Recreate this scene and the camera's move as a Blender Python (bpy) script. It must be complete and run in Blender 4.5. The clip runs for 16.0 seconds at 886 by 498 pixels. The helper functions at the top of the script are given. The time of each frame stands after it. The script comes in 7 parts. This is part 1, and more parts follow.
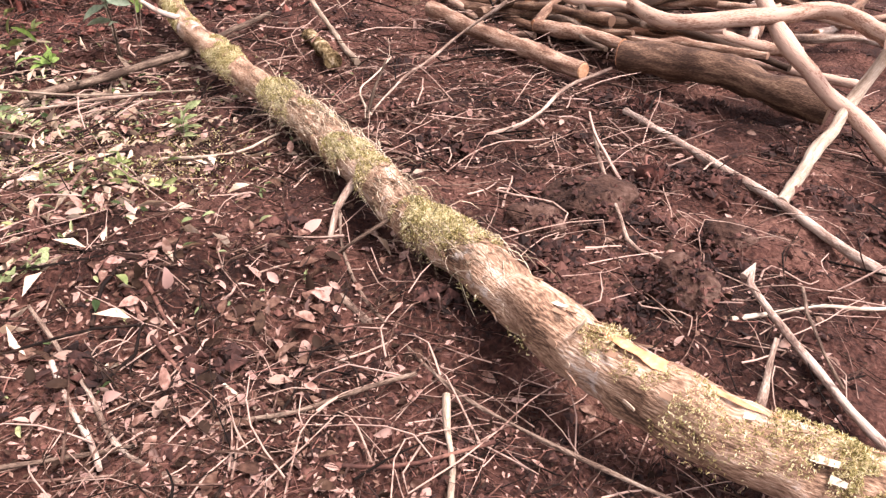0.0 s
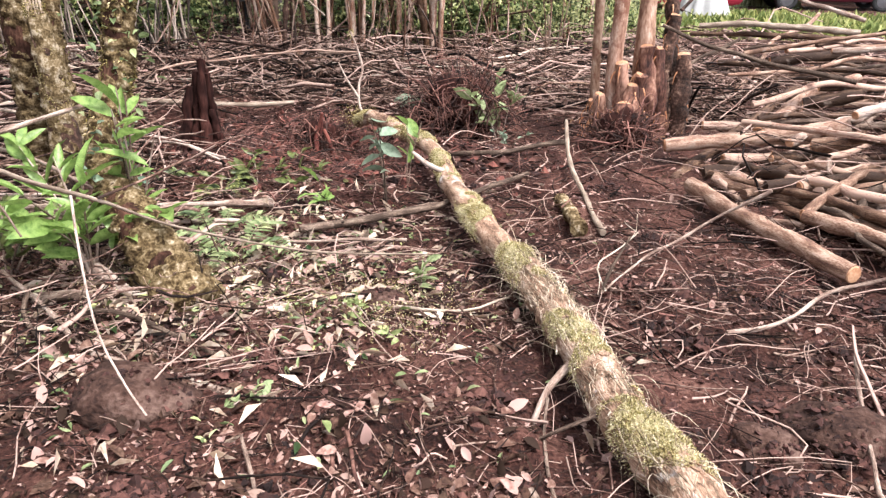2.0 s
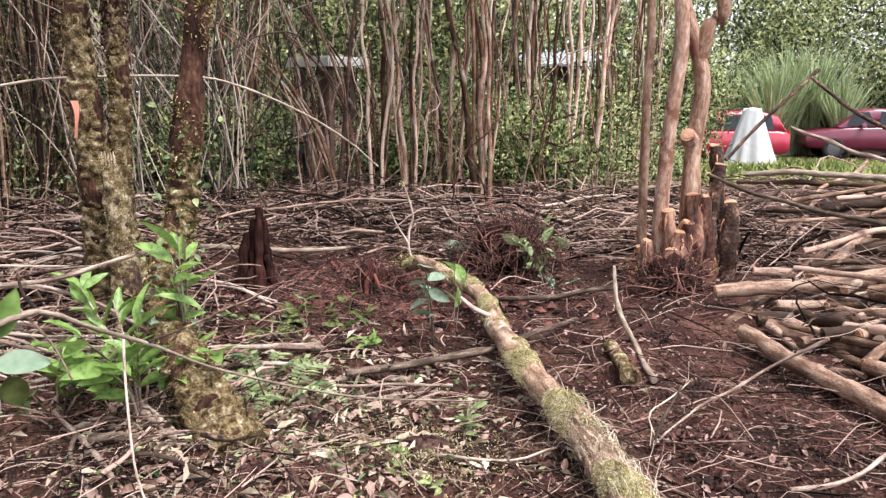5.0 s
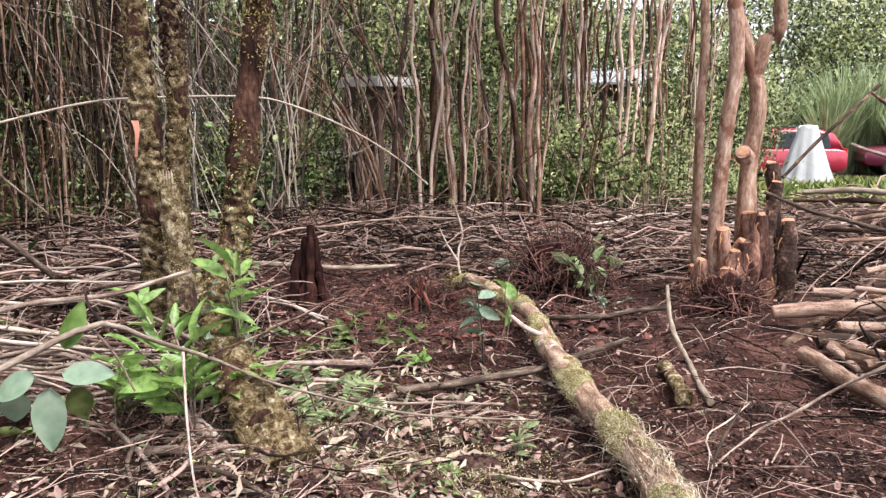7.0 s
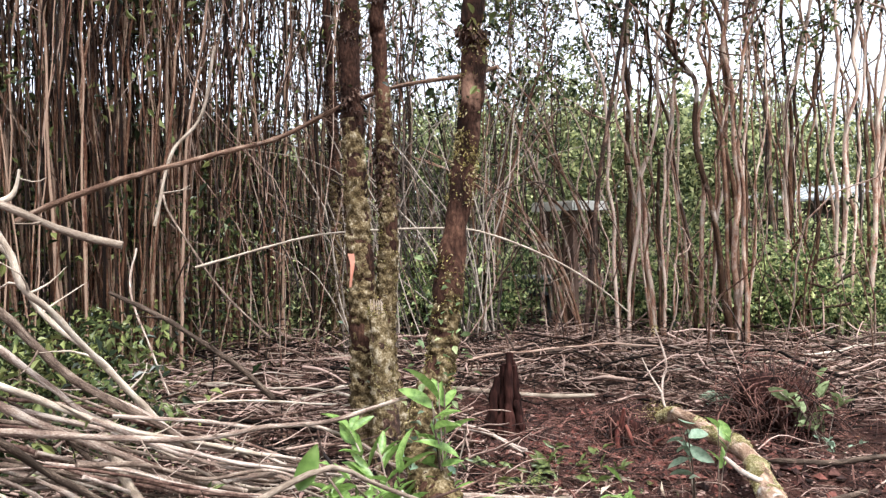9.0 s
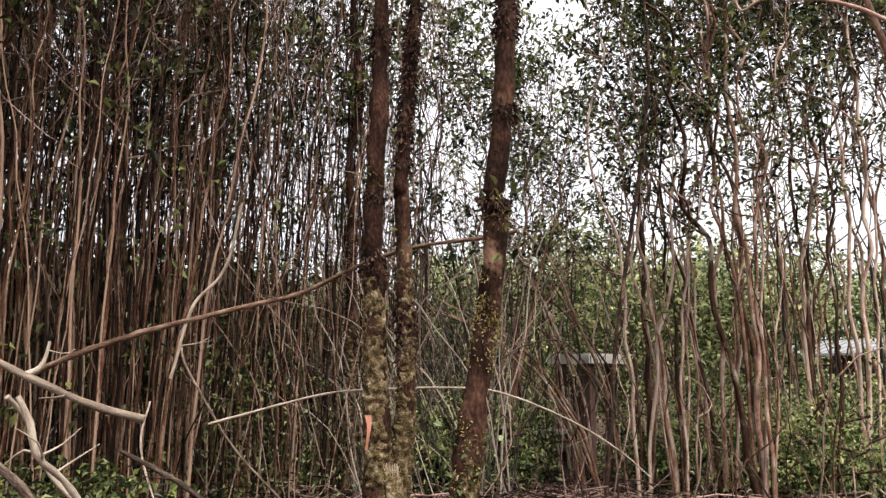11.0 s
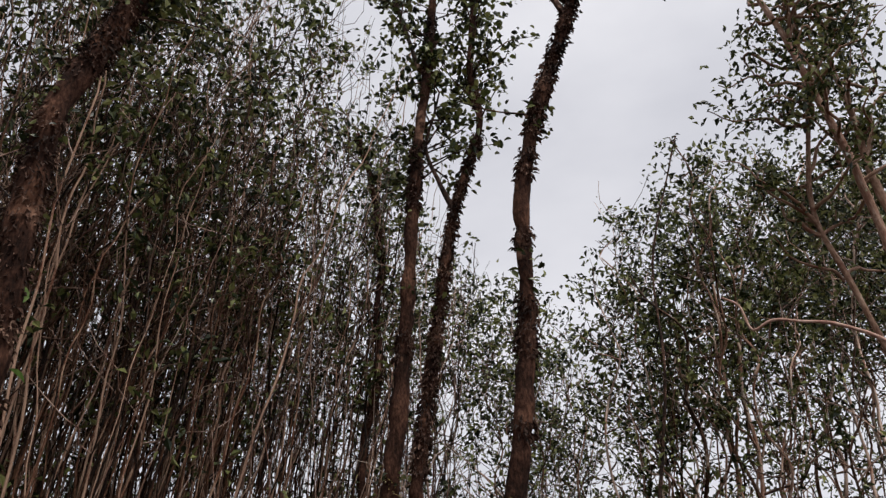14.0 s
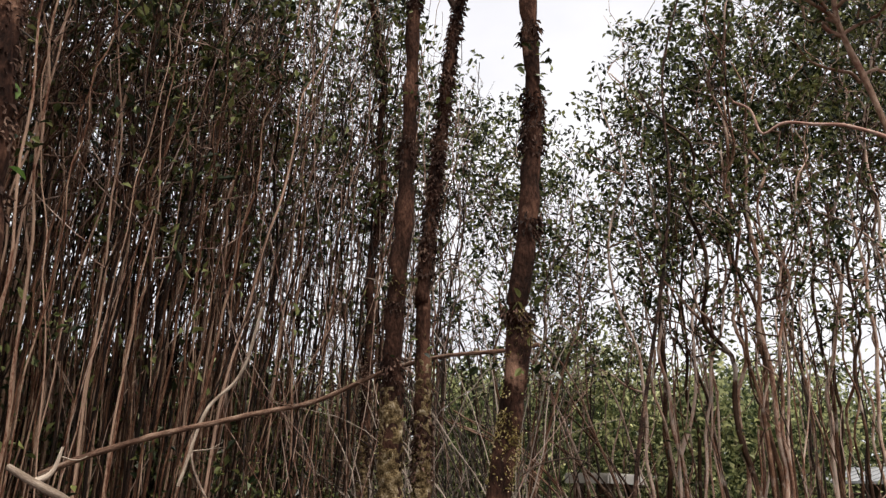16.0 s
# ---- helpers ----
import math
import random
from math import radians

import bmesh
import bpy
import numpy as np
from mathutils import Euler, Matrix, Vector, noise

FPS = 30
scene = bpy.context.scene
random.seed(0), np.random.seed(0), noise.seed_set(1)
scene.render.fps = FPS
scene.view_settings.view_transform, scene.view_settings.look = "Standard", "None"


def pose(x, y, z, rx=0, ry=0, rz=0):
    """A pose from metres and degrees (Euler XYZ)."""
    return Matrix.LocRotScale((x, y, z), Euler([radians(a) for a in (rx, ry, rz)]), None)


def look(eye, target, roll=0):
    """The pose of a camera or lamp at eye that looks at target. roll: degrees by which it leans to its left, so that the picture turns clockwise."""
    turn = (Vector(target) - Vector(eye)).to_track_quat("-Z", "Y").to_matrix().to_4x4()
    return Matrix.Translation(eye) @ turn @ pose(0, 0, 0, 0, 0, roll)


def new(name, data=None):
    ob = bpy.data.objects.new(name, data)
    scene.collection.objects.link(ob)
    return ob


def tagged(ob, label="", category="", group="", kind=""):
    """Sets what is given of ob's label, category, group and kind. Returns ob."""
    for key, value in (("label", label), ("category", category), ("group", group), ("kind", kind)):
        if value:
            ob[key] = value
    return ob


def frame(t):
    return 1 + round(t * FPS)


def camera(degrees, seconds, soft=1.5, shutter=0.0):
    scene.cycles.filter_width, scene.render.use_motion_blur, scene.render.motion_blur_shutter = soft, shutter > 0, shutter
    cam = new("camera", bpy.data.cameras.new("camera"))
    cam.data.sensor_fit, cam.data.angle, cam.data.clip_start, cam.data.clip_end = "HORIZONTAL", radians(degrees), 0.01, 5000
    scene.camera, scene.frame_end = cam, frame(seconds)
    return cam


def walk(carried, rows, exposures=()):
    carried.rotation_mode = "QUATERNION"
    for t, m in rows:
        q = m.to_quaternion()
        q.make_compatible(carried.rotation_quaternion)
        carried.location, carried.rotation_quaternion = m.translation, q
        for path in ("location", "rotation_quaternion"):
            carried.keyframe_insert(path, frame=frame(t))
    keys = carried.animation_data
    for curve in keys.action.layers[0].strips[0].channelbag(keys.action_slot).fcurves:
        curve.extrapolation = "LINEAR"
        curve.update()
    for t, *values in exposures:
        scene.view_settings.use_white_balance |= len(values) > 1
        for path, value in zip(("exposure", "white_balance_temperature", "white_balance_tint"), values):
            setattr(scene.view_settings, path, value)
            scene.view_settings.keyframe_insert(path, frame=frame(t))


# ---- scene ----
cam = camera(58.98, 16.0, soft=1.4)
PATH = [
    (0, (-0.051, -0.073, 1.328), (0.2278, 1.6036, 0.2741), 0.49),
    (0.5, (0.013, 0.013, 1.366), (0.0638, 1.7702, 0.4132), 1.83),
    (1, (0.038, 0.045, 1.388), (-0.117, 1.837, 0.5123), 0.86),
    (1.5, (0.035, 0.051, 1.406), (-0.2357, 1.862, 0.6023), 1.22),
    (2, (0.044, 0.052, 1.414), (-0.3013, 1.8768, 0.6706), 0.60),
    (2.5, (0.054, 0.053, 1.423), (-0.3394, 1.888, 0.7333), 0.06),
    (3, (0.055, 0.045, 1.432), (-0.3739, 1.8935, 0.8006), -0.27),
    (3.5, (0.043, 0.047, 1.447), (-0.4059, 1.9091, 0.8715), -0.00),
    (4, (0.053, 0.052, 1.45), (-0.4052, 1.9264, 0.9228), 0.06),
    (4.2, (0.057, 0.044, 1.442), (-0.4066, 1.926, 0.9482), 0.04),
    (6.3, (0.064, 0.058, 1.413), (-0.4778, 1.9518, 1.0681), -0.28),
    (6.5, (0.06, 0.059, 1.411), (-0.4871, 1.9509, 1.0656), -0.30),
    (7, (0.039, 0.049, 1.414), (-0.5711, 1.9226, 1.0687), -0.47),
    (7.5, (0.01, 0.043, 1.421), (-0.7882, 1.8439, 1.0766), -0.95),
    (8, (-0.01, 0.044, 1.426), (-0.9485, 1.781, 1.1065), -1.18),
    (8.5, (-0.013, 0.037, 1.443), (-1.0563, 1.7328, 1.2504), -1.63),
    (9, (-0.016, 0.028, 1.477), (-1.0693, 1.7279, 1.4415), -1.46),
    (9.2, (-0.013, 0.015, 1.489), (-1.0671, 1.7148, 1.5098), -1.31),
    (11.3, (-0.055, -0.011, 1.593), (-1.1095, 1.6411, 1.989), 0.03),
    (11.5, (-0.06, -0.02, 1.602), (-1.1076, 1.6233, 2.0521), 0.36),
    (12, (-0.049, -0.029, 1.646), (-1.0844, 1.5737, 2.2442), 0.81),
    (12.5, (-0.03, -0.056, 1.685), (-1.0525, 1.5098, 2.3951), 0.87),
    (13, (-0.029, -0.07, 1.711), (-1.0359, 1.4552, 2.5248), 1.47),
    (13.5, (-0.023, -0.1, 1.746), (-1.0124, 1.3838, 2.6522), 2.01),
    (14, (-0.012, -0.12, 1.757), (-0.988, 1.3234, 2.7391), 2.47),
    (14.5, (-0.013, -0.116, 1.747), (-0.9752, 1.3129, 2.7636), 2.53),
    (15, (-0.038, -0.099, 1.722), (-0.9986, 1.3332, 2.7345), 2.43),
    (15.5, (-0.072, -0.043, 1.651), (-1.0881, 1.4725, 2.4696), 2.19),
    (16, (-0.081, -0.002, 1.604), (-1.1467, 1.582, 2.1999), 1.75),
]
EXPOSURES = [(0, 1.86, 6900, 25), (1, 1.86, 6700, 19), (2, 1.84, 6300, 14), (3.5, 1.75, 6200, 11), (4.1, 1.66, 6200, 11), (7, 1.51, 6150, 11), (8, 1.62, 6100, 9), (9.2, 1.66, 6000, 7), (11.4, 0.86, 6800, 11), (12.5, 0.50, 6750, 11), (14.5, 0.09, 6600, 12), (15, 0.09, 6600, 12), (15.5, 0.22, 6650, 12), (16, 0.6, 6800, 11)]
walk(cam, [(t, look(eye, target, roll)) for t, eye, target, roll in PATH], EXPOSURES)
SKY, SUN = 0.10, 2.8

# ---- daylight: a bright overcast sky with a soft sun ----
world = bpy.data.worlds.new("overcast_sky")
scene.world = world
world.use_nodes = True
wn, wl = world.node_tree.nodes, world.node_tree.links
wn.clear()
w_out = wn.new("ShaderNodeOutputWorld")
w_bg = wn.new("ShaderNodeBackground")
w_bg.inputs["Strength"].default_value = SKY
w_sky = wn.new("ShaderNodeTexSky")
w_sky.sky_type = "NISHITA"
w_sky.sun_disc = False
w_sky.sun_elevation = radians(63)
w_sky.sun_rotation = radians(119)
w_sky.air_density, w_sky.dust_density = 1.0, 6.0
w_hsv = wn.new("ShaderNodeHueSaturation")
w_hsv.inputs["Saturation"].default_value = 0.12
w_flat = wn.new("ShaderNodeMixRGB")
w_flat.inputs["Fac"].default_value = 0.72
w_flat.inputs["Color2"].default_value = (8.6, 8.8, 9.4, 1)
w_tc = wn.new("ShaderNodeTexCoord")
w_map = wn.new("ShaderNodeMapping")
w_map.inputs["Scale"].default_value = (1.6, 1.6, 3.4)
w_noise = wn.new("ShaderNodeTexNoise")
w_noise.inputs["Scale"].default_value = 1.7
w_noise.inputs["Detail"].default_value = 5
w_ramp = wn.new("ShaderNodeValToRGB")
w_ramp.color_ramp.elements[0].position, w_ramp.color_ramp.elements[0].color = 0.3, (0.80, 0.81, 0.84, 1)
w_ramp.color_ramp.elements[1].position, w_ramp.color_ramp.elements[1].color = 0.7, (1.06, 1.06, 1.06, 1)
w_mul = wn.new("ShaderNodeMixRGB")
w_mul.blend_type = "MULTIPLY"
w_mul.inputs["Fac"].default_value = 1.0
wl.new(w_sky.outputs[0], w_hsv.inputs["Color"])
wl.new(w_hsv.outputs[0], w_flat.inputs["Color1"])
wl.new(w_tc.outputs["Generated"], w_map.inputs["Vector"])
wl.new(w_map.outputs[0], w_noise.inputs["Vector"])
wl.new(w_noise.outputs[0], w_ramp.inputs[0])
wl.new(w_flat.outputs[0], w_mul.inputs["Color1"])
wl.new(w_ramp.outputs[0], w_mul.inputs["Color2"])
wl.new(w_mul.outputs[0], w_bg.inputs["Color"])
wl.new(w_bg.outputs[0], w_out.inputs["Surface"])

sun = new("sun", bpy.data.lights.new("sun", "SUN"))
sun.data.energy, sun.data.angle, sun.data.color = SUN, radians(20), (1.0, 0.96, 0.91)
sun.matrix_world = look((9, -5, 20), (0, 0, 0))

# ---- materials ----
def varied(name, cols, scale=6.0, fine=40.0, rough=0.85, bump=0.4, uv=False, stretch=(1, 1, 1), rand=0.25, by="object", thin=0.0, metal=0.0, hue=0.0, dist=0.01, spec=0.3, patch=None):
    """A surface whose colour runs over cols by coarse and fine grain, varied from piece to piece.
    patch: colour, scale, and the two grain values between which blotches of it set in."""
    m = bpy.data.materials.new(name)
    m.use_nodes = True
    n, l = m.node_tree.nodes, m.node_tree.links
    b = n["Principled BSDF"]
    tc = n.new("ShaderNodeTexCoord")
    mp = n.new("ShaderNodeMapping")
    mp.inputs["Scale"].default_value = stretch
    l.new(tc.outputs["UV" if uv else "Object"], mp.inputs["Vector"])
    n1, n2 = n.new("ShaderNodeTexNoise"), n.new("ShaderNodeTexNoise")
    n1.inputs["Scale"].default_value, n1.inputs["Detail"].default_value = scale, 4
    n2.inputs["Scale"].default_value, n2.inputs["Detail"].default_value = fine, 5
    l.new(mp.outputs[0], n1.inputs["Vector"])
    l.new(mp.outputs[0], n2.inputs["Vector"])
    mix = n.new("ShaderNodeMath")
    mix.operation = "MULTIPLY_ADD"
    l.new(n1.outputs[0], mix.inputs[0])
    mix.inputs[1].default_value = 0.6
    half = n.new("ShaderNodeMath")
    half.operation = "MULTIPLY"
    l.new(n2.outputs[0], half.inputs[0])
    half.inputs[1].default_value = 0.4
    l.new(half.outputs[0], mix.inputs[2])
    if by == "island":
        rnd = n.new("ShaderNodeNewGeometry").outputs["Random Per Island"]
    else:
        rnd = n.new("ShaderNodeObjectInfo").outputs["Random"]
    sh = n.new("ShaderNodeMath")
    sh.operation = "MULTIPLY_ADD"
    l.new(rnd, sh.inputs[0])
    sh.inputs[1].default_value = rand * 0.5
    l.new(mix.outputs[0], sh.inputs[2])
    off = n.new("ShaderNodeMath")
    off.operation = "SUBTRACT"
    l.new(sh.outputs[0], off.inputs[0])
    off.inputs[1].default_value = rand * 0.25
    ramp = n.new("ShaderNodeValToRGB")
    e = ramp.color_ramp.elements
    while len(e) < len(cols):
        e.new(0.5)
    for k, c in enumerate(cols):
        e[k].position = 0.37 + 0.26 * k / max(1, len(cols) - 1)
        e[k].color = (*c, 1)
    l.new(off.outputs[0], ramp.inputs[0])
    hsv = n.new("ShaderNodeHueSaturation")
    vr = n.new("ShaderNodeMapRange")
    l.new(rnd, vr.inputs["Value"])
    vr.inputs["To Min"].default_value, vr.inputs["To Max"].default_value = 1 - rand * 0.5, 1 + rand * 0.5
    l.new(vr.outputs[0], hsv.inputs["Value"])
    if hue:
        hr = n.new("ShaderNodeMapRange")
        l.new(rnd, hr.inputs["Value"])
        hr.inputs["To Min"].default_value, hr.inputs["To Max"].default_value = 0.5 + hue, 0.5 - hue
        l.new(hr.outputs[0], hsv.inputs["Hue"])
    l.new(ramp.outputs[0], hsv.inputs["Color"])
    if patch:
        pn, pr, pm = n.new("ShaderNodeTexNoise"), n.new("ShaderNodeMapRange"), n.new("ShaderNodeMixRGB")
        pn.inputs["Scale"].default_value, pn.inputs["Detail"].default_value, pn.inputs["Roughness"].default_value = patch[1], 7, 0.65
        l.new(tc.outputs["Object"], pn.inputs["Vector"])
        l.new(pn.outputs[0], pr.inputs["Value"])
        pr.inputs["From Min"].default_value, pr.inputs["From Max"].default_value = patch[2], patch[3]
        l.new(pr.outputs[0], pm.inputs[0])
        l.new(hsv.outputs[0], pm.inputs[1])
        pm.inputs[2].default_value = (*patch[0], 1)
        l.new(pm.outputs[0], b.inputs["Base Color"])
    else:
        l.new(hsv.outputs[0], b.inputs["Base Color"])
    b.inputs["Roughness"].default_value, b.inputs["Metallic"].default_value = rough, metal
    b.inputs["Specular IOR Level"].default_value = spec
    if bump:
        bp = n.new("ShaderNodeBump")
        bp.inputs["Strength"].default_value, bp.inputs["Distance"].default_value = bump, dist
        l.new(mix.outputs[0], bp.inputs["Height"])
        l.new(bp.outputs[0], b.inputs["Normal"])
    if thin:
        tr, ms = n.new("ShaderNodeBsdfTranslucent"), n.new("ShaderNodeMixShader")
        l.new(hsv.outputs[0], tr.inputs["Color"])
        ms.inputs[0].default_value = thin
        l.new(b.outputs[0], ms.inputs[1])
        l.new(tr.outputs[0], ms.inputs[2])
        l.new(ms.outputs[0], n["Material Output"].inputs["Surface"])
    return m


SOIL = varied("dark_volcanic_soil", [(0.009, 0.0036, 0.0028), (0.026, 0.0102, 0.0074), (0.058, 0.0245, 0.018), (0.115, 0.058, 0.043)], 2.3, 70, 0.95, 1.0, rand=0.0, dist=0.04, spec=0.15)
CLOD = varied("soil_clods", [(0.010, 0.004, 0.003), (0.034, 0.013, 0.010), (0.085, 0.037, 0.028)], 6, 60, 0.95, 0.8, rand=0.35, by="island")
LITTER = varied("dry_leaf_litter", [(0.032, 0.0145, 0.010), (0.078, 0.039, 0.027), (0.14, 0.081, 0.059), (0.235, 0.16, 0.125)], 9, 70, 0.8, 0.4, rand=0.9, by="island", thin=0.1, hue=0.02, spec=0.15)
TWIG = varied("dead_twigs", [(0.010, 0.006, 0.005), (0.05, 0.027, 0.020), (0.118, 0.071, 0.054), (0.25, 0.18, 0.142)], 5, 60, 0.9, 0.4, rand=1.0, by="island", hue=0.015, spec=0.1)
ROOT = varied("red_fine_roots", [(0.02, 0.008, 0.006), (0.06, 0.024, 0.017), (0.15, 0.075, 0.054)], 8, 60, 0.85, 0.4, rand=0.6, by="island", hue=0.01)
STICK = varied("weathered_branch_bark", [(0.045, 0.028, 0.021), (0.12, 0.079, 0.06), (0.215, 0.156, 0.12), (0.34, 0.28, 0.23)], 9, 80, 0.85, 0.9, uv=True, stretch=(1, 4, 1), rand=0.5, hue=0.012, spec=0.15)
PALE = varied("stripped_pale_branch", [(0.142, 0.0998, 0.0706), (0.285, 0.221, 0.166), (0.418, 0.357, 0.289)], 9, 70, 0.75, 0.5, uv=True, stretch=(1, 5, 1), rand=0.3)
GUAVA = varied("smooth_guava_bark", [(0.04, 0.017, 0.010), (0.135, 0.064, 0.038), (0.25, 0.14, 0.09), (0.44, 0.345, 0.27)], 4, 34, 0.75, 0.6, uv=True, stretch=(1, 5, 1), rand=0.6, hue=0.012, spec=0.15, patch=((0.36, 0.30, 0.25), 3.2, 0.56, 0.67))
# guava bark at about half brightness, the deep thicket's shade put into its colour
GUAVA_FAR = varied("shaded_stem_bark", [(0.018, 0.008, 0.005), (0.062, 0.029, 0.017), (0.14, 0.074, 0.046), (0.29, 0.215, 0.16)], 2.0, 18, 0.65, 0.3, rand=0.55, by="island", hue=0.015)
PILE = varied("cut_log_bark", [(0.034, 0.0155, 0.0095), (0.088, 0.046, 0.029), (0.165, 0.096, 0.063), (0.29, 0.205, 0.15)], 7, 60, 0.75, 0.7, uv=True, stretch=(1, 4, 1), rand=0.7, hue=0.012, spec=0.2, patch=((0.27, 0.215, 0.175), 9.0, 0.62, 0.76))
# darker twin of the guava bark, partly shade of the thicket put into the colour
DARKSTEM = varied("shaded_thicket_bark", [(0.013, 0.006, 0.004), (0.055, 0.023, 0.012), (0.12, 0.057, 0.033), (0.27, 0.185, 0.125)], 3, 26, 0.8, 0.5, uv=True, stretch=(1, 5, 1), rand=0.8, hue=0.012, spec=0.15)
TREEMOSS = varied("olive_tree_moss", [(0.07, 0.055, 0.02), (0.20, 0.165, 0.05), (0.34, 0.28, 0.11), (0.46, 0.40, 0.24)], 9, 60, 1.0, 0.2, rand=0.6, by="island", thin=0.15, hue=0.015, spec=0.05)
PALECANE = varied("pale_cane_blades", [(0.16, 0.21, 0.09), (0.28, 0.34, 0.17), (0.42, 0.48, 0.28)], 2, 20, 0.6, 0.0, rand=0.5, by="island", thin=0.3)
STUBBARK = varied("torn_reddish_stub_bark", [(0.02, 0.008, 0.006), (0.07, 0.028, 0.019), (0.15, 0.068, 0.044), (0.30, 0.17, 0.12)], 8, 60, 0.85, 1.0, stretch=(1, 1, 0.4), rand=0.4, dist=0.02)
PALEGUAVA = varied("pinkish_tan_guava_bark", [(0.15, 0.072, 0.047), (0.26, 0.145, 0.10), (0.35, 0.22, 0.16), (0.47, 0.36, 0.285)], 7, 24, 0.65, 0.4, uv=True, stretch=(1, 3.5, 1), rand=0.2, hue=0.01, spec=0.25, patch=((0.16, 0.07, 0.043), 5.0, 0.54, 0.6))
MOSSCRUST = varied("mottled_moss_crust", [(0.024, 0.015, 0.008), (0.06, 0.04, 0.019), (0.12, 0.085, 0.042), (0.20, 0.15, 0.088), (0.36, 0.30, 0.21)], 22, 85, 1.0, 1.0, rand=0.1, dist=0.02, spec=0.05)
CUT = varied("fresh_cut_wood", [(0.22, 0.095, 0.05), (0.32, 0.16, 0.085), (0.42, 0.25, 0.15)], 12, 80, 0.7, 0.4, rand=0.2)
MOSSBARK = varied("mossy_rough_bark", [(0.007, 0.0042, 0.0034), (0.020, 0.011, 0.0076), (0.041, 0.021, 0.014), (0.085, 0.044, 0.030), (0.22, 0.14, 0.10)], 5, 46, 0.95, 1.0, rand=0.1, dist=0.03)
TRUNKBARK = varied("dark_bark_with_bare_tan_patches", [(0.010, 0.005, 0.0035), (0.026, 0.012, 0.008), (0.055, 0.026, 0.017), (0.12, 0.06, 0.038)], 7, 60, 0.95, 1.0, stretch=(1, 1, 0.5), rand=0.1, dist=0.025, spec=0.1, patch=((0.24, 0.135, 0.092), 2.1, 0.575, 0.65))
LOGBARK = varied("peeling_log_bark", [(0.048, 0.027, 0.018), (0.14, 0.082, 0.053), (0.26, 0.162, 0.108), (0.375, 0.262, 0.187), (0.49, 0.40, 0.33)], 6, 55, 0.9, 1.0, uv=True, stretch=(1, 3.6, 1), rand=0.0, dist=0.02, spec=0.15, patch=((0.50, 0.46, 0.42), 8.0, 0.62, 0.72))
MOSS = varied("yellow_green_moss", [(0.19, 0.155, 0.065), (0.39, 0.335, 0.145), (0.53, 0.475, 0.245), (0.66, 0.61, 0.41)], 14, 70, 1.0, 0.2, rand=0.6, by="island", thin=0.15, hue=0.015, spec=0.05)
BARE = varied("orange_inner_wood", [(0.34, 0.12, 0.05), (0.50, 0.23, 0.11), (0.60, 0.36, 0.21)], 9, 60, 0.75, 0.5, rand=0.1)
PEEL = varied("papery_bark_flake", [(0.30, 0.21, 0.14), (0.46, 0.36, 0.27), (0.60, 0.51, 0.42)], 12, 60, 0.7, 0.3, rand=0.2)
GREEN = varied("guava_foliage", [(0.020, 0.029, 0.009), (0.056, 0.073, 0.022), (0.125, 0.148, 0.05)], 3, 30, 0.34, 0.0, rand=1.0, by="island", thin=0.17, hue=0.03, spec=0.3)
# far paler than GREEN: haze over the background is put into this leaf colour
FARGREEN = varied("haze_pale_foliage", [(0.065, 0.085, 0.033), (0.175, 0.205, 0.088), (0.35, 0.38, 0.19)], 1, 8, 0.4, 0.0, rand=1.0, by="island", thin=0.38, hue=0.03)
BRIGHT = varied("fresh_shrub_leaf", [(0.075, 0.135, 0.028), (0.14, 0.235, 0.055), (0.24, 0.345, 0.10)], 6, 40, 0.4, 0.1, rand=0.45, by="island", thin=0.38, hue=0.02, spec=0.45)
PALELEAF = varied("waxy_blue_green_leaf", [(0.09, 0.135, 0.085), (0.155, 0.215, 0.14), (0.23, 0.285, 0.20)], 8, 40, 0.38, 0.1, rand=0.35, by="island", thin=0.25, hue=0.02, spec=0.5)
FERN = varied("young_fern_frond", [(0.10, 0.135, 0.055), (0.18, 0.23, 0.10), (0.30, 0.345, 0.175)], 6, 40, 0.55, 0.0, rand=0.4, by="island", thin=0.35, hue=0.02)
YELLOW = varied("yellow_palm_leaf", [(0.17, 0.22, 0.04), (0.30, 0.36, 0.08), (0.42, 0.47, 0.15)], 2, 20, 0.5, 0.0, rand=0.4, by="island", thin=0.35)
GRASS = varied("green_grass", [(0.13, 0.17, 0.045), (0.24, 0.29, 0.085), (0.36, 0.38, 0.15)], 2, 20, 0.7, 0.0, rand=0.6, by="island", thin=0.35, hue=0.02)
ROCK = varied("lava_rock_with_soil", [(0.018, 0.010, 0.008), (0.05, 0.027, 0.02), (0.105, 0.066, 0.052)], 9, 60, 0.95, 1.0, rand=0.2, dist=0.03, spec=0.1)
ROTTEN = varied("rotten_dark_stump_wood", [(0.008, 0.004, 0.0035), (0.023, 0.0095, 0.0078), (0.058, 0.023, 0.018)], 6, 40, 1.0, 1.0, stretch=(1, 1, 0.25), rand=0.1, dist=0.03, spec=0.05)
REDPAINT = varied("red_car_paint", [(0.33, 0.025, 0.045), (0.38, 0.035, 0.058)], 1, 8, 0.25, 0.0, rand=0.0, spec=0.6)
MAROON = varied("maroon_car_paint", [(0.11, 0.018, 0.034), (0.15, 0.026, 0.046)], 1, 8, 0.3, 0.0, rand=0.0, spec=0.6)
TYRE = varied("tyre_rubber", [(0.012, 0.012, 0.012), (0.025, 0.025, 0.025)], 8, 60, 0.9, 0.2, rand=0.0)
RIM = varied("grey_alloy", [(0.12, 0.12, 0.125), (0.18, 0.18, 0.185)], 8, 60, 0.4, 0.0, rand=0.0, metal=0.8)
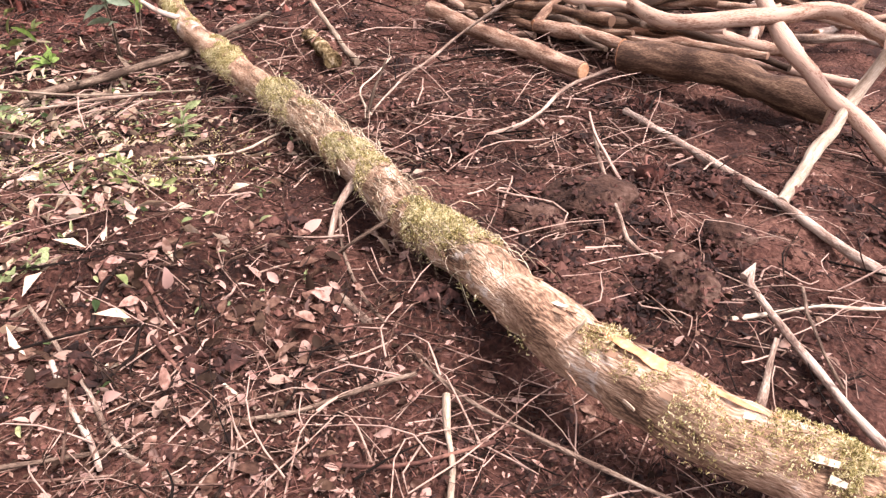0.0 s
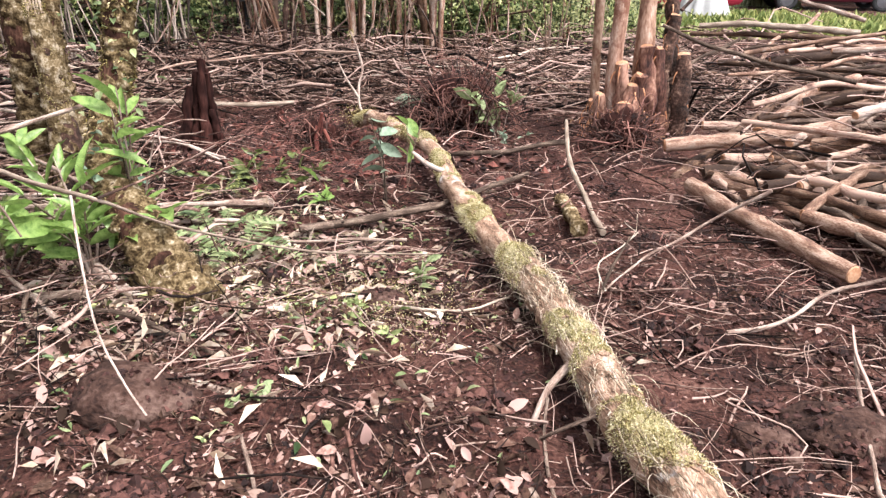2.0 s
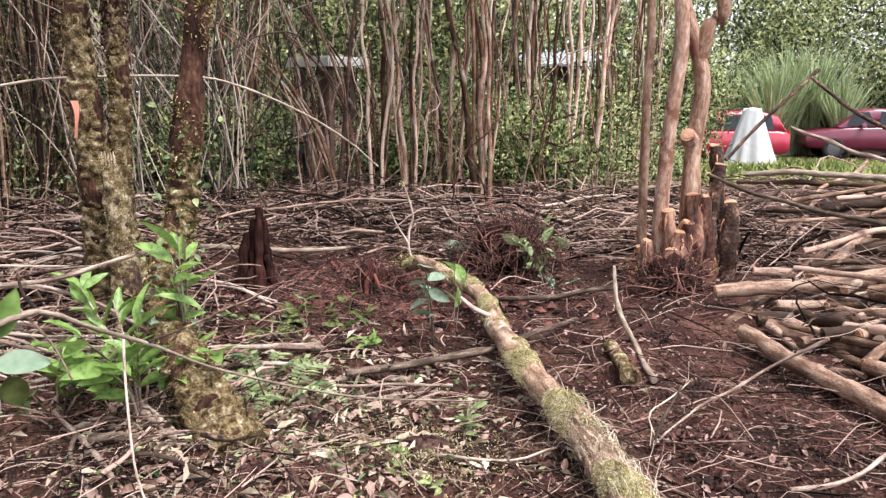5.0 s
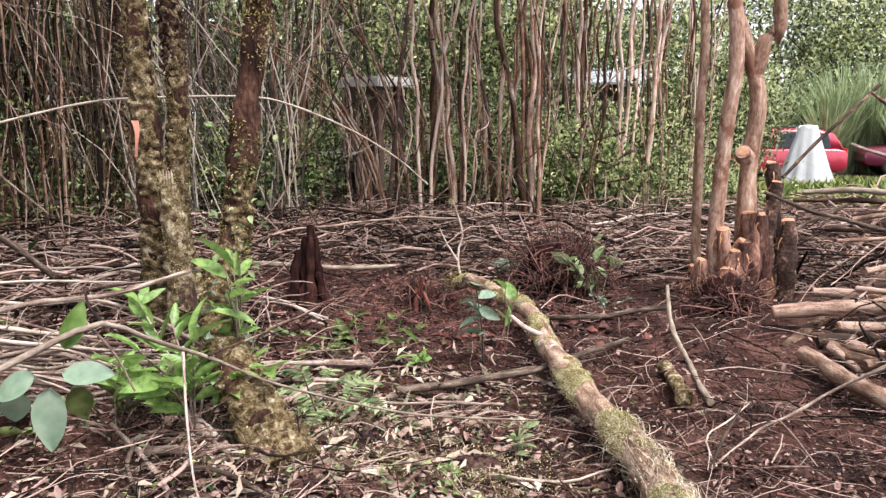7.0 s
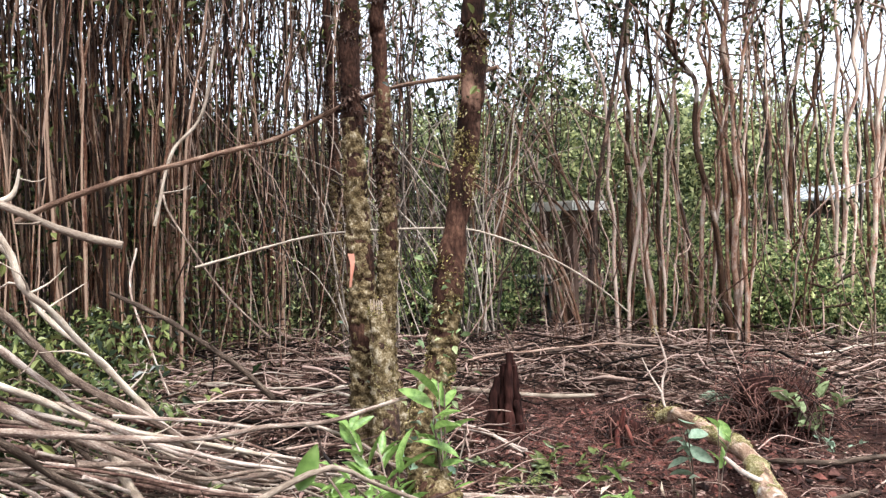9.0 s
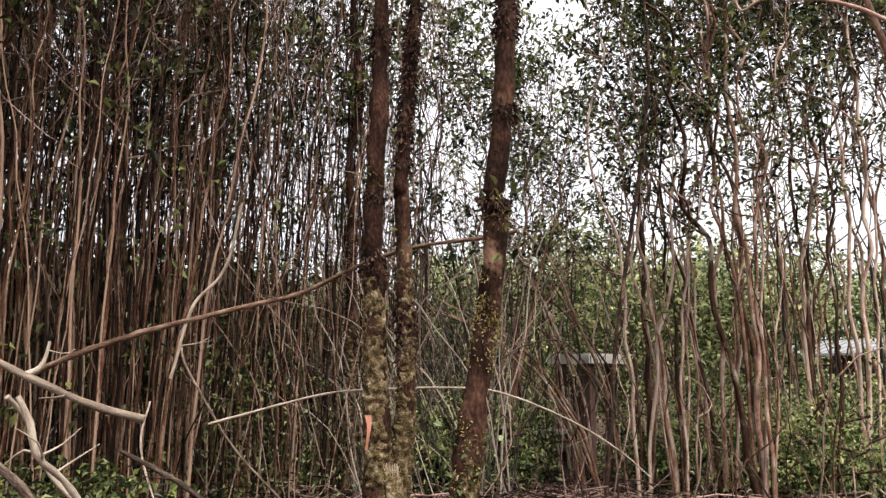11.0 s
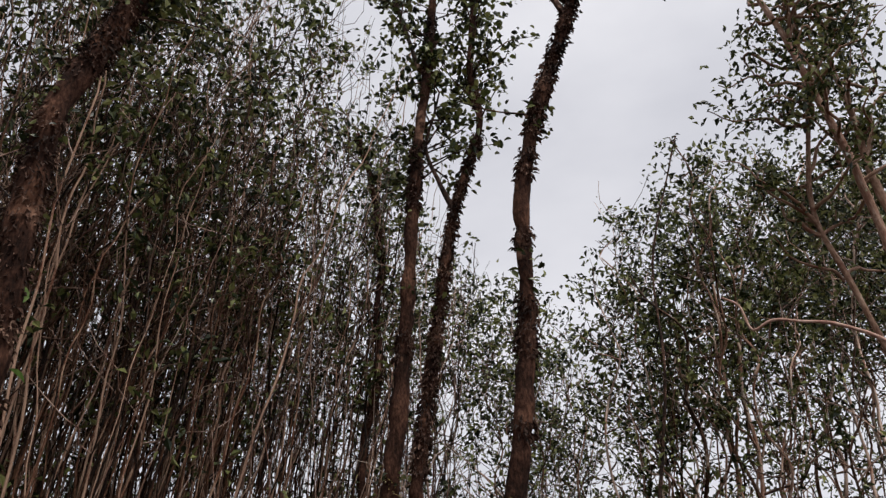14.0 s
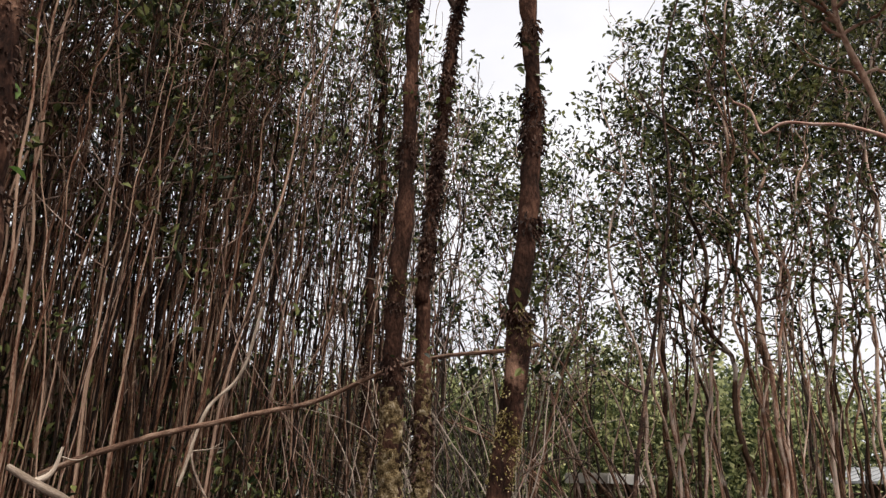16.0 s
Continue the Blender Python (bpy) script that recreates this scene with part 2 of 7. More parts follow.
GLASS = varied("dark_car_glass", [(0.012, 0.014, 0.016), (0.02, 0.023, 0.026)], 1, 6, 0.12, 0.0, rand=0.0, spec=0.3)
LAMP = varied("red_lamp_plastic", [(0.45, 0.01, 0.01), (0.5, 0.02, 0.015)], 4, 20, 0.2, 0.0, rand=0.0)
CLOTH = varied("white_sheet_cloth", [(0.34, 0.335, 0.33), (0.46, 0.455, 0.445)], 3, 40, 0.9, 0.3, rand=0.0)
FLAG = varied("salmon_marking_tape", [(0.72, 0.27, 0.17), (0.82, 0.40, 0.29)], 8, 40, 0.6, 0.1, rand=0.0, thin=0.3)
ROOFING = varied("pale_metal_roof", [(0.20, 0.205, 0.21), (0.30, 0.305, 0.31)], 2, 20, 0.6, 0.1, rand=0.0)
WALLING = varied("dark_house_boards", [(0.05, 0.045, 0.04), (0.10, 0.09, 0.08)], 2, 30, 0.8, 0.3, rand=0.0)
WHITEROOF = varied("pale_painted_boards", [(0.50, 0.47, 0.42), (0.66, 0.63, 0.58)], 4, 40, 0.7, 0.2, rand=0.1)
REDROOT = varied("torn_red_root_wood", [(0.03, 0.008, 0.006), (0.075, 0.019, 0.014), (0.125, 0.04, 0.028)], 8, 60, 0.9, 0.6, rand=0.4)
EDGELEAF = varied("sunlit_edge_foliage", [(0.06, 0.095, 0.03), (0.16, 0.21, 0.075), (0.33, 0.375, 0.165)], 3, 30, 0.4, 0.0, rand=1.0, by="island", thin=0.42, hue=0.03)
DRYCANE = varied("bleached_dead_stems", [(0.035, 0.025, 0.019), (0.105, 0.078, 0.06), (0.24, 0.195, 0.16)], 3, 30, 0.85, 0.2, rand=1.0, by="island")
STRAW = varied("dry_straw_rootlets", [(0.11, 0.08, 0.05), (0.24, 0.185, 0.125), (0.42, 0.35, 0.26)], 5, 40, 0.9, 0.0, rand=0.8, by="island")
REDSOIL = varied("fresh_red_brown_soil", [(0.022, 0.007, 0.005), (0.065, 0.020, 0.0145), (0.13, 0.047, 0.035)], 6, 60, 0.95, 0.8, rand=0.5, by="island")
POST = varied("weathered_timber", [(0.05, 0.027, 0.018), (0.11, 0.06, 0.042), (0.19, 0.12, 0.09)], 4, 40, 0.85, 0.5, stretch=(1, 1, 0.2), rand=0.2)
PLASTIC = varied("dark_plastic", [(0.02, 0.022, 0.025), (0.04, 0.042, 0.046)], 4, 30, 0.5, 0.1, rand=0.0)


# ---- builders ----
class Geo:
    """Gathers vertices, faces and uv of one mesh."""

    def __init__(self):
        self.v, self.f, self.uv, self.count = [], {3: [], 4: []}, {3: [], 4: []}, 0

    def add(self, verts, faces, uv=None):
        verts, faces = np.asarray(verts, float).reshape(-1, 3), np.asarray(faces, int)
        k = faces.shape[1]
        self.v.append(verts)
        self.f[k].append(faces + self.count)
        self.uv[k].append(np.zeros((len(faces), k, 2)) if uv is None else uv)
        self.count += len(verts)
        return self

    def mesh(self, name, smooth=True):
        me = bpy.data.meshes.new(name)
        v = np.concatenate(self.v)
        loops, starts, uvs, at = [], [], [], 0
        for k in (3, 4):
            if self.f[k]:
                f = np.concatenate(self.f[k])
                loops.append(f.ravel())
                starts.append(at + np.arange(len(f)) * k)
                uvs.append(np.concatenate(self.uv[k]).reshape(-1, 2))
                at += f.size
        loops, starts, uvs = np.concatenate(loops), np.concatenate(starts), np.concatenate(uvs)
        me.vertices.add(len(v))
        me.vertices.foreach_set("co", v.ravel().astype(np.float32))
        me.loops.add(len(loops))
        me.loops.foreach_set("vertex_index", loops.astype(np.int32))
        me.polygons.add(len(starts))
        me.polygons.foreach_set("loop_start", starts.astype(np.int32))
        layer = me.uv_layers.new(name="UVMap")
        layer.data.foreach_set("uv", uvs.ravel().astype(np.float32))
        me.update(calc_edges=True)
        me.polygons.foreach_set("use_smooth", np.full(len(starts), smooth))
        me.validate()
        return me


def part(name, geo, material, parent=None, label="", smooth=True):
    """Links a Geo or a bmesh as one mesh object, under parent if given."""
    if isinstance(geo, Geo):
        me = geo.mesh(name, smooth)
    elif isinstance(geo, bpy.types.Mesh):
        me = geo
    else:
        me = bpy.data.meshes.new(name)
        geo.to_mesh(me)
        geo.free()
    if not me.materials:
        me.materials.append(material)
    ob = new(name, me)
    if parent:
        ob.parent = parent
    return tagged(ob, label) if label else ob


def thing(name, place, label, category, group="", kind=""):
    ob = new(name)
    ob.location = place
    ob.empty_display_size = 0.1
    return tagged(ob, label, category, group, kind)


def hashed(ix, iy, iz, seed):
    h = (ix * 374761393 + iy * 668265263 + iz * 2147483647 + seed * 974634777) & 0xFFFFFFFF
    h = ((h ^ (h >> 13)) * 1274126177) & 0xFFFFFFFF
    return ((h ^ (h >> 16)) & 0xFFFF) / 65535.0


def grain(p, scale, seed=0):
    """Smooth value noise in -1..1 at the points p (n, 3)."""
    q = np.asarray(p, float) * scale + 1000.0
    i = np.floor(q).astype(np.int64)
    f = q - i
    f = f * f * (3 - 2 * f)
    out = 0
    for dx in (0, 1):
        for dy in (0, 1):
            for dz in (0, 1):
                w = (f[:, 0] if dx else 1 - f[:, 0]) * (f[:, 1] if dy else 1 - f[:, 1]) * (f[:, 2] if dz else 1 - f[:, 2])
                out = out + w * hashed(i[:, 0] + dx, i[:, 1] + dy, i[:, 2] + dz, seed)
    return out * 2 - 1


def spline(pts, n):
    """Catmull-Rom through pts, n + 1 even steps."""
    p = np.asarray(pts, float)
    if len(p) == 2:
        return p[0] + (p[1] - p[0]) * np.linspace(0, 1, n + 1)[:, None]
    q = np.concatenate([[2 * p[0] - p[1]], p, [2 * p[-1] - p[-2]]])
    t = np.linspace(0, len(p) - 1 - 1e-9, 12 * len(p))
    k = t.astype(int)
    u = (t - k)[:, None]
    a, b, c, d = q[k], q[k + 1], q[k + 2], q[k + 3]
    s = 0.5 * (2 * b + (c - a) * u + (2 * a - 5 * b + 4 * c - d) * u**2 + (3 * b - a - 3 * c + d) * u**3)
    far = np.r_[0, np.cumsum(np.linalg.norm(np.diff(s, axis=0), axis=1))]
    want = np.linspace(0, far[-1], n + 1)
    return np.stack([np.interp(want, far, s[:, i]) for i in range(3)], 1)


def tube(geo, pts, r0, r1, sides=6, segs=None, rough=0.08, wob=0.0, seed=0, cap=True, radii=None, lump=9.0):
    """A tapered, slightly uneven round limb through pts."""
    length = np.linalg.norm(np.diff(np.asarray(pts, float), axis=0), axis=1).sum()
    n = segs or int(np.clip(length / 0.12, 4, 40))
    c = spline(pts, n)
    if wob:
        w = np.stack([grain(c + 31 * k, 1.6 / max(0.3, length / 3), seed + k) for k in range(3)], 1)
        c = c + w * wob * np.sin(np.linspace(0.15, np.pi * 0.9, n + 1))[:, None]
    tan = np.gradient(c, axis=0)
    tan /= np.linalg.norm(tan, axis=1)[:, None] + 1e-9
    ref = np.array([0.0, 0.0, 1.0]) if abs(tan[0, 2]) < 0.85 else np.array([1.0, 0.0, 0.0])
    side = np.cross(tan, ref)
    side /= np.linalg.norm(side, axis=1)[:, None] + 1e-9
    up = np.cross(side, tan)
    t = np.linspace(0, 1, n + 1)
    r = r0 + (r1 - r0) * t if radii is None else np.interp(t, np.linspace(0, 1, len(radii)), radii)
    a = np.arange(sides) * 2 * np.pi / sides
    ring = side[:, None] * np.cos(a)[None, :, None] + up[:, None] * np.sin(a)[None, :, None]
    v = c[:, None] + ring * r[:, None, None]
    if rough:
        v = v + ring * (r[:, None] * rough * grain(v.reshape(-1, 3), lump / (1 + 12 * r0), seed).reshape(n + 1, sides))[:, :, None]
    i, j = np.meshgrid(np.arange(n), np.arange(sides), indexing="ij")
    i, j = i.ravel(), j.ravel()
    k = (j + 1) % sides
    faces = np.stack([i * sides + j, (i + 1) * sides + j, (i + 1) * sides + k, i * sides + k], 1)
    far = np.r_[0, np.cumsum(np.linalg.norm(np.diff(c, axis=0), axis=1))] + (seed * 0.37) % 7
    turn = 2 * np.pi * float(np.mean(r)) / sides
    uv = np.stack([np.stack([far[i], j * turn], 1), np.stack([far[i + 1], j * turn], 1), np.stack([far[i + 1], (j + 1) * turn], 1), np.stack([far[i], (j + 1) * turn], 1)], 1)
    geo.add(v.reshape(-1, 3), faces, uv)
    if cap:
        for e, s in ((0, 1), (n, -1)):
            base = geo.count
            ends = np.concatenate([v[e], [c[e] - tan[e] * s * r[e] * 0.12]])
            m = np.arange(sides)
            tri = np.stack([m, (m + 1) % sides, np.full(sides, sides)], 1)
            geo.add(ends, tri if s > 0 else tri[:, ::-1])
    return c


def leaves(geo, at, way, size, rng, wide=0.5, fold=0.18, droop=0.0, fine=False):
    """Folded leaf blades at the points, along the ways."""
    at = np.asarray(at, float)
    n = len(at)
    d = np.asarray(way, float) + 0
    d[:, 2] -= droop
    d /= np.linalg.norm(d, axis=1)[:, None] + 1e-9
    s = np.cross(d, rng.normal(size=(n, 3)) * 0.5 + (0, 0, 1))
    s /= np.linalg.norm(s, axis=1)[:, None] + 1e-9
    u = np.cross(s, d)
    L = (np.asarray(size) * rng.uniform(0.6, 1.25, n))[:, None]
    W = L * wide * 0.5
    F = L * fold
    tip, base = at + d * L - u * F * 0.6, at
    i = np.arange(n)
    if not fine:
        v = np.stack([base, at + d * L * 0.45 + s * W + u * F, tip, at + d * L * 0.45 - s * W + u * F], 1)
        f = np.concatenate([np.stack([4 * i, 4 * i + 1, 4 * i + 2], 1), np.stack([4 * i, 4 * i + 2, 4 * i + 3], 1)])
        geo.add(v.reshape(-1, 3), f)
    else:
        rows = [base]
        for k, (p, w) in enumerate(((0.12, 0.55), (0.35, 1.0), (0.62, 0.92), (0.85, 0.5))):
            mid = at + d * L * p - u * F * 1.2 * p * p
            rows += [mid + s * W * w + u * F * w * 0.7, mid, mid - s * W * w + u * F * w * 0.7]
        rows.append(at + d * L - u * F * 1.4)
        v = np.stack(rows, 1)
        tri, quad = [(0, 2, 1), (0, 3, 2), (10, 11, 13), (11, 12, 13)], []
        for k in range(3):
            o = 1 + 3 * k
            quad += [(o, o + 1, o + 4, o + 3), (o + 1, o + 2, o + 5, o + 4)]
        b = 14 * i[:, None]
        first = geo.count
        geo.add(v.reshape(-1, 3), np.concatenate([b + np.array([q]) for q in tri]))
        geo.f[4].append(np.concatenate([b + np.array([q]) for q in quad]) + first)
        geo.uv[4].append(np.zeros((n * len(quad), 4, 2)))
    return geo


def unit(n, rng):
    v = rng.normal(size=(n, 3))
    return v / np.linalg.norm(v, axis=1)[:, None]


def lumps(geo, at, size, rng, flat=0.7):
    """Small uneven clods, eight faces each."""
    at, n = np.asarray(at, float), len(at)
    o = np.array([(1, 0, 0), (-1, 0, 0), (0, 1, 0), (0, -1, 0), (0, 0, 1), (0, 0, -1)], float)
    v = o[None] * np.asarray(size).reshape(-1, 1, 1) * rng.uniform(0.5, 1.3, (n, 6, 1)) * (1, 1, flat) + rng.normal(size=(n, 6, 3)) * np.asarray(size).reshape(-1, 1, 1) * 0.25
    f = np.array([(0, 2, 4), (2, 1, 4), (1, 3, 4), (3, 0, 4), (2, 0, 5), (1, 2, 5), (3, 1, 5), (0, 3, 5)])
    geo.add((v + at[:, None]).reshape(-1, 3), (f[None] + 6 * np.arange(n)[:, None, None]).reshape(-1, 3))
    return geo


def limb(name, pts, r0, r1, material, label, category="branch", group="", sides=9, wob=0.015, rough=0.28, seed=None, cut=False, twigs=0, kind=""):
    """One fallen or leaning branch, a thing of its own; a cut end is a part."""
    limb.seed += 1
    seed = seed or limb.seed
    pts = np.asarray(pts, float)
    base = pts[0].copy()
    g = Geo()
    ln = np.linalg.norm(pts[-1] - pts[0])
    c = tube(g, pts - base, r0, r1, sides, int(np.clip(ln / 0.05, 10, 60)), rough=rough, wob=wob, seed=seed, lump=22)
    rng = np.random.default_rng(seed)
    for k in range(twigs):
        q = c[rng.integers(len(c) // 4, len(c))]
        d = unit(1, rng)[0] * (1, 1, 0.6)
        ln = rng.uniform(0.08, 0.3)
        tube(g, [q, q + d * ln * 0.5, q + d * ln + rng.normal(size=3) * 0.03], r1 * 0.45, 0.0015, 4, 4, cap=False, seed=seed + k)
    ob = part(name, g, material)
    ob.location = base
    tagged(ob, label, category, group, kind)
    if cut:
        d = c[0] - c[1]
        d /= np.linalg.norm(d)
        disc = Geo()
        tube(disc, [c[0] + d * 0.002, c[0] + d * (0.004 + 0.1 * r0)], r0 * 0.93, r0 * 0.86, 12, 1, rough=0.05, seed=seed)
        part("cut_face", disc, CUT, ob, "sawn orange-brown wood face")
    return ob


limb.seed = 100


WOOD = {"stems": Geo(), "branches": Geo(), "leaves": Geo()}


def clump(center, stems, rng, height, spread=0.25, lean=(0, 0), r=(0.014, 0.03), tufts=16, tuft=13, crown_from=0.5, group="", label="", name="guava_clump", wav=0.1, flare=0.14, leaf=0.085, sep=True, tilt=0.035, bark=None, low=0, mass=None):
    """A many-stemmed guava tree: slender crooked stems from one foot, forked tops and a crown of leaf tufts.
    sep: a thing with every stem a part; otherwise it joins the deep thicket.
    mass: half width, foot and top of the rounded leaf mass, and its count of twigs."""
    center = np.array(center, float)
    ob = thing(name, center, label, "tree", group) if sep else None
    shift = np.zeros(3) if sep else center
    crown, twig = (Geo(), Geo()) if sep else (WOOD["leaves"], WOOD["branches"])
    lines = []
    for k in range(stems):
        a, q = rng.uniform(0, 2 * np.pi), rng.uniform(0.1, 1) ** 0.7
        foot = np.array([np.cos(a), np.sin(a), 0]) * spread * q
        foot[2] = -0.08
        h = height * rng.uniform(0.72, 1.05)
        out = np.array([np.cos(a), np.sin(a), 0]) * flare * h * q + np.array([*lean, 0]) * h + np.r_[rng.normal(size=2) * tilt * h, 0]
        knots = np.linspace(0, 1, int(h / 0.42) + 2)
        drift = np.cumsum(rng.normal(size=(len(knots), 2)), 0) * wav * 0.45
        jog = rng.normal(size=(len(knots), 2)) * wav * 0.45
        pts = [foot + shift]
        for n_, s in enumerate(knots[1:], 1):
            pts.append(foot + shift + out * s**1.35 + np.array([0, 0, h * s]) + np.r_[(drift[n_] + jog[n_]) * (0.07 + 1.0 * s**1.35), 0])
        r0 = r[0] + (r[1] - r[0]) * rng.uniform(0, 1) ** 1.8
        g = Geo() if sep else WOOD["stems"]
        c = tube(g, pts, r0, r0 * 0.3, 6 if sep else 4, 48 if sep else 22, rough=0.14, seed=int(rng.integers(1e6)), cap=False)
        if sep:
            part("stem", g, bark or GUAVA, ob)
        tips = []
        m = len(c)
        lines.append(c)
        for b in range(rng.integers(5, 9)):
            s = rng.uniform(crown_from, 0.97)
            p = c[int(s * (m - 1))]
            d = unit(1, rng)[0] * (1, 1, 0.4) + (0, 0, 0.7)
            ln = rng.uniform(0.5, 1.2) * (1.3 - s) * height / 6
            mid = p + d * ln * 0.5 + rng.normal(size=3) * 0.12
            bc = tube(twig, [p, mid, p + d * ln], r0 * 0.5, 0.004, 3, 6 if sep else 4, rough=0, cap=False, wob=0.16, seed=b + 9 * k)
            tips += [bc[3:], bc[-2:], bc[-2:]]
        tips.append(c[int(m * 0.84) :])
        tips = np.concatenate(tips)
        if low:
            ctr = c[rng.integers(3, m, low)] + rng.normal(size=(low, 3)) * (0.22, 0.22, 0.2)
            leaves(crown, np.repeat(ctr, 7, 0) + rng.normal(size=(low * 7, 3)) * 0.08, unit(low * 7, rng), leaf, rng, 0.5)
        n = int(tufts * rng.uniform(0.7, 1.3))
        if n:
            ctr = tips[rng.integers(0, len(tips), n)] + rng.normal(size=(n, 3)) * 0.05
            at = np.repeat(ctr, tuft, 0) + rng.normal(size=(n * tuft, 3)) * 0.085
            leaves(crown, at, unit(n * tuft, rng) + (0, 0, 0.15), leaf, rng, 0.52)
    if mass:
        half, z0, z1, n = mass
        away = center[:2] / np.linalg.norm(center[:2]) * (0.45 if bark is None else -0.5)
        mid, top = shift + np.r_[np.array(lean) * z1 * 0.7 + away, (z0 + z1) / 2 - center[2]], (z1 - z0) / 2
        q = unit(n, rng) * rng.uniform(0.15, 1, (n, 1)) ** 0.45
        q[:, :2] *= np.where(q[:, 2] < 0, 1 + 0.45 * q[:, 2], 1)[:, None]
        ctr = mid + q * (half, half, top) + rng.normal(size=(n, 3)) * 0.12
        for p in ctr:
            near = [c[int(np.argmin(np.abs(c[:, 2] - p[2] + 0.5)))] for c in lines]
            a = min(near, key=lambda v: np.linalg.norm(v - p))
            if np.linalg.norm(a - p) < 1.5:
                tube(twig, [a, (a + p) / 2 + rng.normal(size=3) * 0.12, p], 0.007, 0.003, 3, 3, rough=0, cap=False)
        at = np.repeat(ctr, tuft, 0) + rng.normal(size=(n * tuft, 3)) * 0.085
        leaves(crown, at, unit(n * tuft, rng) + (0, 0, 0.1), leaf, rng, 0.52)
    if sep:
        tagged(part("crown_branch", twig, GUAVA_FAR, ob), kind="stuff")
        if crown.count:
            tagged(part("crown", crown, GREEN, ob, smooth=False), kind="stuff")
    return ob


# ---- ground: one sheet to the horizon ----
def ground_z(x, y):
    x, y = np.asarray(x, float), np.asarray(y, float)
    p = np.stack([x.ravel(), y.ravel(), 0 * x.ravel()], 1)
    r = np.hypot(x, y).ravel()
    z = 0.05 * grain(p, 0.55, 3) + 0.035 * grain(p, 1.9, 4) + 0.028 * grain(p, 4.3, 9)
    z = z * np.clip((r - 0.3) / 1.5, 0.35, 1)
    z = z + 0.10 * np.exp(-(((p[:, 0] + 4.2) / 2.2) ** 2 + ((p[:, 1] - 6.2) / 1.7) ** 2))
    z = z - 0.85 * np.clip((p[:, 1] - 11) / 15, 0, 1) ** 1.2
    # hollows grubbed out beside the log and by the pulled stumps
    for cx, cy, w, dp in ((0.12, 2.15, 0.22, 0.12), (0.55, 1.25, 0.28, 0.12), (-1.75, 5.25, 0.55, 0.10), (-0.75, 6.1, 0.4, 0.10), (1.0, 0.55, 0.3, 0.1)):
        z = z - dp * np.exp(-(((p[:, 0] - cx) / w) ** 2 + ((p[:, 1] - cy) / w) ** 2))
    return z.reshape(x.shape)


def gz(x, y):
    return float(ground_z(np.array([x]), np.array([y]))[0])


def steps(a, b, near, far):
    inner = np.arange(a, b + near / 2, near)
    out = near * 1.06 ** np.arange(1, 140)
    out = np.cumsum(out)
    out = out[out < far]
    return np.r_[(a - out)[::-1], inner, b + out]


def crumble(x, y):
    """Fine heaves of the grubbed soil."""
    p = np.stack([np.ravel(x), np.ravel(y), 0 * np.ravel(x)], 1)
    return (0.02 * grain(p, 7, 5) + 0.013 * grain(p, 16, 6) + 0.009 * grain(p, 34, 7)).reshape(np.shape(x)) * np.clip(12 - np.hypot(x, y), 0, 1)


gx, gy = steps(-2.4, 2.2, 0.034, 900), steps(0.8, 4.2, 0.034, 900)
GX, GY = np.meshgrid(gx, gy)
GZ = ground_z(GX, GY)
GZ = GZ + crumble(GX, GY)
nx, ny = len(gx), len(gy)
ii, jj = np.meshgrid(np.arange(ny - 1), np.arange(nx - 1), indexing="ij")
ii, jj = ii.ravel(), jj.ravel()
soil = Geo().add(np.stack([GX, GY, GZ], 2).reshape(-1, 3), np.stack([ii * nx + jj, ii * nx + jj + 1, (ii + 1) * nx + jj + 1, (ii + 1) * nx + jj], 1))
tagged(part("ground", soil, SOIL), "dark brown volcanic soil, freshly cleared and grubbed", "ground", kind="structure")


def scatter(n, rng, where):
    """n places on the ground; where gives x, y from a generator."""
    x, y = where(n, rng)
    return np.stack([x, y, ground_z(x, y) + crumble(x, y)], 1)


def wedge(r0, r1, a0, a1):
    """Places between two ranges and two bearings (degrees, to the left of ahead), denser near."""
    def pick(n, rng):
        r = r0 * (r1 / r0) ** rng.uniform(0, 1, n)
        a = np.radians(rng.uniform(a0, a1, n))
        return -r * np.sin(a), r * np.cos(a)
    return pick



# paths of the large trunks
LOG_LINE = [(-1.66, 5.62, 0.12), (-1.47, 5.33, 0.22), (-1.24, 5.05, 0.22), (-1.05, 4.87, 0.2), (-0.86, 4.6, 0.18), (-0.73, 4.27, 0.13), (-0.54, 3.82, 0.12), (-0.34, 3.38, 0.12), (-0.15, 2.99, 0.12), (0.1, 2.35, 0.12), (0.21, 2.03, 0.13), (0.33, 1.76, 0.14), (0.49, 1.35, 0.15), (0.62, 1.14, 0.15), (0.74, 0.99, 0.14), (0.9, 0.87, 0.12), (1.03, 0.76, 0.1)]
TRUNK_A = [(-3.05, 3.99, 0.3), (-3.08, 3.97, 1.34), (-3.1, 3.95, 2.42), (-3.08, 3.95, 2.97), (-3.06, 3.96, 3.99), (-3.01, 3.89, 5.41), (-2.98, 3.91, 6.11), (-2.97, 3.92, 7.32), (-2.99, 3.9, 8.61)]
TRUNK_A_FORK = [(-3.03, 3.87, 6.29), (-3.21, 3.86, 6.83), (-3.39, 3.83, 7.41), (-3.62, 3.77, 8.2)]
TRUNK_B = [(-3.01, 4.14, 0.31), (-3.02, 4.13, 0.89), (-2.99, 4.16, 1.52), (-3.01, 4.14, 2.8), (-3.01, 4.12, 2.81), (-2.95, 4.16, 3.83), (-2.81, 4.15, 4.97), (-2.66, 4.25, 5.8), (-2.73, 4.2, 6.41), (-2.72, 4.21, 7.31), (-2.76, 4.18, 8.25)]
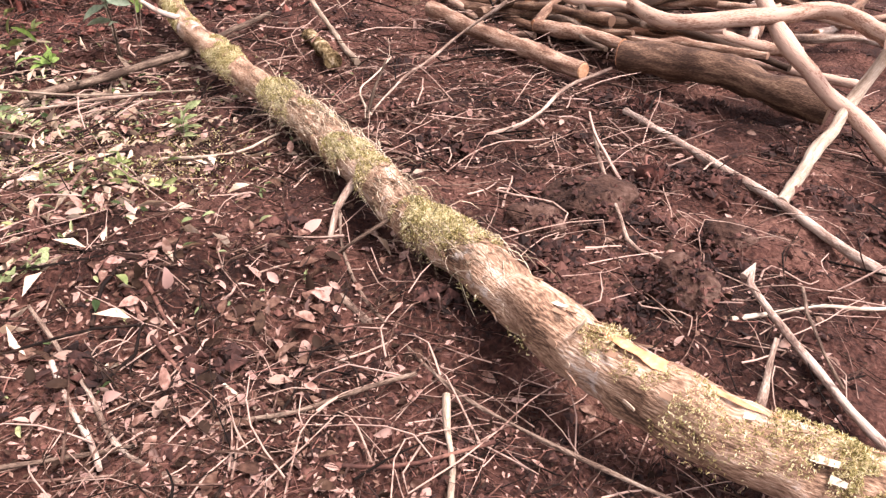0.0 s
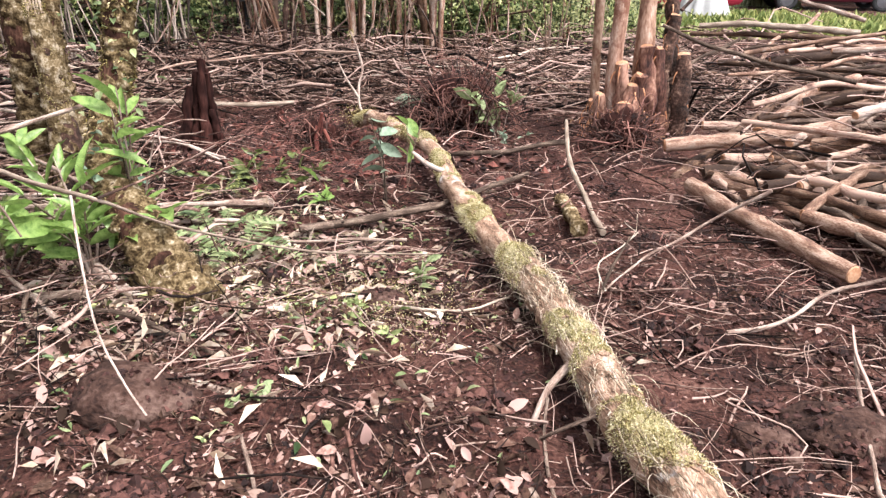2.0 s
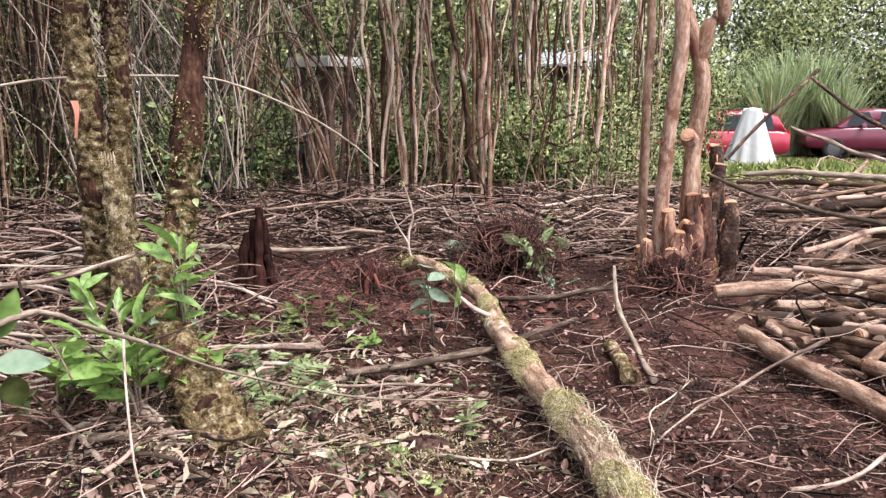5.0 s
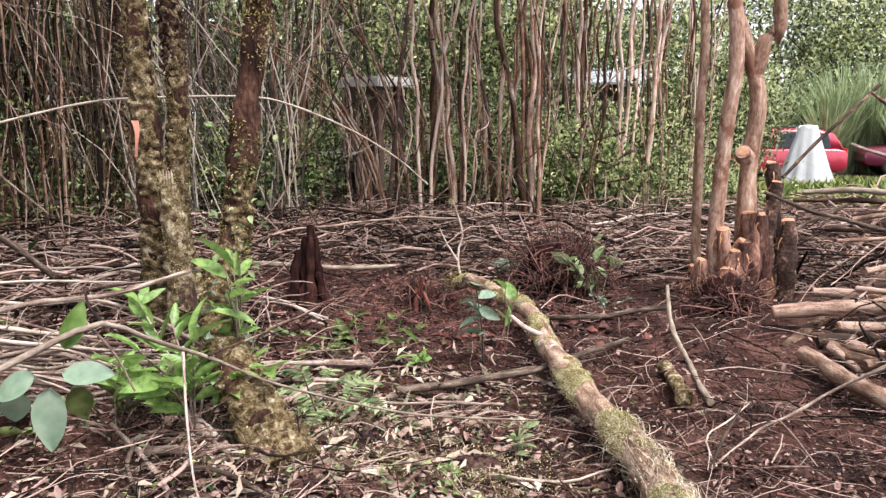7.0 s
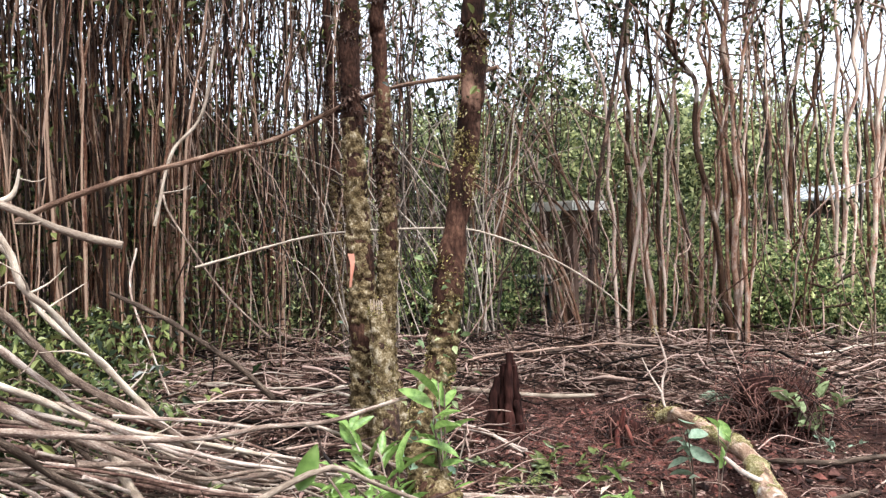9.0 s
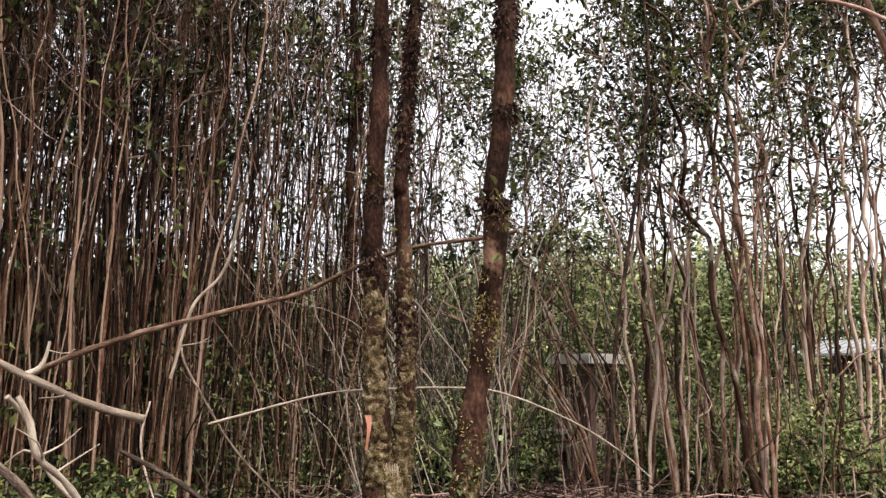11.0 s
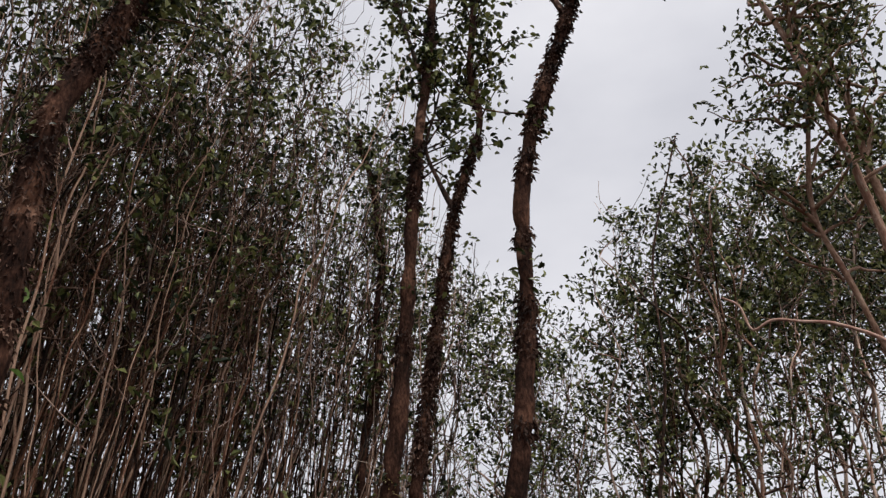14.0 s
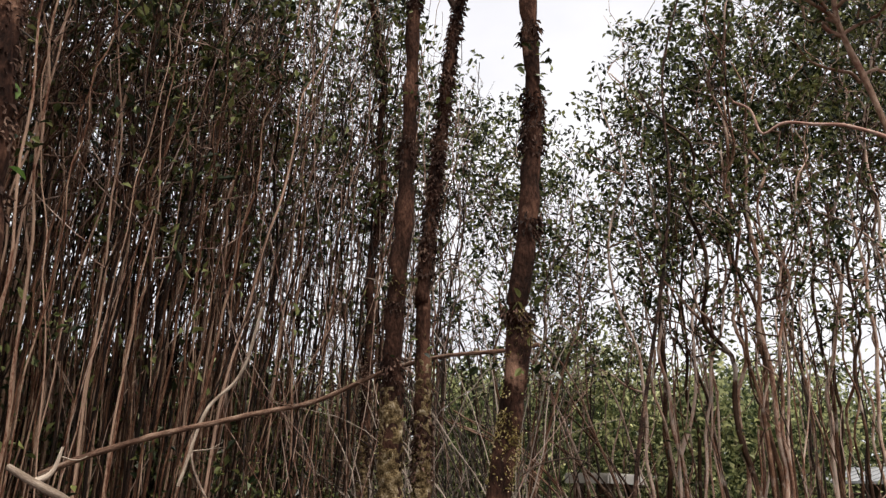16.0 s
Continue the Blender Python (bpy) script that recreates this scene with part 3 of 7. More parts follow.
TRUNK_B_FORK = [(-2.81, 4.15, 4.97), (-2.91, 4.08, 5.22), (-3.07, 4.09, 5.62), (-3.03, 4.12, 5.98), (-3, 4.14, 6.23)]
TRUNK_C = [(-1.61, 2.77, 0.04), (-1.79, 2.88, 0.23), (-2.01, 3.04, 0.4), (-2.12, 3.21, 0.57), (-2.12, 3.38, 0.85), (-2.07, 3.44, 1.42), (-2, 3.49, 1.93), (-1.95, 3.51, 2.45), (-1.96, 3.48, 2.53), (-1.9, 3.51, 3.03), (-1.88, 3.53, 3.7), (-1.85, 3.44, 4.48), (-1.71, 3.51, 5.29), (-1.55, 3.58, 5.9), (-1.5, 3.6, 6.29), (-1.39, 3.64, 7.09)]
TRUNK_C_FORK = [(-1.59, 3.56, 5.93), (-1.67, 3.52, 6.15), (-1.72, 3.5, 6.45), (-1.79, 3.47, 7.1)]
TRUNK_D = [(-3.62, 1.61, 2.41), (-3.64, 1.57, 2.89), (-3.65, 1.55, 3.28), (-3.67, 1.51, 3.77), (-3.68, 1.48, 4.38), (-3.65, 1.55, 4.75), (-3.57, 1.71, 5.54), (-3.49, 1.86, 6.31), (-3.44, 1.95, 7.29)]
THIN_TREE = [(-6.56, 7.98, 0.75), (-6.57, 7.97, 2.37), (-6.58, 7.97, 3.69), (-6.6, 7.94, 4.56), (-6.47, 7.98, 5.5), (-6.55, 7.91, 6.52), (-6.55, 7.92, 7.35), (-6.77, 7.73, 8.81), (-6.98, 7.54, 9.6)]
TRUNK_E1 = [(0.08, 6.35, 0.31), (0.06, 6.35, 1.39), (0.04, 6.35, 2.21), (-0.27, 6.08, 4.44), (-0.48, 5.97, 5.36), (-0.34, 5.78, 6.89), (-0.35, 5.67, 7.52)]
TRUNK_E2 = [(0.21, 6.1, 0.4), (0.17, 6.1, 1.39), (0.16, 6.1, 2.17), (-0.18, 5.93, 5.04), (-0.22, 5.78, 5.66), (-0.35, 5.67, 6.68), (-0.55, 5.56, 7.37), (-0.65, 5.55, 8.04)]
TRUNK_E3 = [(0.39, 6.19, 0.44), (0.39, 6.19, 1.02), (0.41, 6.19, 1.53), (0.31, 6.19, 1.91), (0.23, 6.2, 2.18)]
TRUNK_E4 = [(0.39, 6.19, 1.63), (0.45, 6.19, 1.98), (0.5, 6.18, 2.17), (-0.01, 6.03, 5.25), (-0.03, 6.03, 6.11), (-0.08, 6.03, 7.26), (-0.01, 6.03, 8.14)]
TWISTED_BOUGH = [(-0.14, 6.02, 4), (-0.39, 5.86, 4.16), (-0.59, 5.74, 4.23), (-0.92, 5.6, 4.22), (-1.07, 5.58, 4.18), (-1.13, 5.57, 4.38), (-1.24, 5.55, 4.47)]
STUBS = [(0.23, 5.99, 0.56), (0.37, 5.94, 0.49), (0.32, 5.89, 0.42), (0.26, 5.79, 0.3), (0.04, 6.05, 0.27), (0.55, 6.28, 1.02), (0.59, 6.17, 0.89), (0.67, 6.12, 0.62), (0.5, 6.08, 0.66), (0.4, 6.04, 0.68), (0.09, 5.95, 0.34)]
SAWN_LIMB = [(0.35, 6.12, 1.1)]
STUMP_SPOT = (-2.64, 5.03, 0)

# heap of cut logs
limb("cut_log", [(1.21, 3.44, 0.07), (0.95, 3.9, 0.08), (0.64, 4.62, 0.08)], 0.044, 0.046, PILE, "straight brown cut log with an orange sawn end", "log", group="heap of cut logs", cut=True)
limb("cut_log", [(1.42, 3.49, 0.13), (1.63, 3.3, 0.14), (1.86, 2.99, 0.13), (2.08, 2.76, 0.1)], 0.078, 0.07, PILE, "thick peeling reddish log at the heap's foot", "log", group="heap of cut logs", cut=True, sides=12)
limb("cut_log", [(1.3, 3.16, 0.45), (1.36, 2.88, 0.45), (1.65, 2.78, 0.48), (1.98, 2.79, 0.5), (1.99, 2.41, 0.5)], 0.03, 0.036, PILE, "long bent brown limb on the heap", "log", group="heap of cut logs")
limb("cut_log", [(1.76, 2.98, 0.55), (1.78, 2.7, 0.4), (1.97, 2.58, 0.2), (2.03, 2.34, 0.1), (2.02, 2.07, 0.08)], 0.032, 0.036, PILE, "mottled grey-brown limb leaning off the heap", "log", group="heap of cut logs")
limb("cut_log", [(2.13, 2.58, 0.4), (2.03, 2.57, 0.2), (1.76, 2.35, 0.1), (1.51, 2.12, 0.03)], 0.026, 0.022, PALE, "pale bare stick propped on the heap", "log", group="heap of cut logs")
limb("fallen_branch", [(1.26, 2.99, 0.04), (1.41, 2.5, 0.03), (1.52, 2.07, 0.03), (1.56, 1.8, 0.03), (1.58, 1.64, 0.03)], 0.014, 0.018, STICK, "straight fallen stick lying on the soil", "branch", group="heap of cut logs")
limb("cut_log", [(0.54, 5.34, 0.13), (1.09, 5.39, 0.19), (1.66, 5.35, 0.3)], 0.044, 0.06, PILE, "smooth brown log laid across the heap", "log", group="heap of cut logs", cut=True)
limb("cut_log", [(0.59, 5.09, -0.04), (0.89, 5.62, 0.05), (1.66, 6.85, 0.3)], 0.036, 0.036, PILE, "straight brown pole leaning on the heap", "log", group="heap of cut logs")
limb("cut_log", [(1.15, 5.52, 0.21), (1.56, 6.1, 0.37), (2.04, 6.66, 0.42)], 0.044, 0.04, PILE, "grey-brown log leaning on the heap", "log", group="heap of cut logs", cut=True)
limb("cut_log", [(1.01, 4.64, -0.07), (1.24, 4.62, 0.03), (1.51, 4.62, 0.16)], 0.032, 0.036, PILE, "lichen-spotted log on the heap", "log", group="heap of cut logs", cut=True)
limb("cut_log", [(1.5, 5.96, 0.33), (1.88, 5.97, 0.42)], 0.044, 0.048, PILE, "dark grey log on the heap", "log", group="heap of cut logs", cut=True)
limb("cut_log", [(1.41, 5.15, 0.22), (1.63, 5.02, 0.32)], 0.048, 0.048, PILE, "short brown log on the heap", "log", group="heap of cut logs", cut=True)
limb("cut_log", [(0.88, 6.17, 0.1), (1.39, 6.18, 0.09)], 0.036, 0.04, PILE, "brown log low in the heap", "log", group="heap of cut logs", cut=True)
limb("cut_log", [(0.92, 5.41, 0.03), (1.1, 4.88, -0.07)], 0.04, 0.04, PILE, "short cut log low in the heap", "log", group="heap of cut logs", cut=True)
limb("cut_log", [(1.12, 5.55, -0.02), (1.31, 5.01, -0.15)], 0.04, 0.036, PILE, "short cut log low in the heap", "log", group="heap of cut logs", cut=True)
limb("cut_log", [(1.26, 5.5, 0.06), (1.53, 4.88, -0.06)], 0.036, 0.04, PILE, "short cut log low in the heap", "log", group="heap of cut logs", cut=True)
limb("cut_log", [(1.19, 4.58, -0.06), (1.43, 4.08, -0.13)], 0.04, 0.044, PILE, "rough cut log low in the heap", "log", group="heap of cut logs", cut=True)
limb("cut_log", [(0.9, 4.38, -0.14), (1.18, 4.13, -0.14), (1.37, 3.84, -0.18)], 0.024, 0.024, PILE, "thin grey log at the heap's foot", "log", group="heap of cut logs")
limb("cut_log", [(1.07, 8.83, 0.57), (1.71, 8.78, 0.6), (2.61, 8.77, 0.55)], 0.028, 0.036, PALE, "long pale pole on the heap", "log", group="heap of cut logs")
limb("cut_log", [(1.01, 9, 0.47), (1.78, 8.76, 0.5), (2.55, 8.52, 0.5)], 0.024, 0.032, PILE, "long straight pole on the heap", "log", group="heap of cut logs")
limb("cut_log", [(1.62, 7.83, 0.36), (2.36, 7.82, 0.47)], 0.048, 0.052, PILE, "grey log on the heap", "log", group="heap of cut logs", cut=True)
limb("cut_log", [(0.96, 7.94, 0.22), (1.68, 7.8, 0.23), (2.42, 7.78, 0.3)], 0.024, 0.024, PILE, "straight pole in the heap", "log", group="heap of cut logs")
limb("cut_log", [(0.49, 5.98, 0.84), (0.86, 5.92, 0.7), (1.23, 5.88, 0.62), (1.77, 5.77, 0.53)], 0.013, 0.018, STICK, "dark thin branch on the heap", "log", group="heap of cut logs")
limb("cut_log", [(0.67, 6.68, 0.89), (0.93, 6.94, 1.15), (1.41, 7.3, 1.6)], 0.013, 0.014, MOSSBARK, "dark pole slanting up from the heap", "log", group="heap of cut logs")
limb("cut_log", [(1.27, 6.81, 1.53), (1.55, 6.59, 1.27), (1.86, 6.39, 1.1)], 0.014, 0.016, MOSSBARK, "grey pole slanting over the heap", "log", group="heap of cut logs")
limb("cut_log", [(1.13, 6.66, 1.15), (1.47, 6.59, 1.02), (1.95, 6.45, 0.87)], 0.014, 0.018, STICK, "thin grey pole over the heap", "log", group="heap of cut logs")
limb("cut_log", [(0.57, 6.09, 0.43), (0.84, 6.31, 0.58), (1.11, 6.52, 0.7)], 0.011, 0.014, STICK, "thin bare stick beside the heap", "log", group="heap of cut logs")
limb("fallen_branch", [(0.88, 3.69, 0.35), (0.57, 3.73, 0.12), (0.25, 3.31, 0.05), (0.14, 3.09, 0.03)], 0.009, 0.004, STICK, "long thin bare twig reaching down from the heap", "branch", group="heap of cut logs", twigs=3)

# loose branches and roots on the ground
limb("fallen_branch", [(-3.35, 5.49, 0.22), (-2.97, 5.61, 0.2), (-2.64, 5.72, 0.18), (-2.31, 5.99, 0.16)], 0.0225, 0.018, PALE, "long pale bare branch lying on the slash", "branch")
limb("fallen_branch", [(-1.34, 3.55, 0.04), (-1.04, 3.72, 0.05), (-0.73, 3.98, 0.07), (-0.31, 4.69, 0.07)], 0.0198, 0.0144, STICK, "long grey-brown branch passing under the log", "branch")
limb("fallen_branch", [(-2.28, 3.62, 0.06), (-1.97, 3.73, 0.06), (-1.62, 3.86, 0.05)], 0.0162, 0.018, STICK, "straight grey stick lying on leaf litter", "branch")
limb("fallen_branch", [(-2.15, 3.45, 0.04), (-1.88, 3.56, 0.04), (-1.53, 3.58, 0.04)], 0.0126, 0.0108, STICK, "thin grey stick lying on leaf litter", "branch")
limb("fallen_branch", [(-0.88, 5, 0.08), (-0.53, 5.08, 0.09), (-0.32, 5.24, 0.1), (-0.09, 5.37, 0.12)], 0.0162, 0.018, STICK, "bent grey branch lying on soil", "branch")
limb("fallen_branch", [(-0.12, 5.44, 0.24), (-0.06, 4.78, 0.12), (0.05, 4.32, 0.05), (0.15, 3.84, 0.03)], 0.013, 0.016, PALE, "short leaning stick with a broken top", "branch")
limb("fallen_branch", [(-2.07, 2.88, 0.05), (-1.8, 2.7, 0.05), (-1.62, 2.63, 0.03)], 0.0306, 0.018, STICK, "split grey root on the leaf litter", "branch")
limb("fallen_branch", [(-2.08, 2.56, 0.03), (-1.96, 2.62, 0.03), (-1.81, 2.63, 0.03)], 0.027, 0.0234, STICK, "short weathered stick half sunk in litter", "branch")
limb("fallen_branch", [(-2.28, 2.61, 0.12), (-1.9, 2.4, 0.05), (-1.6, 2.17, 0.05), (-1.38, 2.14, 0.04), (-1.01, 2.06, 0.03)], 0.009, 0.0162, STICK, "winding brown root on the soil", "branch")
limb("fallen_branch", [(-1.85, 2.36, 0.03), (-1.74, 2.39, 0.1), (-1.58, 2.4, 0.1), (-1.31, 2.32, 0.05), (-0.87, 2.13, 0.02)], 0.009, 0.0108, STICK, "arched brown root on the soil", "branch")
limb("fallen_branch", [(-2.01, 2.43, 0.15), (-1.98, 2.33, 0.08), (-1.76, 2.17, 0.03), (-1.54, 1.98, 0.02)], 0.0081, 0.0099, STICK, "thin twisted root on the soil", "branch")
limb("fallen_branch", [(-1.2, 2.27, 0.03), (-1.03, 2.27, 0.03), (-0.85, 2.3, 0.02)], 0.0081, 0.0063, STICK, "thin straight twig on the soil", "branch")
limb("fallen_branch", [(-0.02, 2.11, 0.12), (-0.02, 2.04, 0.03), (0.02, 1.8, 0.02), (0.1, 1.6, 0.02), (0.21, 1.36, 0.02), (0.33, 1.22, 0.02), (0.51, 1.05, 0.02), (0.63, 0.94, 0.02)], 0.0055, 0.005, STICK, "long curved brown root beside the log", "branch")
limb("fallen_branch", [(-0.81, 1.25, 0.03), (-0.57, 1.28, 0.02), (-0.32, 1.32, 0.03), (-0.12, 1.34, 0.03), (0.13, 1.39, 0.05)], 0.0063, 0.0056, STICK, "long thin bare vine on the soil", "branch")
limb("fallen_branch", [(-0.62, 1.88, 0.03), (-0.56, 1.7, 0.02), (-0.42, 1.49, 0.02), (-0.27, 1.29, 0.02), (-0.17, 1.2, 0.02), (0.05, 1.13, 0.02), (0.28, 1.17, 0.02)], 0.007, 0.0049, ROOT, "reddish winding root on the soil", "branch")
limb("fallen_branch", [(-0.6, 1.93, 0.04), (-0.51, 1.74, 0.02), (-0.43, 1.65, 0.02)], 0.0063, 0.0042, ROOT, "short reddish root on the soil", "branch")
limb("fallen_branch", [(-0.88, 1.82, 0.06), (-0.74, 1.6, 0.03), (-0.58, 1.31, 0.02), (-0.38, 1.13, 0.02)], 0.0056, 0.007, STICK, "thin grey root on the soil", "branch")
limb("fallen_branch", [(-0.77, 1.59, 0.04), (-0.65, 1.35, 0.02), (-0.59, 1.22, 0.02)], 0.0084, 0.007, STICK, "short brown root on the soil", "branch")
limb("fallen_branch", [(0.19, 1.31, 0.05), (0.17, 1.21, 0.02), (0.15, 1.01, 0.02)], 0.0091, 0.007, PALE, "jointed pale stick on the soil", "branch")
limb("fallen_branch", [(1.09, 1.61, 0.1), (1.13, 1.64, 0.12), (1.1, 1.59, 0.08), (1.13, 1.4, 0.05), (1.13, 1.19, 0.04), (1.16, 1, 0.02)], 0.009, 0.0125, STICK, "crooked reddish-brown root bent at its end", "branch")
limb("fallen_branch", [(1.01, 1.5, 0.04), (1.21, 1.52, 0.03), (1.51, 1.5, 0.02)], 0.0063, 0.0056, PALE, "thin pale straight stick on the soil", "branch")
limb("fallen_branch", [(0.9, 1.15, 0.05), (0.96, 1.24, 0.08), (1.02, 1.31, 0.12)], 0.0112, 0.007, STICK, "short upright broken stick", "branch")
limb("fallen_branch", [(0.99, 2.62, 0.1), (0.96, 2.44, 0.06), (0.9, 2.07, 0.08), (0.88, 1.91, 0.05), (0.98, 1.82, 0.02)], 0.007, 0.0063, STICK, "curling dark root on the soil", "branch")
limb("fallen_branch", [(-0.7, 2.82, 0.02), (-0.39, 2.83, 0.03), (-0.23, 2.95, 0.04)], 0.0063, 0.0042, PALE, "thin pale twig on the soil", "branch")
limb("fallen_branch", [(0.16, 3.12, 0.03), (0.13, 3.24, 0.1), (0.3, 3.63, 0.12)], 0.0042, 0.0028, PALE, "short bare twig on the soil", "branch", twigs=3)
limb("fallen_branch", [(-0.34, 1.46, 0.02), (-0.26, 1.38, 0.02), (-0.2, 1.31, 0.02)], 0.0063, 0.0049, PALE, "short pale twig among dry leaves", "branch")
limb("fallen_branch", [(1.28, 1.6, 0.05), (1.12, 1.29, 0.12), (1.15, 1.19, 0.04)], 0.0049, 0.0042, STICK, "thin arched root on the soil", "branch")
limb("fallen_branch", [(0.61, 2.84, 0.03), (0.82, 2.92, 0.06), (1, 3.07, 0.12), (1.22, 3.1, 0.2)], 0.0091, 0.007, STICK, "dark bent root standing off the soil", "branch")
limb("fallen_branch", [(-0.04, 1.79, 0.02), (0.03, 1.66, 0.02)], 0.0126, 0.0112, STICK, "short thick twig on the soil", "branch")
limb("fallen_branch", [(-1.34, 3.51, 0.05), (-1.15, 3.65, 0.05), (-0.73, 3.99, 0.06)], 0.018, 0.0198, STICK, "crooked grey branch lying before the log", "branch")
limb("fallen_branch", [(-1.9, 3.26, 0.05), (-1.45, 3.34, 0.05), (-0.79, 3.51, 0.04)], 0.009, 0.0072, STICK, "thin straight twig over the litter", "branch")
limb("fallen_branch", [(0.14, 3.09, 0.03), (0.2, 3.23, 0.15), (0.25, 3.35, 0.2)], 0.0072, 0.0045, STICK, "thin forked twig sticking up", "branch")
limb("fallen_branch", [(-3.17, 5.55, 0.2), (-2.76, 5.86, 0.15), (-2.39, 6.19, 0.12)], 0.0126, 0.0108, PALE, "pale bare branch on the slash", "branch")

# slash heap of long bare branches
limb("bare_branch", [(-3.35, 1.74, 1.28), (-3.33, 1.86, 1.18), (-3.24, 2.12, 0.87), (-3.05, 2.43, 0.6), (-2.97, 2.59, 0.43)], 0.0218, 0.015, STICK, "thick bare branch sloping down the slash heap", "branch", group="slash heap", twigs=4)
limb("bare_branch", [(-3.34, 1.71, 0.96), (-3.22, 1.78, 0.9), (-3.21, 2.01, 0.77), (-3.08, 2.3, 0.62), (-2.76, 2.83, 0.41)], 0.0177, 0.0082, PALE, "long bare reddish branch on the slash heap", "branch", group="slash heap", twigs=4)
limb("bare_branch", [(-2.71, 1.38, 0.87), (-2.71, 1.49, 0.84), (-2.56, 1.82, 0.76), (-2.43, 2.13, 0.71), (-2.38, 2.39, 0.7), (-2.22, 2.6, 0.69), (-2.15, 2.88, 0.71), (-2.14, 3.13, 0.71)], 0.0136, 0.0088, STICK, "long thin bare branch reaching to the mossy trunk", "branch", group="slash heap", twigs=4)
limb("bare_branch", [(-3.13, 1.6, 0.93), (-3.02, 1.66, 0.87), (-2.92, 1.94, 0.68), (-2.82, 2.33, 0.44), (-2.72, 2.61, 0.31)], 0.0177, 0.0122, STICK, "bare grey branch on the slash heap", "branch", group="slash heap", twigs=4)
limb("bare_branch", [(-3.52, 1.9, 1.52), (-3.53, 2, 1.42), (-3.49, 2.11, 1.18), (-3.31, 2.31, 0.9), (-3.23, 2.56, 0.57)], 0.0122, 0.0163, PALE, "bare reddish branch on the slash heap", "branch", group="slash heap", twigs=4)
limb("bare_branch", [(-2.92, 1.48, 0.84), (-2.81, 1.54, 0.78), (-2.82, 1.75, 0.6), (-2.69, 2.04, 0.34), (-2.54, 2.23, 0.16)], 0.0136, 0.0109, STICK, "bare grey branch low in the slash heap", "branch", group="slash heap", twigs=4)
limb("bare_branch", [(-3.51, 1.86, 1.08), (-3.35, 2.05, 0.86), (-3.28, 2.19, 0.7), (-3.21, 2.45, 0.55), (-2.98, 2.82, 0.42)], 0.0163, 0.0095, STICK, "bare brown branch on the slash heap", "branch", group="slash heap", twigs=4)
limb("bare_branch", [(-2.81, 1.42, 0.73), (-2.8, 1.64, 0.57), (-2.67, 1.82, 0.35), (-2.6, 1.96, 0.18)], 0.0095, 0.0082, STICK, "thin bare branch low in the slash heap", "branch", group="slash heap", twigs=4)
limb("bare_branch", [(-3.21, 2.22, 0.6), (-2.84, 2.08, 0.45), (-2.61, 2.09, 0.34), (-2.45, 2.17, 0.2)], 0.0238, 0.017, PALE, "thick forked bare limb in the slash heap", "branch", group="slash heap", twigs=4)
limb("bare_branch", [(-3.19, 1.67, 0.8), (-3.07, 1.96, 0.7), (-2.95, 2.37, 0.49), (-2.66, 2.89, 0.36)], 0.0102, 0.0068, STICK, "thin bare branch on the slash heap", "branch", group="slash heap", twigs=4)
limb("bare_branch", [(-3.6, 1.88, 0.79), (-3.37, 2.24, 0.63), (-3.12, 2.62, 0.48), (-2.81, 3.14, 0.31)], 0.015, 0.0082, STICK, "long bare brown branch on the slash heap", "branch", group="slash heap", twigs=4)
limb("bare_branch", [(-4.12, 2.91, 1.19), (-3.84, 3.06, 1.03), (-3.57, 3.32, 0.76), (-3.41, 3.51, 0.51)], 0.0136, 0.0177, STICK, "reddish bare branch slanting to the slash", "branch", group="slash heap", twigs=4)
limb("bare_branch", [(-2.34, 1.22, 1.64), (-2.23, 1.28, 1.58), (-2.19, 1.42, 1.52), (-2.09, 1.53, 1.47)], 0.0122, 0.0109, PALE, "white stripped branch end above the slash heap", "branch", group="slash heap", twigs=1)
limb("bare_branch", [(-2.28, 1.26, 1.6), (-2.27, 1.3, 1.63), (-2.26, 1.32, 1.7)], 0.0095, 0.0048, PALE, "white forked twig of a stripped branch", "branch", group="slash heap", twigs=1)
limb("bare_branch", [(-2.83, 1.56, 1.53), (-2.79, 1.59, 1.43), (-2.76, 1.61, 1.31), (-2.77, 1.72, 1.22), (-2.79, 1.95, 0.99)], 0.0122, 0.0136, PALE, "gnarled bare branch on the slash heap", "branch", group="slash heap", twigs=4)
limb("bare_branch", [(-5.38, 3.11, 1.64), (-5.17, 3.27, 1.75), (-4.7, 3.76, 2.01), (-4.31, 4.05, 2.17), (-3.99, 4.24, 2.26), (-3.49, 4.41, 2.45), (-2.54, 4.45, 2.53), (-2.33, 4.45, 2.55)], 0.024, 0.012, PILE, "long dead pole leaning across the trunks", "branch", group="slash heap", twigs=8, wob=0.12)
limb("bare_branch", [(-4.26, 3.67, 1.3), (-3.8, 4.14, 1.47), (-3.5, 4.39, 1.52), (-2.86, 4.72, 1.52), (-2.63, 4.97, 1.46), (-2.4, 5.41, 1.28), (-2.2, 5.82, 1.05), (-2.05, 6.08, 0.83)], 0.0088, 0.0068, PALE, "thin bare branch arched over the clearing", "branch", group="slash heap", twigs=3)
limb("bare_branch", [(-3.37, 6.16, 1.76), (-3.19, 6.25, 1.88), (-2.92, 6.38, 1.92), (-2.82, 6.65, 1.75), (-2.65, 7.03, 1.22)], 0.0061, 0.0082, STICK, "thin arched bare stem", "branch", group="slash heap", twigs=4)
limb("bare_branch", [(-5.48, 4.39, 2), (-5.07, 4.1, 1.74), (-4.73, 4.03, 1.43), (-4.5, 4.15, 1.08), (-4.21, 4.31, 0.74)], 0.0109, 0.0082, STICK, "thin crooked bare stem", "branch", group="slash heap", twigs=4)
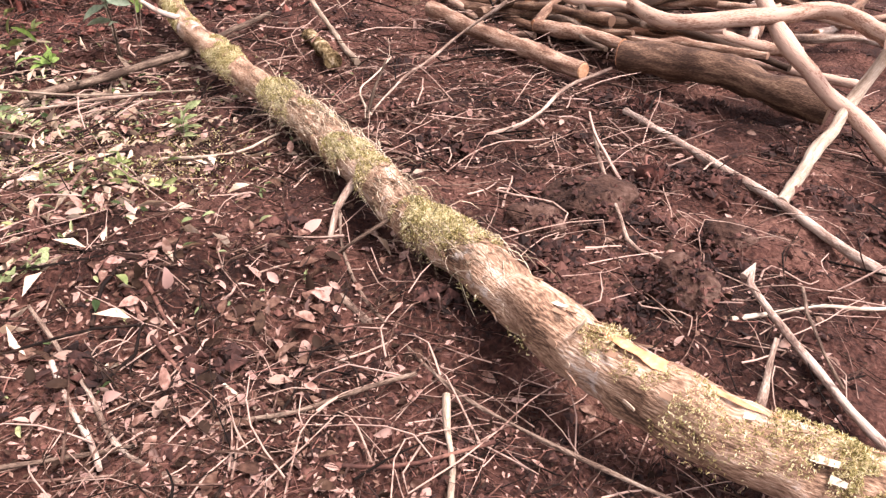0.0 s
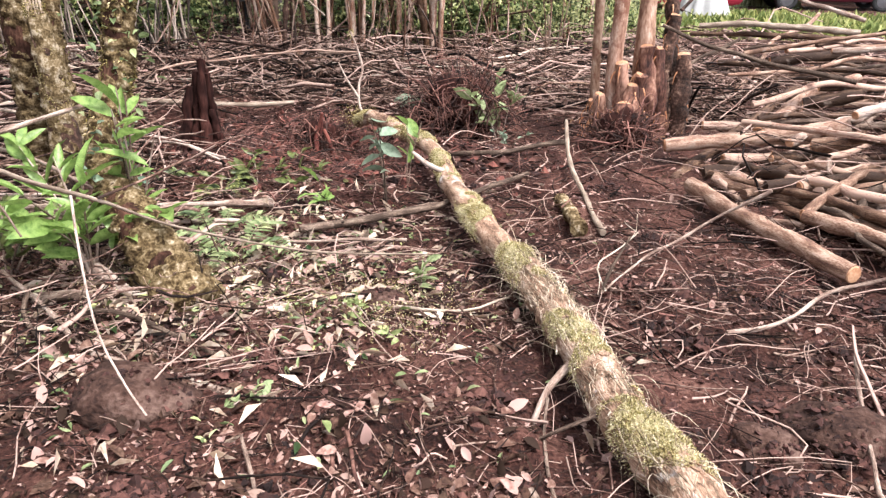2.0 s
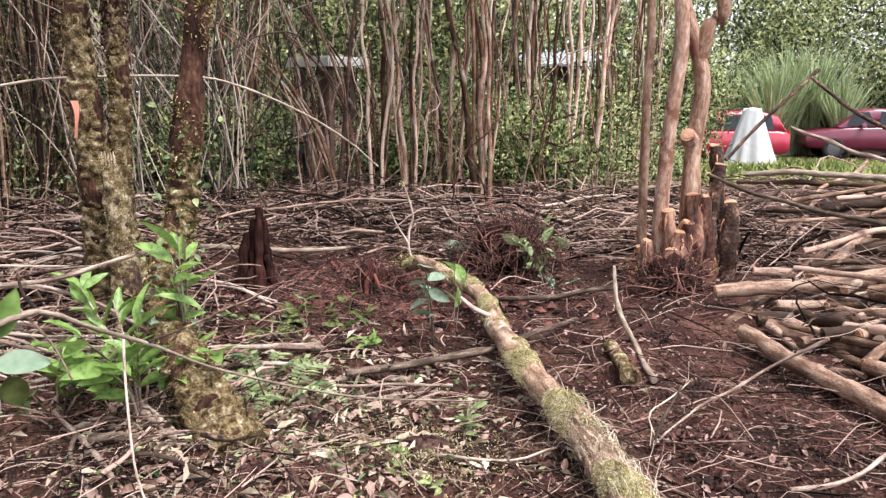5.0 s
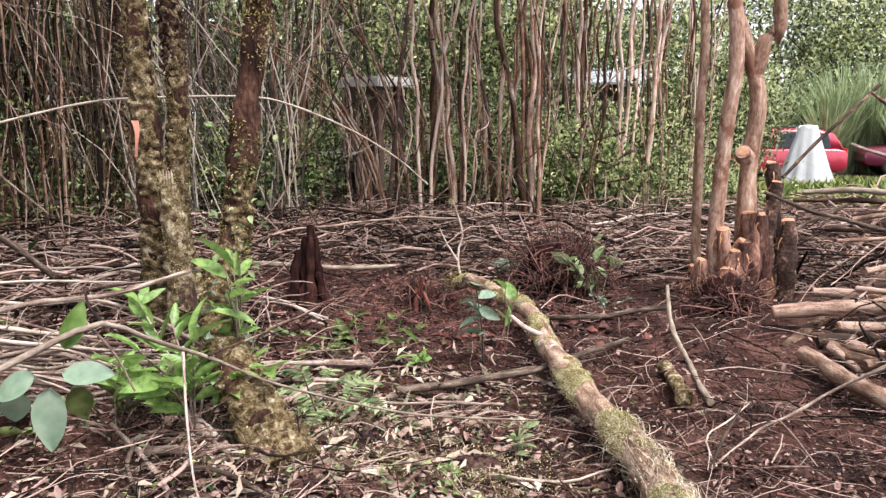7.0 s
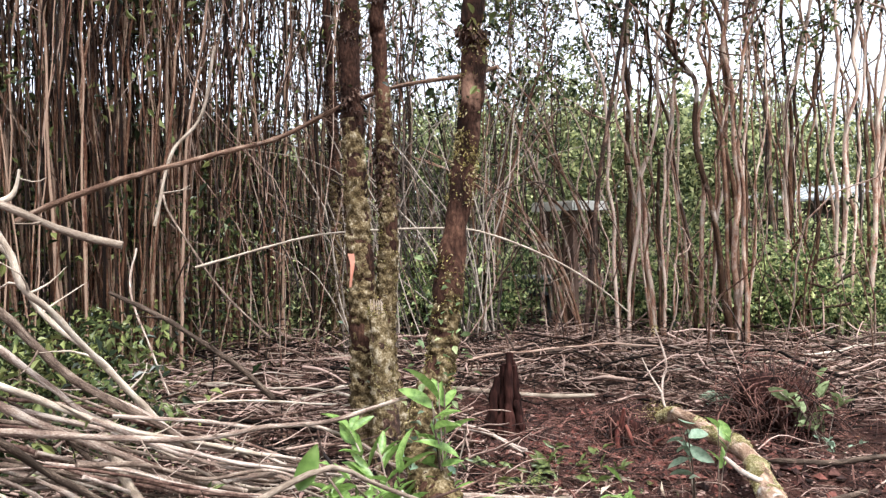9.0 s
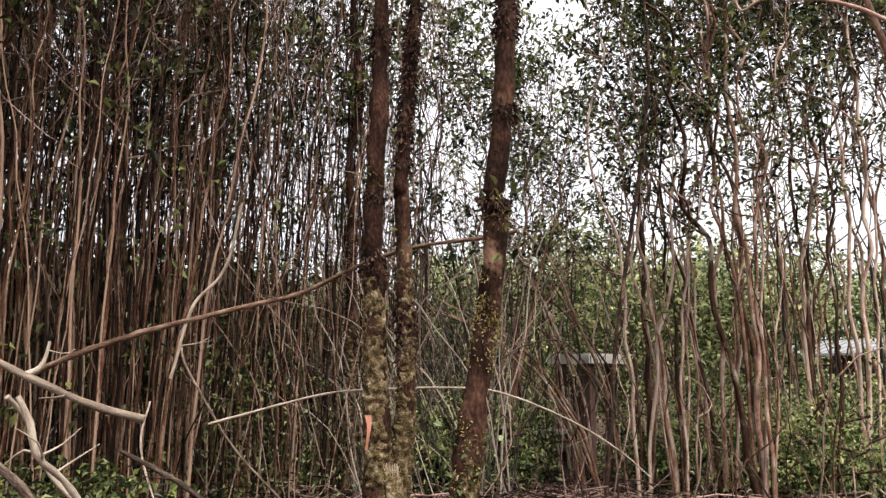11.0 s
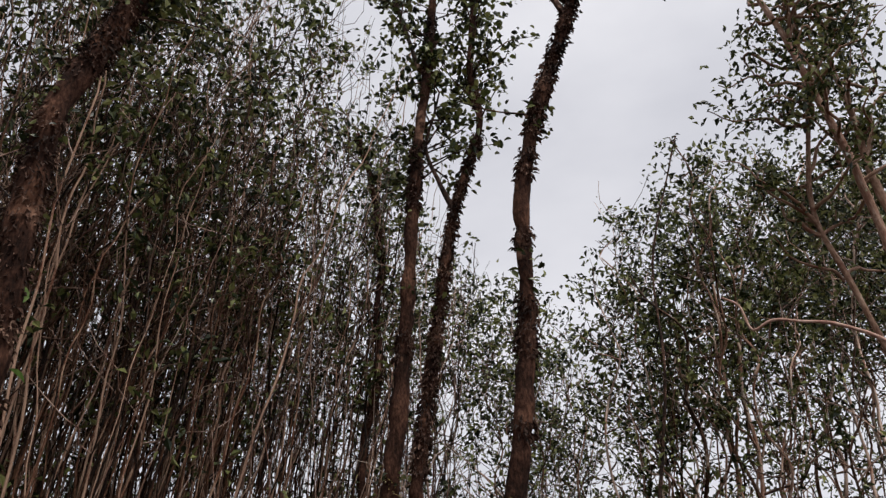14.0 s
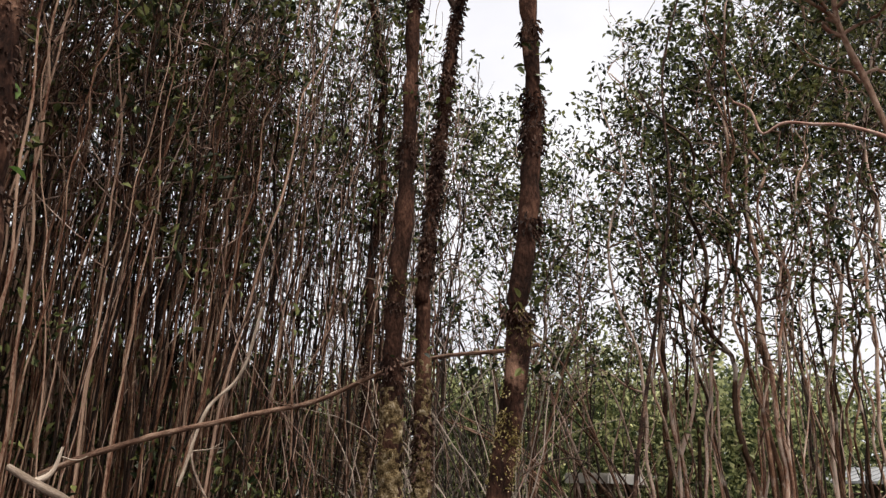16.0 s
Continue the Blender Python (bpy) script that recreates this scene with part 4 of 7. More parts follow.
limb("bare_branch", [(-5.21, 3.92, 1.43), (-4.84, 3.58, 1.12), (-4.37, 3.38, 0.77), (-4.07, 3.27, 0.52)], 0.0082, 0.0061, STICK, "thin crooked bare stem", "branch", group="slash heap", twigs=4)
limb("bare_branch", [(-4.8, 4.4, 3.02), (-4.89, 4.31, 2.46), (-4.96, 4.08, 2.14), (-4.97, 3.9, 1.6)], 0.0122, 0.0136, PALE, "pale crooked bare stem", "branch", group="slash heap", twigs=3)

# leafy branch close by
NEAR_BRANCH = [(-1.21, 0.69, 0.97), (-1.19, 0.8, 0.96), (-1.16, 0.93, 0.96), (-1.12, 1.05, 0.97), (-1.08, 1.15, 1.0), (-1.03, 1.23, 1.02), (-1, 1.33, 0.96), (-0.95, 1.45, 0.89), (-0.87, 1.61, 0.78), (-0.67, 1.91, 0.62), (-0.43, 2.29, 0.48)]
NEAR_HANGER = [(-1.02, 1.45, 0.91), (-0.97, 1.38, 0.79), (-0.9, 1.3, 0.67), (-0.83, 1.26, 0.58), (-0.77, 1.23, 0.53)]
NEAR_TWIG_DARK = [(-0.95, 1.44, 0.9), (-0.89, 1.53, 0.92), (-0.83, 1.6, 0.95)]
NEAR_TWIG_TIP = [(-1.03, 1.23, 1.02), (-1.06, 1.23, 1.05), (-1.07, 1.23, 1.09)]
NEAR_TWIG_DOWN = [(-1.07, 1.22, 1.03), (-1.01, 1.23, 0.96), (-0.97, 1.23, 0.89)]
BIG_LEAVES = [(-1.11, 1.06, 0.97), (-1.05, 1.08, 0.96), (-1.03, 1.09, 0.94), (-1.04, 1.13, 0.95), (-1.08, 1.18, 0.98), (-1.1, 1.08, 0.93), (-1.06, 1.17, 0.91)]



def to_ground(pts, away=(0, 0)):
    """The same path, begun just under the soil."""
    p = [tuple(q) for q in pts]
    x, y = p[0][0] + away[0], p[0][1] + away[1]
    return [(x, y, gz(x, y) - 0.06)] + p


# ---- the fallen mossy log ----
def fallen_log():
    rng = np.random.default_rng(5)
    base = np.array(LOG_LINE[-1])
    line = np.array(LOG_LINE) - base
    ob = thing("fallen_log", base, "fallen trunk with peeling tan bark and yellow-green moss", "log")
    g = Geo()
    radii = [0.045, 0.05, 0.05, 0.05, 0.06, 0.064, 0.064, 0.066, 0.068, 0.07, 0.072, 0.076, 0.08, 0.084]
    c = tube(g, line, 0.05, 0.11, 36, 260, rough=0.2, seed=8, radii=radii, lump=26)
    part("trunk", g, LOGBARK, ob)
    # moss cushions, thick along the upper half and thin on the bare stretch near the butt
    m = Geo()
    n = 240000
    k = rng.integers(0, len(c) - 1, n)
    s = k / (len(c) - 1)
    dens = np.where(s < 0.5, 0.42 + 0.45 * np.sin(s * 47 + 1.0), np.where(s < 0.78, 0.05, 0.02)) + np.where(s > 0.967, 0.62, 0)
    dens = np.where((s > 0.5) & (s < 0.775), 0.42 + 0.3 * np.sin(s * 52), dens)
    tan = np.gradient(c, axis=0)
    tan /= np.linalg.norm(tan, axis=1)[:, None]
    side = np.cross(tan, (0, 0, 1.0))
    side /= np.linalg.norm(side, axis=1)[:, None]
    up = np.cross(side, tan)
    a = rng.normal(np.pi / 2, 0.85, n)
    out = side[k] * np.cos(a)[:, None] + up[k] * np.sin(a)[:, None]
    r = np.interp(s, np.linspace(0, 1, len(radii)), radii)
    at = c[k] + out * (r * 0.99)[:, None] + tan[k] * rng.uniform(-0.02, 0.02, (n, 1))
    patch = 1.5 * grain(at, 8, 2) + 0.55 * grain(at, 26, 4)
    at = at + out * (np.clip(patch, 0, 1) * rng.uniform(0, 0.022, n))[:, None]
    keep = (patch > 0.48 - 1.1 * dens) & (rng.uniform(0, 1, n) < dens + 0.35)
    leaves(m, at[keep], out[keep] * 0.6 + unit(keep.sum(), rng) * 0.9, 0.0095, rng, 0.16)
    tagged(part("moss", m, MOSS, ob, "yellow-green shaggy moss", smooth=False), kind="stuff")
    # hair-like dead rootlets hanging on the bark
    h = Geo()
    for q in range(900):
        k1 = int(rng.uniform(0.5, 0.8) * len(c))
        a1 = rng.normal(np.pi / 2, 1.1)
        o = side[k1] * np.cos(a1) + up[k1] * np.sin(a1)
        p = c[k1] + o * 0.069
        d = tan[k1] * rng.choice([-1, 1]) + o * 0.06 + rng.normal(size=3) * 0.3
        ln = rng.uniform(0.04, 0.15)
        tube(h, [p, p + d * ln * 0.5 + o * 0.012, p + d * ln - (0, 0, ln * 0.35)], 0.0013, 0.0006, 3, 4, rough=0, cap=False)
    tagged(part("rootlet_fringe", h, STRAW, ob, "dry hair-like rootlets"), kind="stuff")
    # lifted flakes of bark and one bare orange wound
    for s1, a1, ln, w, mat_, lab in ((0.872, 1.62, 0.16, 0.022, BARE, "bare orange wood where bark has torn"), (0.90, 1.75, 0.1, 0.011, BARE, "bare orange wood where bark has torn")):
        k1 = int(s1 * len(c))
        q = Geo()
        rows = []
        for i in range(13):
            kk = min(len(c) - 1, k1 + i)
            rr = np.interp(kk / (len(c) - 1), np.linspace(0, 1, len(radii)), radii) * 1.07
            wd = w / rr * np.sin(np.pi * (i + 0.6) / 13.2) * rng.uniform(0.6, 1.2)
            for j in range(5):
                b = a1 + (j / 4 - 0.5) * 2 * wd
                rows.append(c[kk] + (side[kk] * np.cos(b) + up[kk] * np.sin(b)) * rr)
        f = [(i * 5 + j, i * 5 + j + 1, i * 5 + j + 6, i * 5 + j + 5) for i in range(12) for j in range(4)]
        part("bark_wound", q.add(rows, f), mat_, ob, lab)
    for i in range(150):
        s1 = rng.uniform(0.5, 0.99)
        k1 = int(s1 * (len(c) - 1))
        rr = np.interp(s1, np.linspace(0, 1, len(radii)), radii)
        big = i == 0
        if big:
            k1, rr = int(0.865 * len(c)), 0.082
        b = 1.15 if big else rng.normal(np.pi / 2, 0.9)
        o = side[k1] * np.cos(b) + up[k1] * np.sin(b)
        t2 = np.cross(o, tan[k1])
        ln, w = (0.085, 0.022) if big else (rng.uniform(0.012, 0.05), rng.uniform(0.003, 0.009))
        p = c[k1] + o * rr * 1.03
        v = []
        for e in range(4):
            lift = o * (0.75 if big else 0.28) * ln * (e / 3) ** 1.6
            ctr = p + tan[k1] * ln * (e / 3) * (0.5 if big else 1) + lift
            v += [ctr - t2 * w * (1 - 0.25 * e / 3), ctr + t2 * w * (1 - 0.3 * e / 3), ctr + t2 * w * 0.7 - o * 0.004, ctr - t2 * w * 0.7 - o * 0.004]
        f = []
        for e in range(3):
            for j in range(4):
                f.append((e * 4 + j, e * 4 + (j + 1) % 4, e * 4 + 4 + (j + 1) % 4, e * 4 + 4 + j))
        f.append((12, 13, 14, 15))
        part("bark_flake", Geo().add(v, f), PEEL if big or i % 5 == 0 else LOGBARK, ob, smooth=False)
    # stubs and the crooked twig at the top end
    for pts, r0 in (([line[5] + (0, 0, 0.03), line[5] + (-0.13, 0.06, 0.06), line[5] + (-0.24, 0.15, 0.1)], 0.02),
                    ([line[9] + (-0.05, 0, 0), line[9] + (-0.12, -0.12, -0.04), line[9] + (-0.16, -0.24, -0.10)], 0.014),
                    ([line[10] + (-0.08, 0, 0), line[10] + (-0.18, -0.02, -0.05), line[10] + (-0.26, 0.0, -0.12)], 0.008)):
        q = Geo()
        tube(q, pts, r0, r0 * 0.6, 8, 8, rough=0.2, seed=3)
        part("branch_stub", q, STICK, ob)
    q = Geo()
    e = line[0]
    tube(q, [line[1], e + (0.0, 0.06, 0.08), e + (-0.04, 0.15, 0.22), e + (-0.02, 0.2, 0.36), e + (-0.08, 0.25, 0.52), e + (-0.13, 0.28, 0.62)], 0.012, 0.007, 8, 20, rough=0.25, seed=4)
    tube(q, [e + (-0.03, 0.1, 0.16), e + (-0.14, 0.15, 0.3), e + (-0.2, 0.18, 0.40)], 0.009, 0.005, 6, 8, rough=0.2, seed=5)
    part("crooked_twig", q, STICK, ob, "grey lichen-covered twig")
    q = Geo()
    p = unit(60, rng) * (0.025, 0.025, 0.03) + e + (-0.12, 0.27, 0.60)
    leaves(q, p, unit(60, rng), 0.014, rng, 0.6)
    p = e + (-0.01, 0.04, 0.03) + rng.normal(size=(700, 3)) * (0.07, 0.06, 0.035)
    leaves(q, p, unit(700, rng), 0.014, rng, 0.35)
    tagged(part("lichen_tuft", q, TREEMOSS, ob, smooth=False), kind="stuff")
    return ob


fallen_log()


# ---- mossy trunks ----
def mossy_tree(pts, forks, r0, r1, label, seed, foot=(0, 0), flare=0.12, leafy=900, moss=2600, ivy=(), crust=2.5):
    rng = np.random.default_rng(seed)
    p = np.array(to_ground(pts, foot))
    base = p[0].copy()
    p = p - base
    ob = thing("mossy_tree", base, label, "tree", "old trees in the clearing")
    g = Geo()
    h = p[-1][2]
    rad = [flare, flare * 0.72 + r0 * 0.28, r0 * 1.12] + list(r1 + (r0 - r1) * np.linspace(1, 0, 26) ** 1.7)
    c = tube(g, p, r0, r1, 16, 150, rough=0.3, seed=seed, radii=rad, lump=20)
    part("trunk", g, TRUNKBARK, ob)
    tips = [c[int(len(c) * 0.72) :]]
    for f in forks:
        q = Geo()
        fc = tube(q, np.array(f) - base, r1 * 0.8, r1 * 0.35, 10, 30, rough=0.3, seed=seed + 7)
        part("limb", q, MOSSBARK, ob)
        tips.append(fc[10:])
    tw = Geo()
    ends = []
    allt = np.concatenate(tips)
    for k in range(leafy // 11):
        s = allt[rng.integers(0, len(allt))]
        d = unit(1, rng)[0] * (1, 1, 0.5) + (0, 0, 0.3)
        ln = rng.uniform(0.25, 0.7)
        b = tube(tw, [s, s + d * ln * 0.5 + rng.normal(size=3) * 0.05, s + d * ln], 0.008, 0.0025, 5, 8, rough=0.2, seed=k, cap=False)
        ends.append(b[3:])
    tagged(part("twig_top", tw, MOSSBARK, ob), kind="stuff")
    ends = np.concatenate(ends)
    if leafy:
        q = Geo()
        n = leafy * 3
        at = ends[rng.integers(0, len(ends), n)] + rng.normal(size=(n, 3)) * 0.045
        leaves(q, at, unit(n, rng), 0.06, rng, 0.58, fine=True)
        tagged(part("crown", q, GREEN, ob, smooth=False), kind="stuff")
    # lumpy crust of moss and lichen, broken by bare bark
    up_to = int(np.argmin(np.abs(c[:, 2] - crust)))
    q = Geo()
    rr = np.interp(np.linspace(0, up_to / (len(c) - 1), 9), np.linspace(0, 1, len(rad)), rad)
    tube(q, c[: up_to + 1 : 4], r0, r1, 22, 190, rough=0.26, seed=seed + 3, radii=rr * np.linspace(1.3, 1.0, 9), lump=90)
    part("moss_crust", q, MOSSCRUST, ob, "mottled olive and tan moss crust")
    # tufts of moss and small ferns hugging the bark
    q = Geo()
    k = (rng.uniform(0, 1, moss * 7) ** 2.4 * (len(c) - 2)).astype(int)
    z = c[k][:, 2] / h
    o = unit(moss * 7, rng) * (1, 1, 0.25)
    rr = np.interp(k / (len(c) - 1), np.linspace(0, 1, len(rad)), rad)
    at = c[k] + o * (rr * 1.0)[:, None] + np.stack([0 * rr, 0 * rr, rng.uniform(-0.04, 0.04, len(rr))], 1)
    keep = (grain(at, 5, seed) + 0.4 * grain(at, 15, seed) > -0.55 + 3.0 * z)
    leaves(q, at[keep], o[keep] * 0.5 + unit(keep.sum(), rng), 0.02, rng, 0.34)
    tagged(part("moss", q, TREEMOSS, ob, "yellowish moss tufts", smooth=False), kind="stuff")
    # ragged bark scales sticking out along the trunk
    q = Geo()
    k = rng.integers(0, len(c) - 1, 9000)
    shag = 1.2 * grain(c[k] * (0.2, 0.2, 1), 1.5, seed) + 0.5 * grain(c[k], 6, seed)
    k = k[(shag > -0.05) & (c[k][:, 2] > 1.7)]
    o = unit(len(k), rng) * (1, 1, 0.3)
    rr = np.interp(k / (len(c) - 1), np.linspace(0, 1, len(rad)), rad)
    leaves(q, c[k] + o * (rr * rng.uniform(0.94, 1.12, len(k)))[:, None] + rng.uniform(-0.04, 0.04, (len(k), 1)) * (0, 0, 1), o * 0.55 + unit(len(k), rng) * 0.6 - (0, 0, 0.7), 0.046, rng, 0.42)
    tagged(part("bark_scale", q, MOSSBARK, ob, smooth=False), kind="stuff")
    tuft = [(h * rng.uniform(0.3, 0.98), int(rng.integers(8, 22)), 0.05, 0.055, GREEN) for _ in range(9)]
    for z0, n, spread, size, mat_ in list(ivy) + tuft:
        q = Geo()
        kk = int(np.argmin(np.abs(c[:, 2] - z0)))
        at = c[kk] + rng.normal(size=(n, 3)) * (0.07, 0.07, spread)
        leaves(q, at, unit(n, rng) * (1, 1, 0.5), size, rng, 0.55, fine=True)
        tagged(part("climbing_leaves", q, mat_, ob, "pale round leaves of a creeper", smooth=False), kind="stuff")
    return ob, c


mossy_tree(TRUNK_A, [TRUNK_A_FORK], 0.08, 0.031, "tall slender trunk, dark rough bark with moss at its foot", 21, flare=0.10, leafy=700, ivy=((0.8, 14, 0.15, 0.06, PALELEAF), (2.4, 10, 0.3, 0.05, GREEN)))
mossy_tree(TRUNK_B, [TRUNK_B_FORK], 0.06, 0.025, "slender dark trunk with pale lichen crust, forked high up", 22, flare=0.13, leafy=800)
mossy_tree(TRUNK_C, [TRUNK_C_FORK], 0.076, 0.038, "tall brown trunk, mossy at its swollen foot, collared with bark", 23, foot=(0.16, -0.12), flare=0.12, leafy=34, moss=7000, crust=1.5, ivy=((1.25, 40, 0.08, 0.045, FERN), (0.75, 60, 0.2, 0.052, FERN), (1.0, 44, 0.15, 0.05, FERN), (0.45, 40, 0.12, 0.05, PALELEAF)))
mossy_tree(TRUNK_D, [], 0.092, 0.066, "thick leaning mossy trunk at the thicket's edge", 24, foot=(0.15, 0.1), flare=0.16, leafy=900, ivy=((3.5, 10, 0.25, 0.09, BRIGHT),))

# broken mossy stub beside the twin trunk
SX, SY = -2.83, 3.85
g = Geo()
p = np.array([(SX + 0.02, SY, gz(SX, SY) - 0.05), (SX + 0.01, SY, 0.4), (SX - 0.01, SY, 0.78), (SX - 0.04, SY, 1.04)])
c = tube(g, p - p[0], 0.09, 0.05, 14, 34, rough=0.3, seed=31, radii=[0.11, 0.075, 0.065, 0.06, 0.045])
stub = tagged(part("mossy_stub", g, MOSSBARK), "broken mossy trunk stub with a splintered top beside a trunk", "stump")
stub.location = p[0]
q = Geo()
tube(q, c[::3], 0.1, 0.06, 20, 60, rough=0.26, seed=35, radii=[0.118, 0.088, 0.076, 0.068, 0.054], lump=90)
part("moss_crust", q, MOSSCRUST, stub, "mottled olive and tan moss crust")
rng = np.random.default_rng(4)
q = Geo()
k = rng.integers(0, len(c), 14000)
o = unit(14000, rng) * (1, 1, 0.3)
at = c[k] + o * np.interp(k, (0, 34), (0.095, 0.052))[:, None] + rng.uniform(-0.02, 0.02, (14000, 1)) * (0, 0, 1)
keep = grain(at, 8, 5) + 0.6 * grain(at, 22, 6) > 0.2
leaves(q, at[keep], o[keep] * 0.5 + unit(keep.sum(), rng), 0.013, rng, 0.35)
tagged(part("moss", q, TREEMOSS, stub, "yellowish moss", smooth=False), kind="stuff")
q = Geo()
for i in range(14):
    a = i * 0.449
    b = c[-1] + np.array([np.cos(a) * 0.035, np.sin(a) * 0.035, -0.03])
    tube(q, [b, b + (0, 0, rng.uniform(0.03, 0.1))], 0.011, 0.003, 4, 2, rough=0.2, cap=False)
part("splinters", q, PEEL, stub, "torn pale wood splinters")


# ---- cut guava tree with stumps and sawn stems ----
def cut_guava():
    rng = np.random.default_rng(41)
    base = np.array((0.25, 6.15, gz(0.25, 6.15)))
    ob = thing("guava_tree", base, "smooth reddish-brown many-stemmed guava, some stems sawn off", "tree")
    tips = []
    for pts, r0, r1 in ((TRUNK_E1, 0.04, 0.014), (TRUNK_E2, 0.06, 0.02), (TRUNK_E3, 0.08, 0.05), (TRUNK_E4, 0.055, 0.016)):
        p = np.array(pts if pts is TRUNK_E4 else to_ground(pts)) - base
        g = Geo()
        c = tube(g, p, r0, r1, 14, 70, rough=0.14, seed=int(r0 * 999), lump=10, wob=0.14 if pts is not TRUNK_E3 else 0.02)
        part("stem", g, PALEGUAVA, ob)
        if pts is not TRUNK_E3:
            tips.append(c[int(len(c) * 0.62) :])
    g = Geo()
    tube(g, np.array(TWISTED_BOUGH) - base, 0.016, 0.008, 9, 40, rough=0.15, wob=0.05, seed=6)
    part("twisted_bough", g, PALEGUAVA, ob)
    tw, lf = Geo(), Geo()
    allt = np.concatenate(tips)
    for k in range(85):
        s = allt[rng.integers(0, len(allt))]
        d = unit(1, rng)[0] * (1, 1, 0.5) + (0, 0, 0.5)
        ln = rng.uniform(0.3, 0.95)
        b = tube(tw, [s, s + d * ln * 0.5 + rng.normal(size=3) * 0.14, s + d * ln], 0.018, 0.004, 6, 12, rough=0.1, wob=0.1, seed=k, cap=False)
        n = 60
        at = np.repeat(b[rng.integers(5, len(b), 5)], 12, 0) + rng.normal(size=(n, 3)) * 0.085
        leaves(lf, at, unit(n, rng), 0.07, rng, 0.5)
    tagged(part("crown_branch", tw, PALEGUAVA, ob), kind="stuff")
    tagged(part("crown", lf, GREEN, ob, smooth=False), kind="stuff")
    # sawn stubs round the foot
    shred = Geo()
    for top, r in zip(STUBS, (0.056, 0.05, 0.055, 0.06, 0.045, 0.05, 0.045, 0.058, 0.045, 0.06, 0.04)):
        x, y, h = top[0], top[1], top[2] - gz(top[0], top[1])
        b = np.array((x, y, gz(x, y) - 0.04)) - base
        t = b + (0, 0, h + 0.04)
        g = Geo()
        b = b + np.r_[rng.normal(size=2) * 0.06 * h, 0]
        tube(g, [b, (b + t) / 2 + np.r_[rng.normal(size=2) * 0.03, 0], t], r * 1.25, r * rng.uniform(0.8, 1), 14, 18, rough=0.45, seed=int(h * 99), lump=24)
        for q in range(9):
            a = rng.uniform(0, 6.28)
            o = np.array((math.cos(a), math.sin(a), 0)) * r
            zz = b + (t - b) * rng.uniform(0.3, 0.98)
            tube(shred, [b + (zz - b) + o, zz + o * 1.5 - (0, 0, 0.03), zz + o * 1.7 - (0, 0, rng.uniform(0.05, 0.12))], 0.006, 0.002, 3, 4, rough=0, cap=False)
        s = part("sawn_stem", g, MOSSBARK if top in STUBS[5:8] else STUBBARK, ob)
        g = Geo()
        nn = np.array((rng.normal(0, 0.25), -0.3, 0.9))
        tube(g, [t - nn * 0.03, t + nn * 0.006], r * 0.8, r * 0.7, 12, 2, rough=0.4, seed=int(h * 77), lump=20)
        part("cut_face", g, CUT, s, "orange sawn wood face")
    # a sawn limb end on the tallest stem
    p = np.array(SAWN_LIMB[0]) - base
    nn = np.array((-0.25, -0.85, 0.45))
    g = Geo()
    tube(g, [p - nn * 0.06, p + nn * 0.03], 0.06, 0.045, 12, 5, rough=0.25, seed=5)
    s = part("limb_stub", g, PALEGUAVA, ob)
    g = Geo()
    tube(g, [p + nn * 0.02, p + nn * 0.036], 0.042, 0.036, 12, 2, rough=0.3, seed=6)
    part("cut_face", g, CUT, s, "orange sawn wood face")
    # torn chips round the cuts
    g = Geo()
    at = np.array((0.25, 5.9, 0.12)) - base + rng.normal(size=(120, 3)) * (0.22, 0.14, 0.06)
    at[:, 2] = np.abs(at[:, 2])
    leaves(g, at, unit(120, rng), 0.035, rng, 0.35)
    tagged(part("wood_chips", g, CUT, ob, "torn orange chips", smooth=False), kind="stuff")
    tagged(part("bark_shred", shred, BARE, ob, "torn strips of reddish bark"), kind="stuff")
    return ob


cut_guava()

# ---- guava thickets ----
rng = np.random.default_rng(77)


def polar(r, a):
    a = math.radians(a)
    x, y = -r * math.sin(a), r * math.cos(a)
    return (x, y, gz(x, y))


LBL = "dense clump of slender reddish-brown guava stems with small dark leaves"
# stems standing in the open behind the log: tight bundles with gaps between, one rounded crown over all
for r_, a_, n_, top_ in ((9.8, 19.2, 6, 7.9), (9.6, 16.2, 8, 8.4), (9.8, 13.6, 8, 8.9), (9.4, 11.0, 11, 8.9), (10.6, 29.2, 8, 7.7), (12.0, 8.2, 5, 10.4), (11.2, 5.0, 5, 9.4), (12.5, 3.0, 4, 10.4), (10.4, 7.0, 4, 9.2), (12.6, 0.6, 4, 10.4), (12.2, 1.6, 4, 10.2), (11.6, 3.8, 4, 9.8), (13.2, -0.6, 4, 10.6)):
    mid_ = a_ > 20
    clump(polar(r_, a_), n_, rng, top_ * 0.97, 0.14, r=(0.011, 0.042), tufts=10, tuft=15, group="guava clumps", label="group of tall reddish guava stems standing behind the log", flare=0.13, wav=0.19, crown_from=0.42, lean=(0.01, 0), low=1, leaf=0.095, mass=(1.15 if mid_ else 1.35, top_ - (2.6 if mid_ else 3.9), top_, 70 if mid_ else 105))
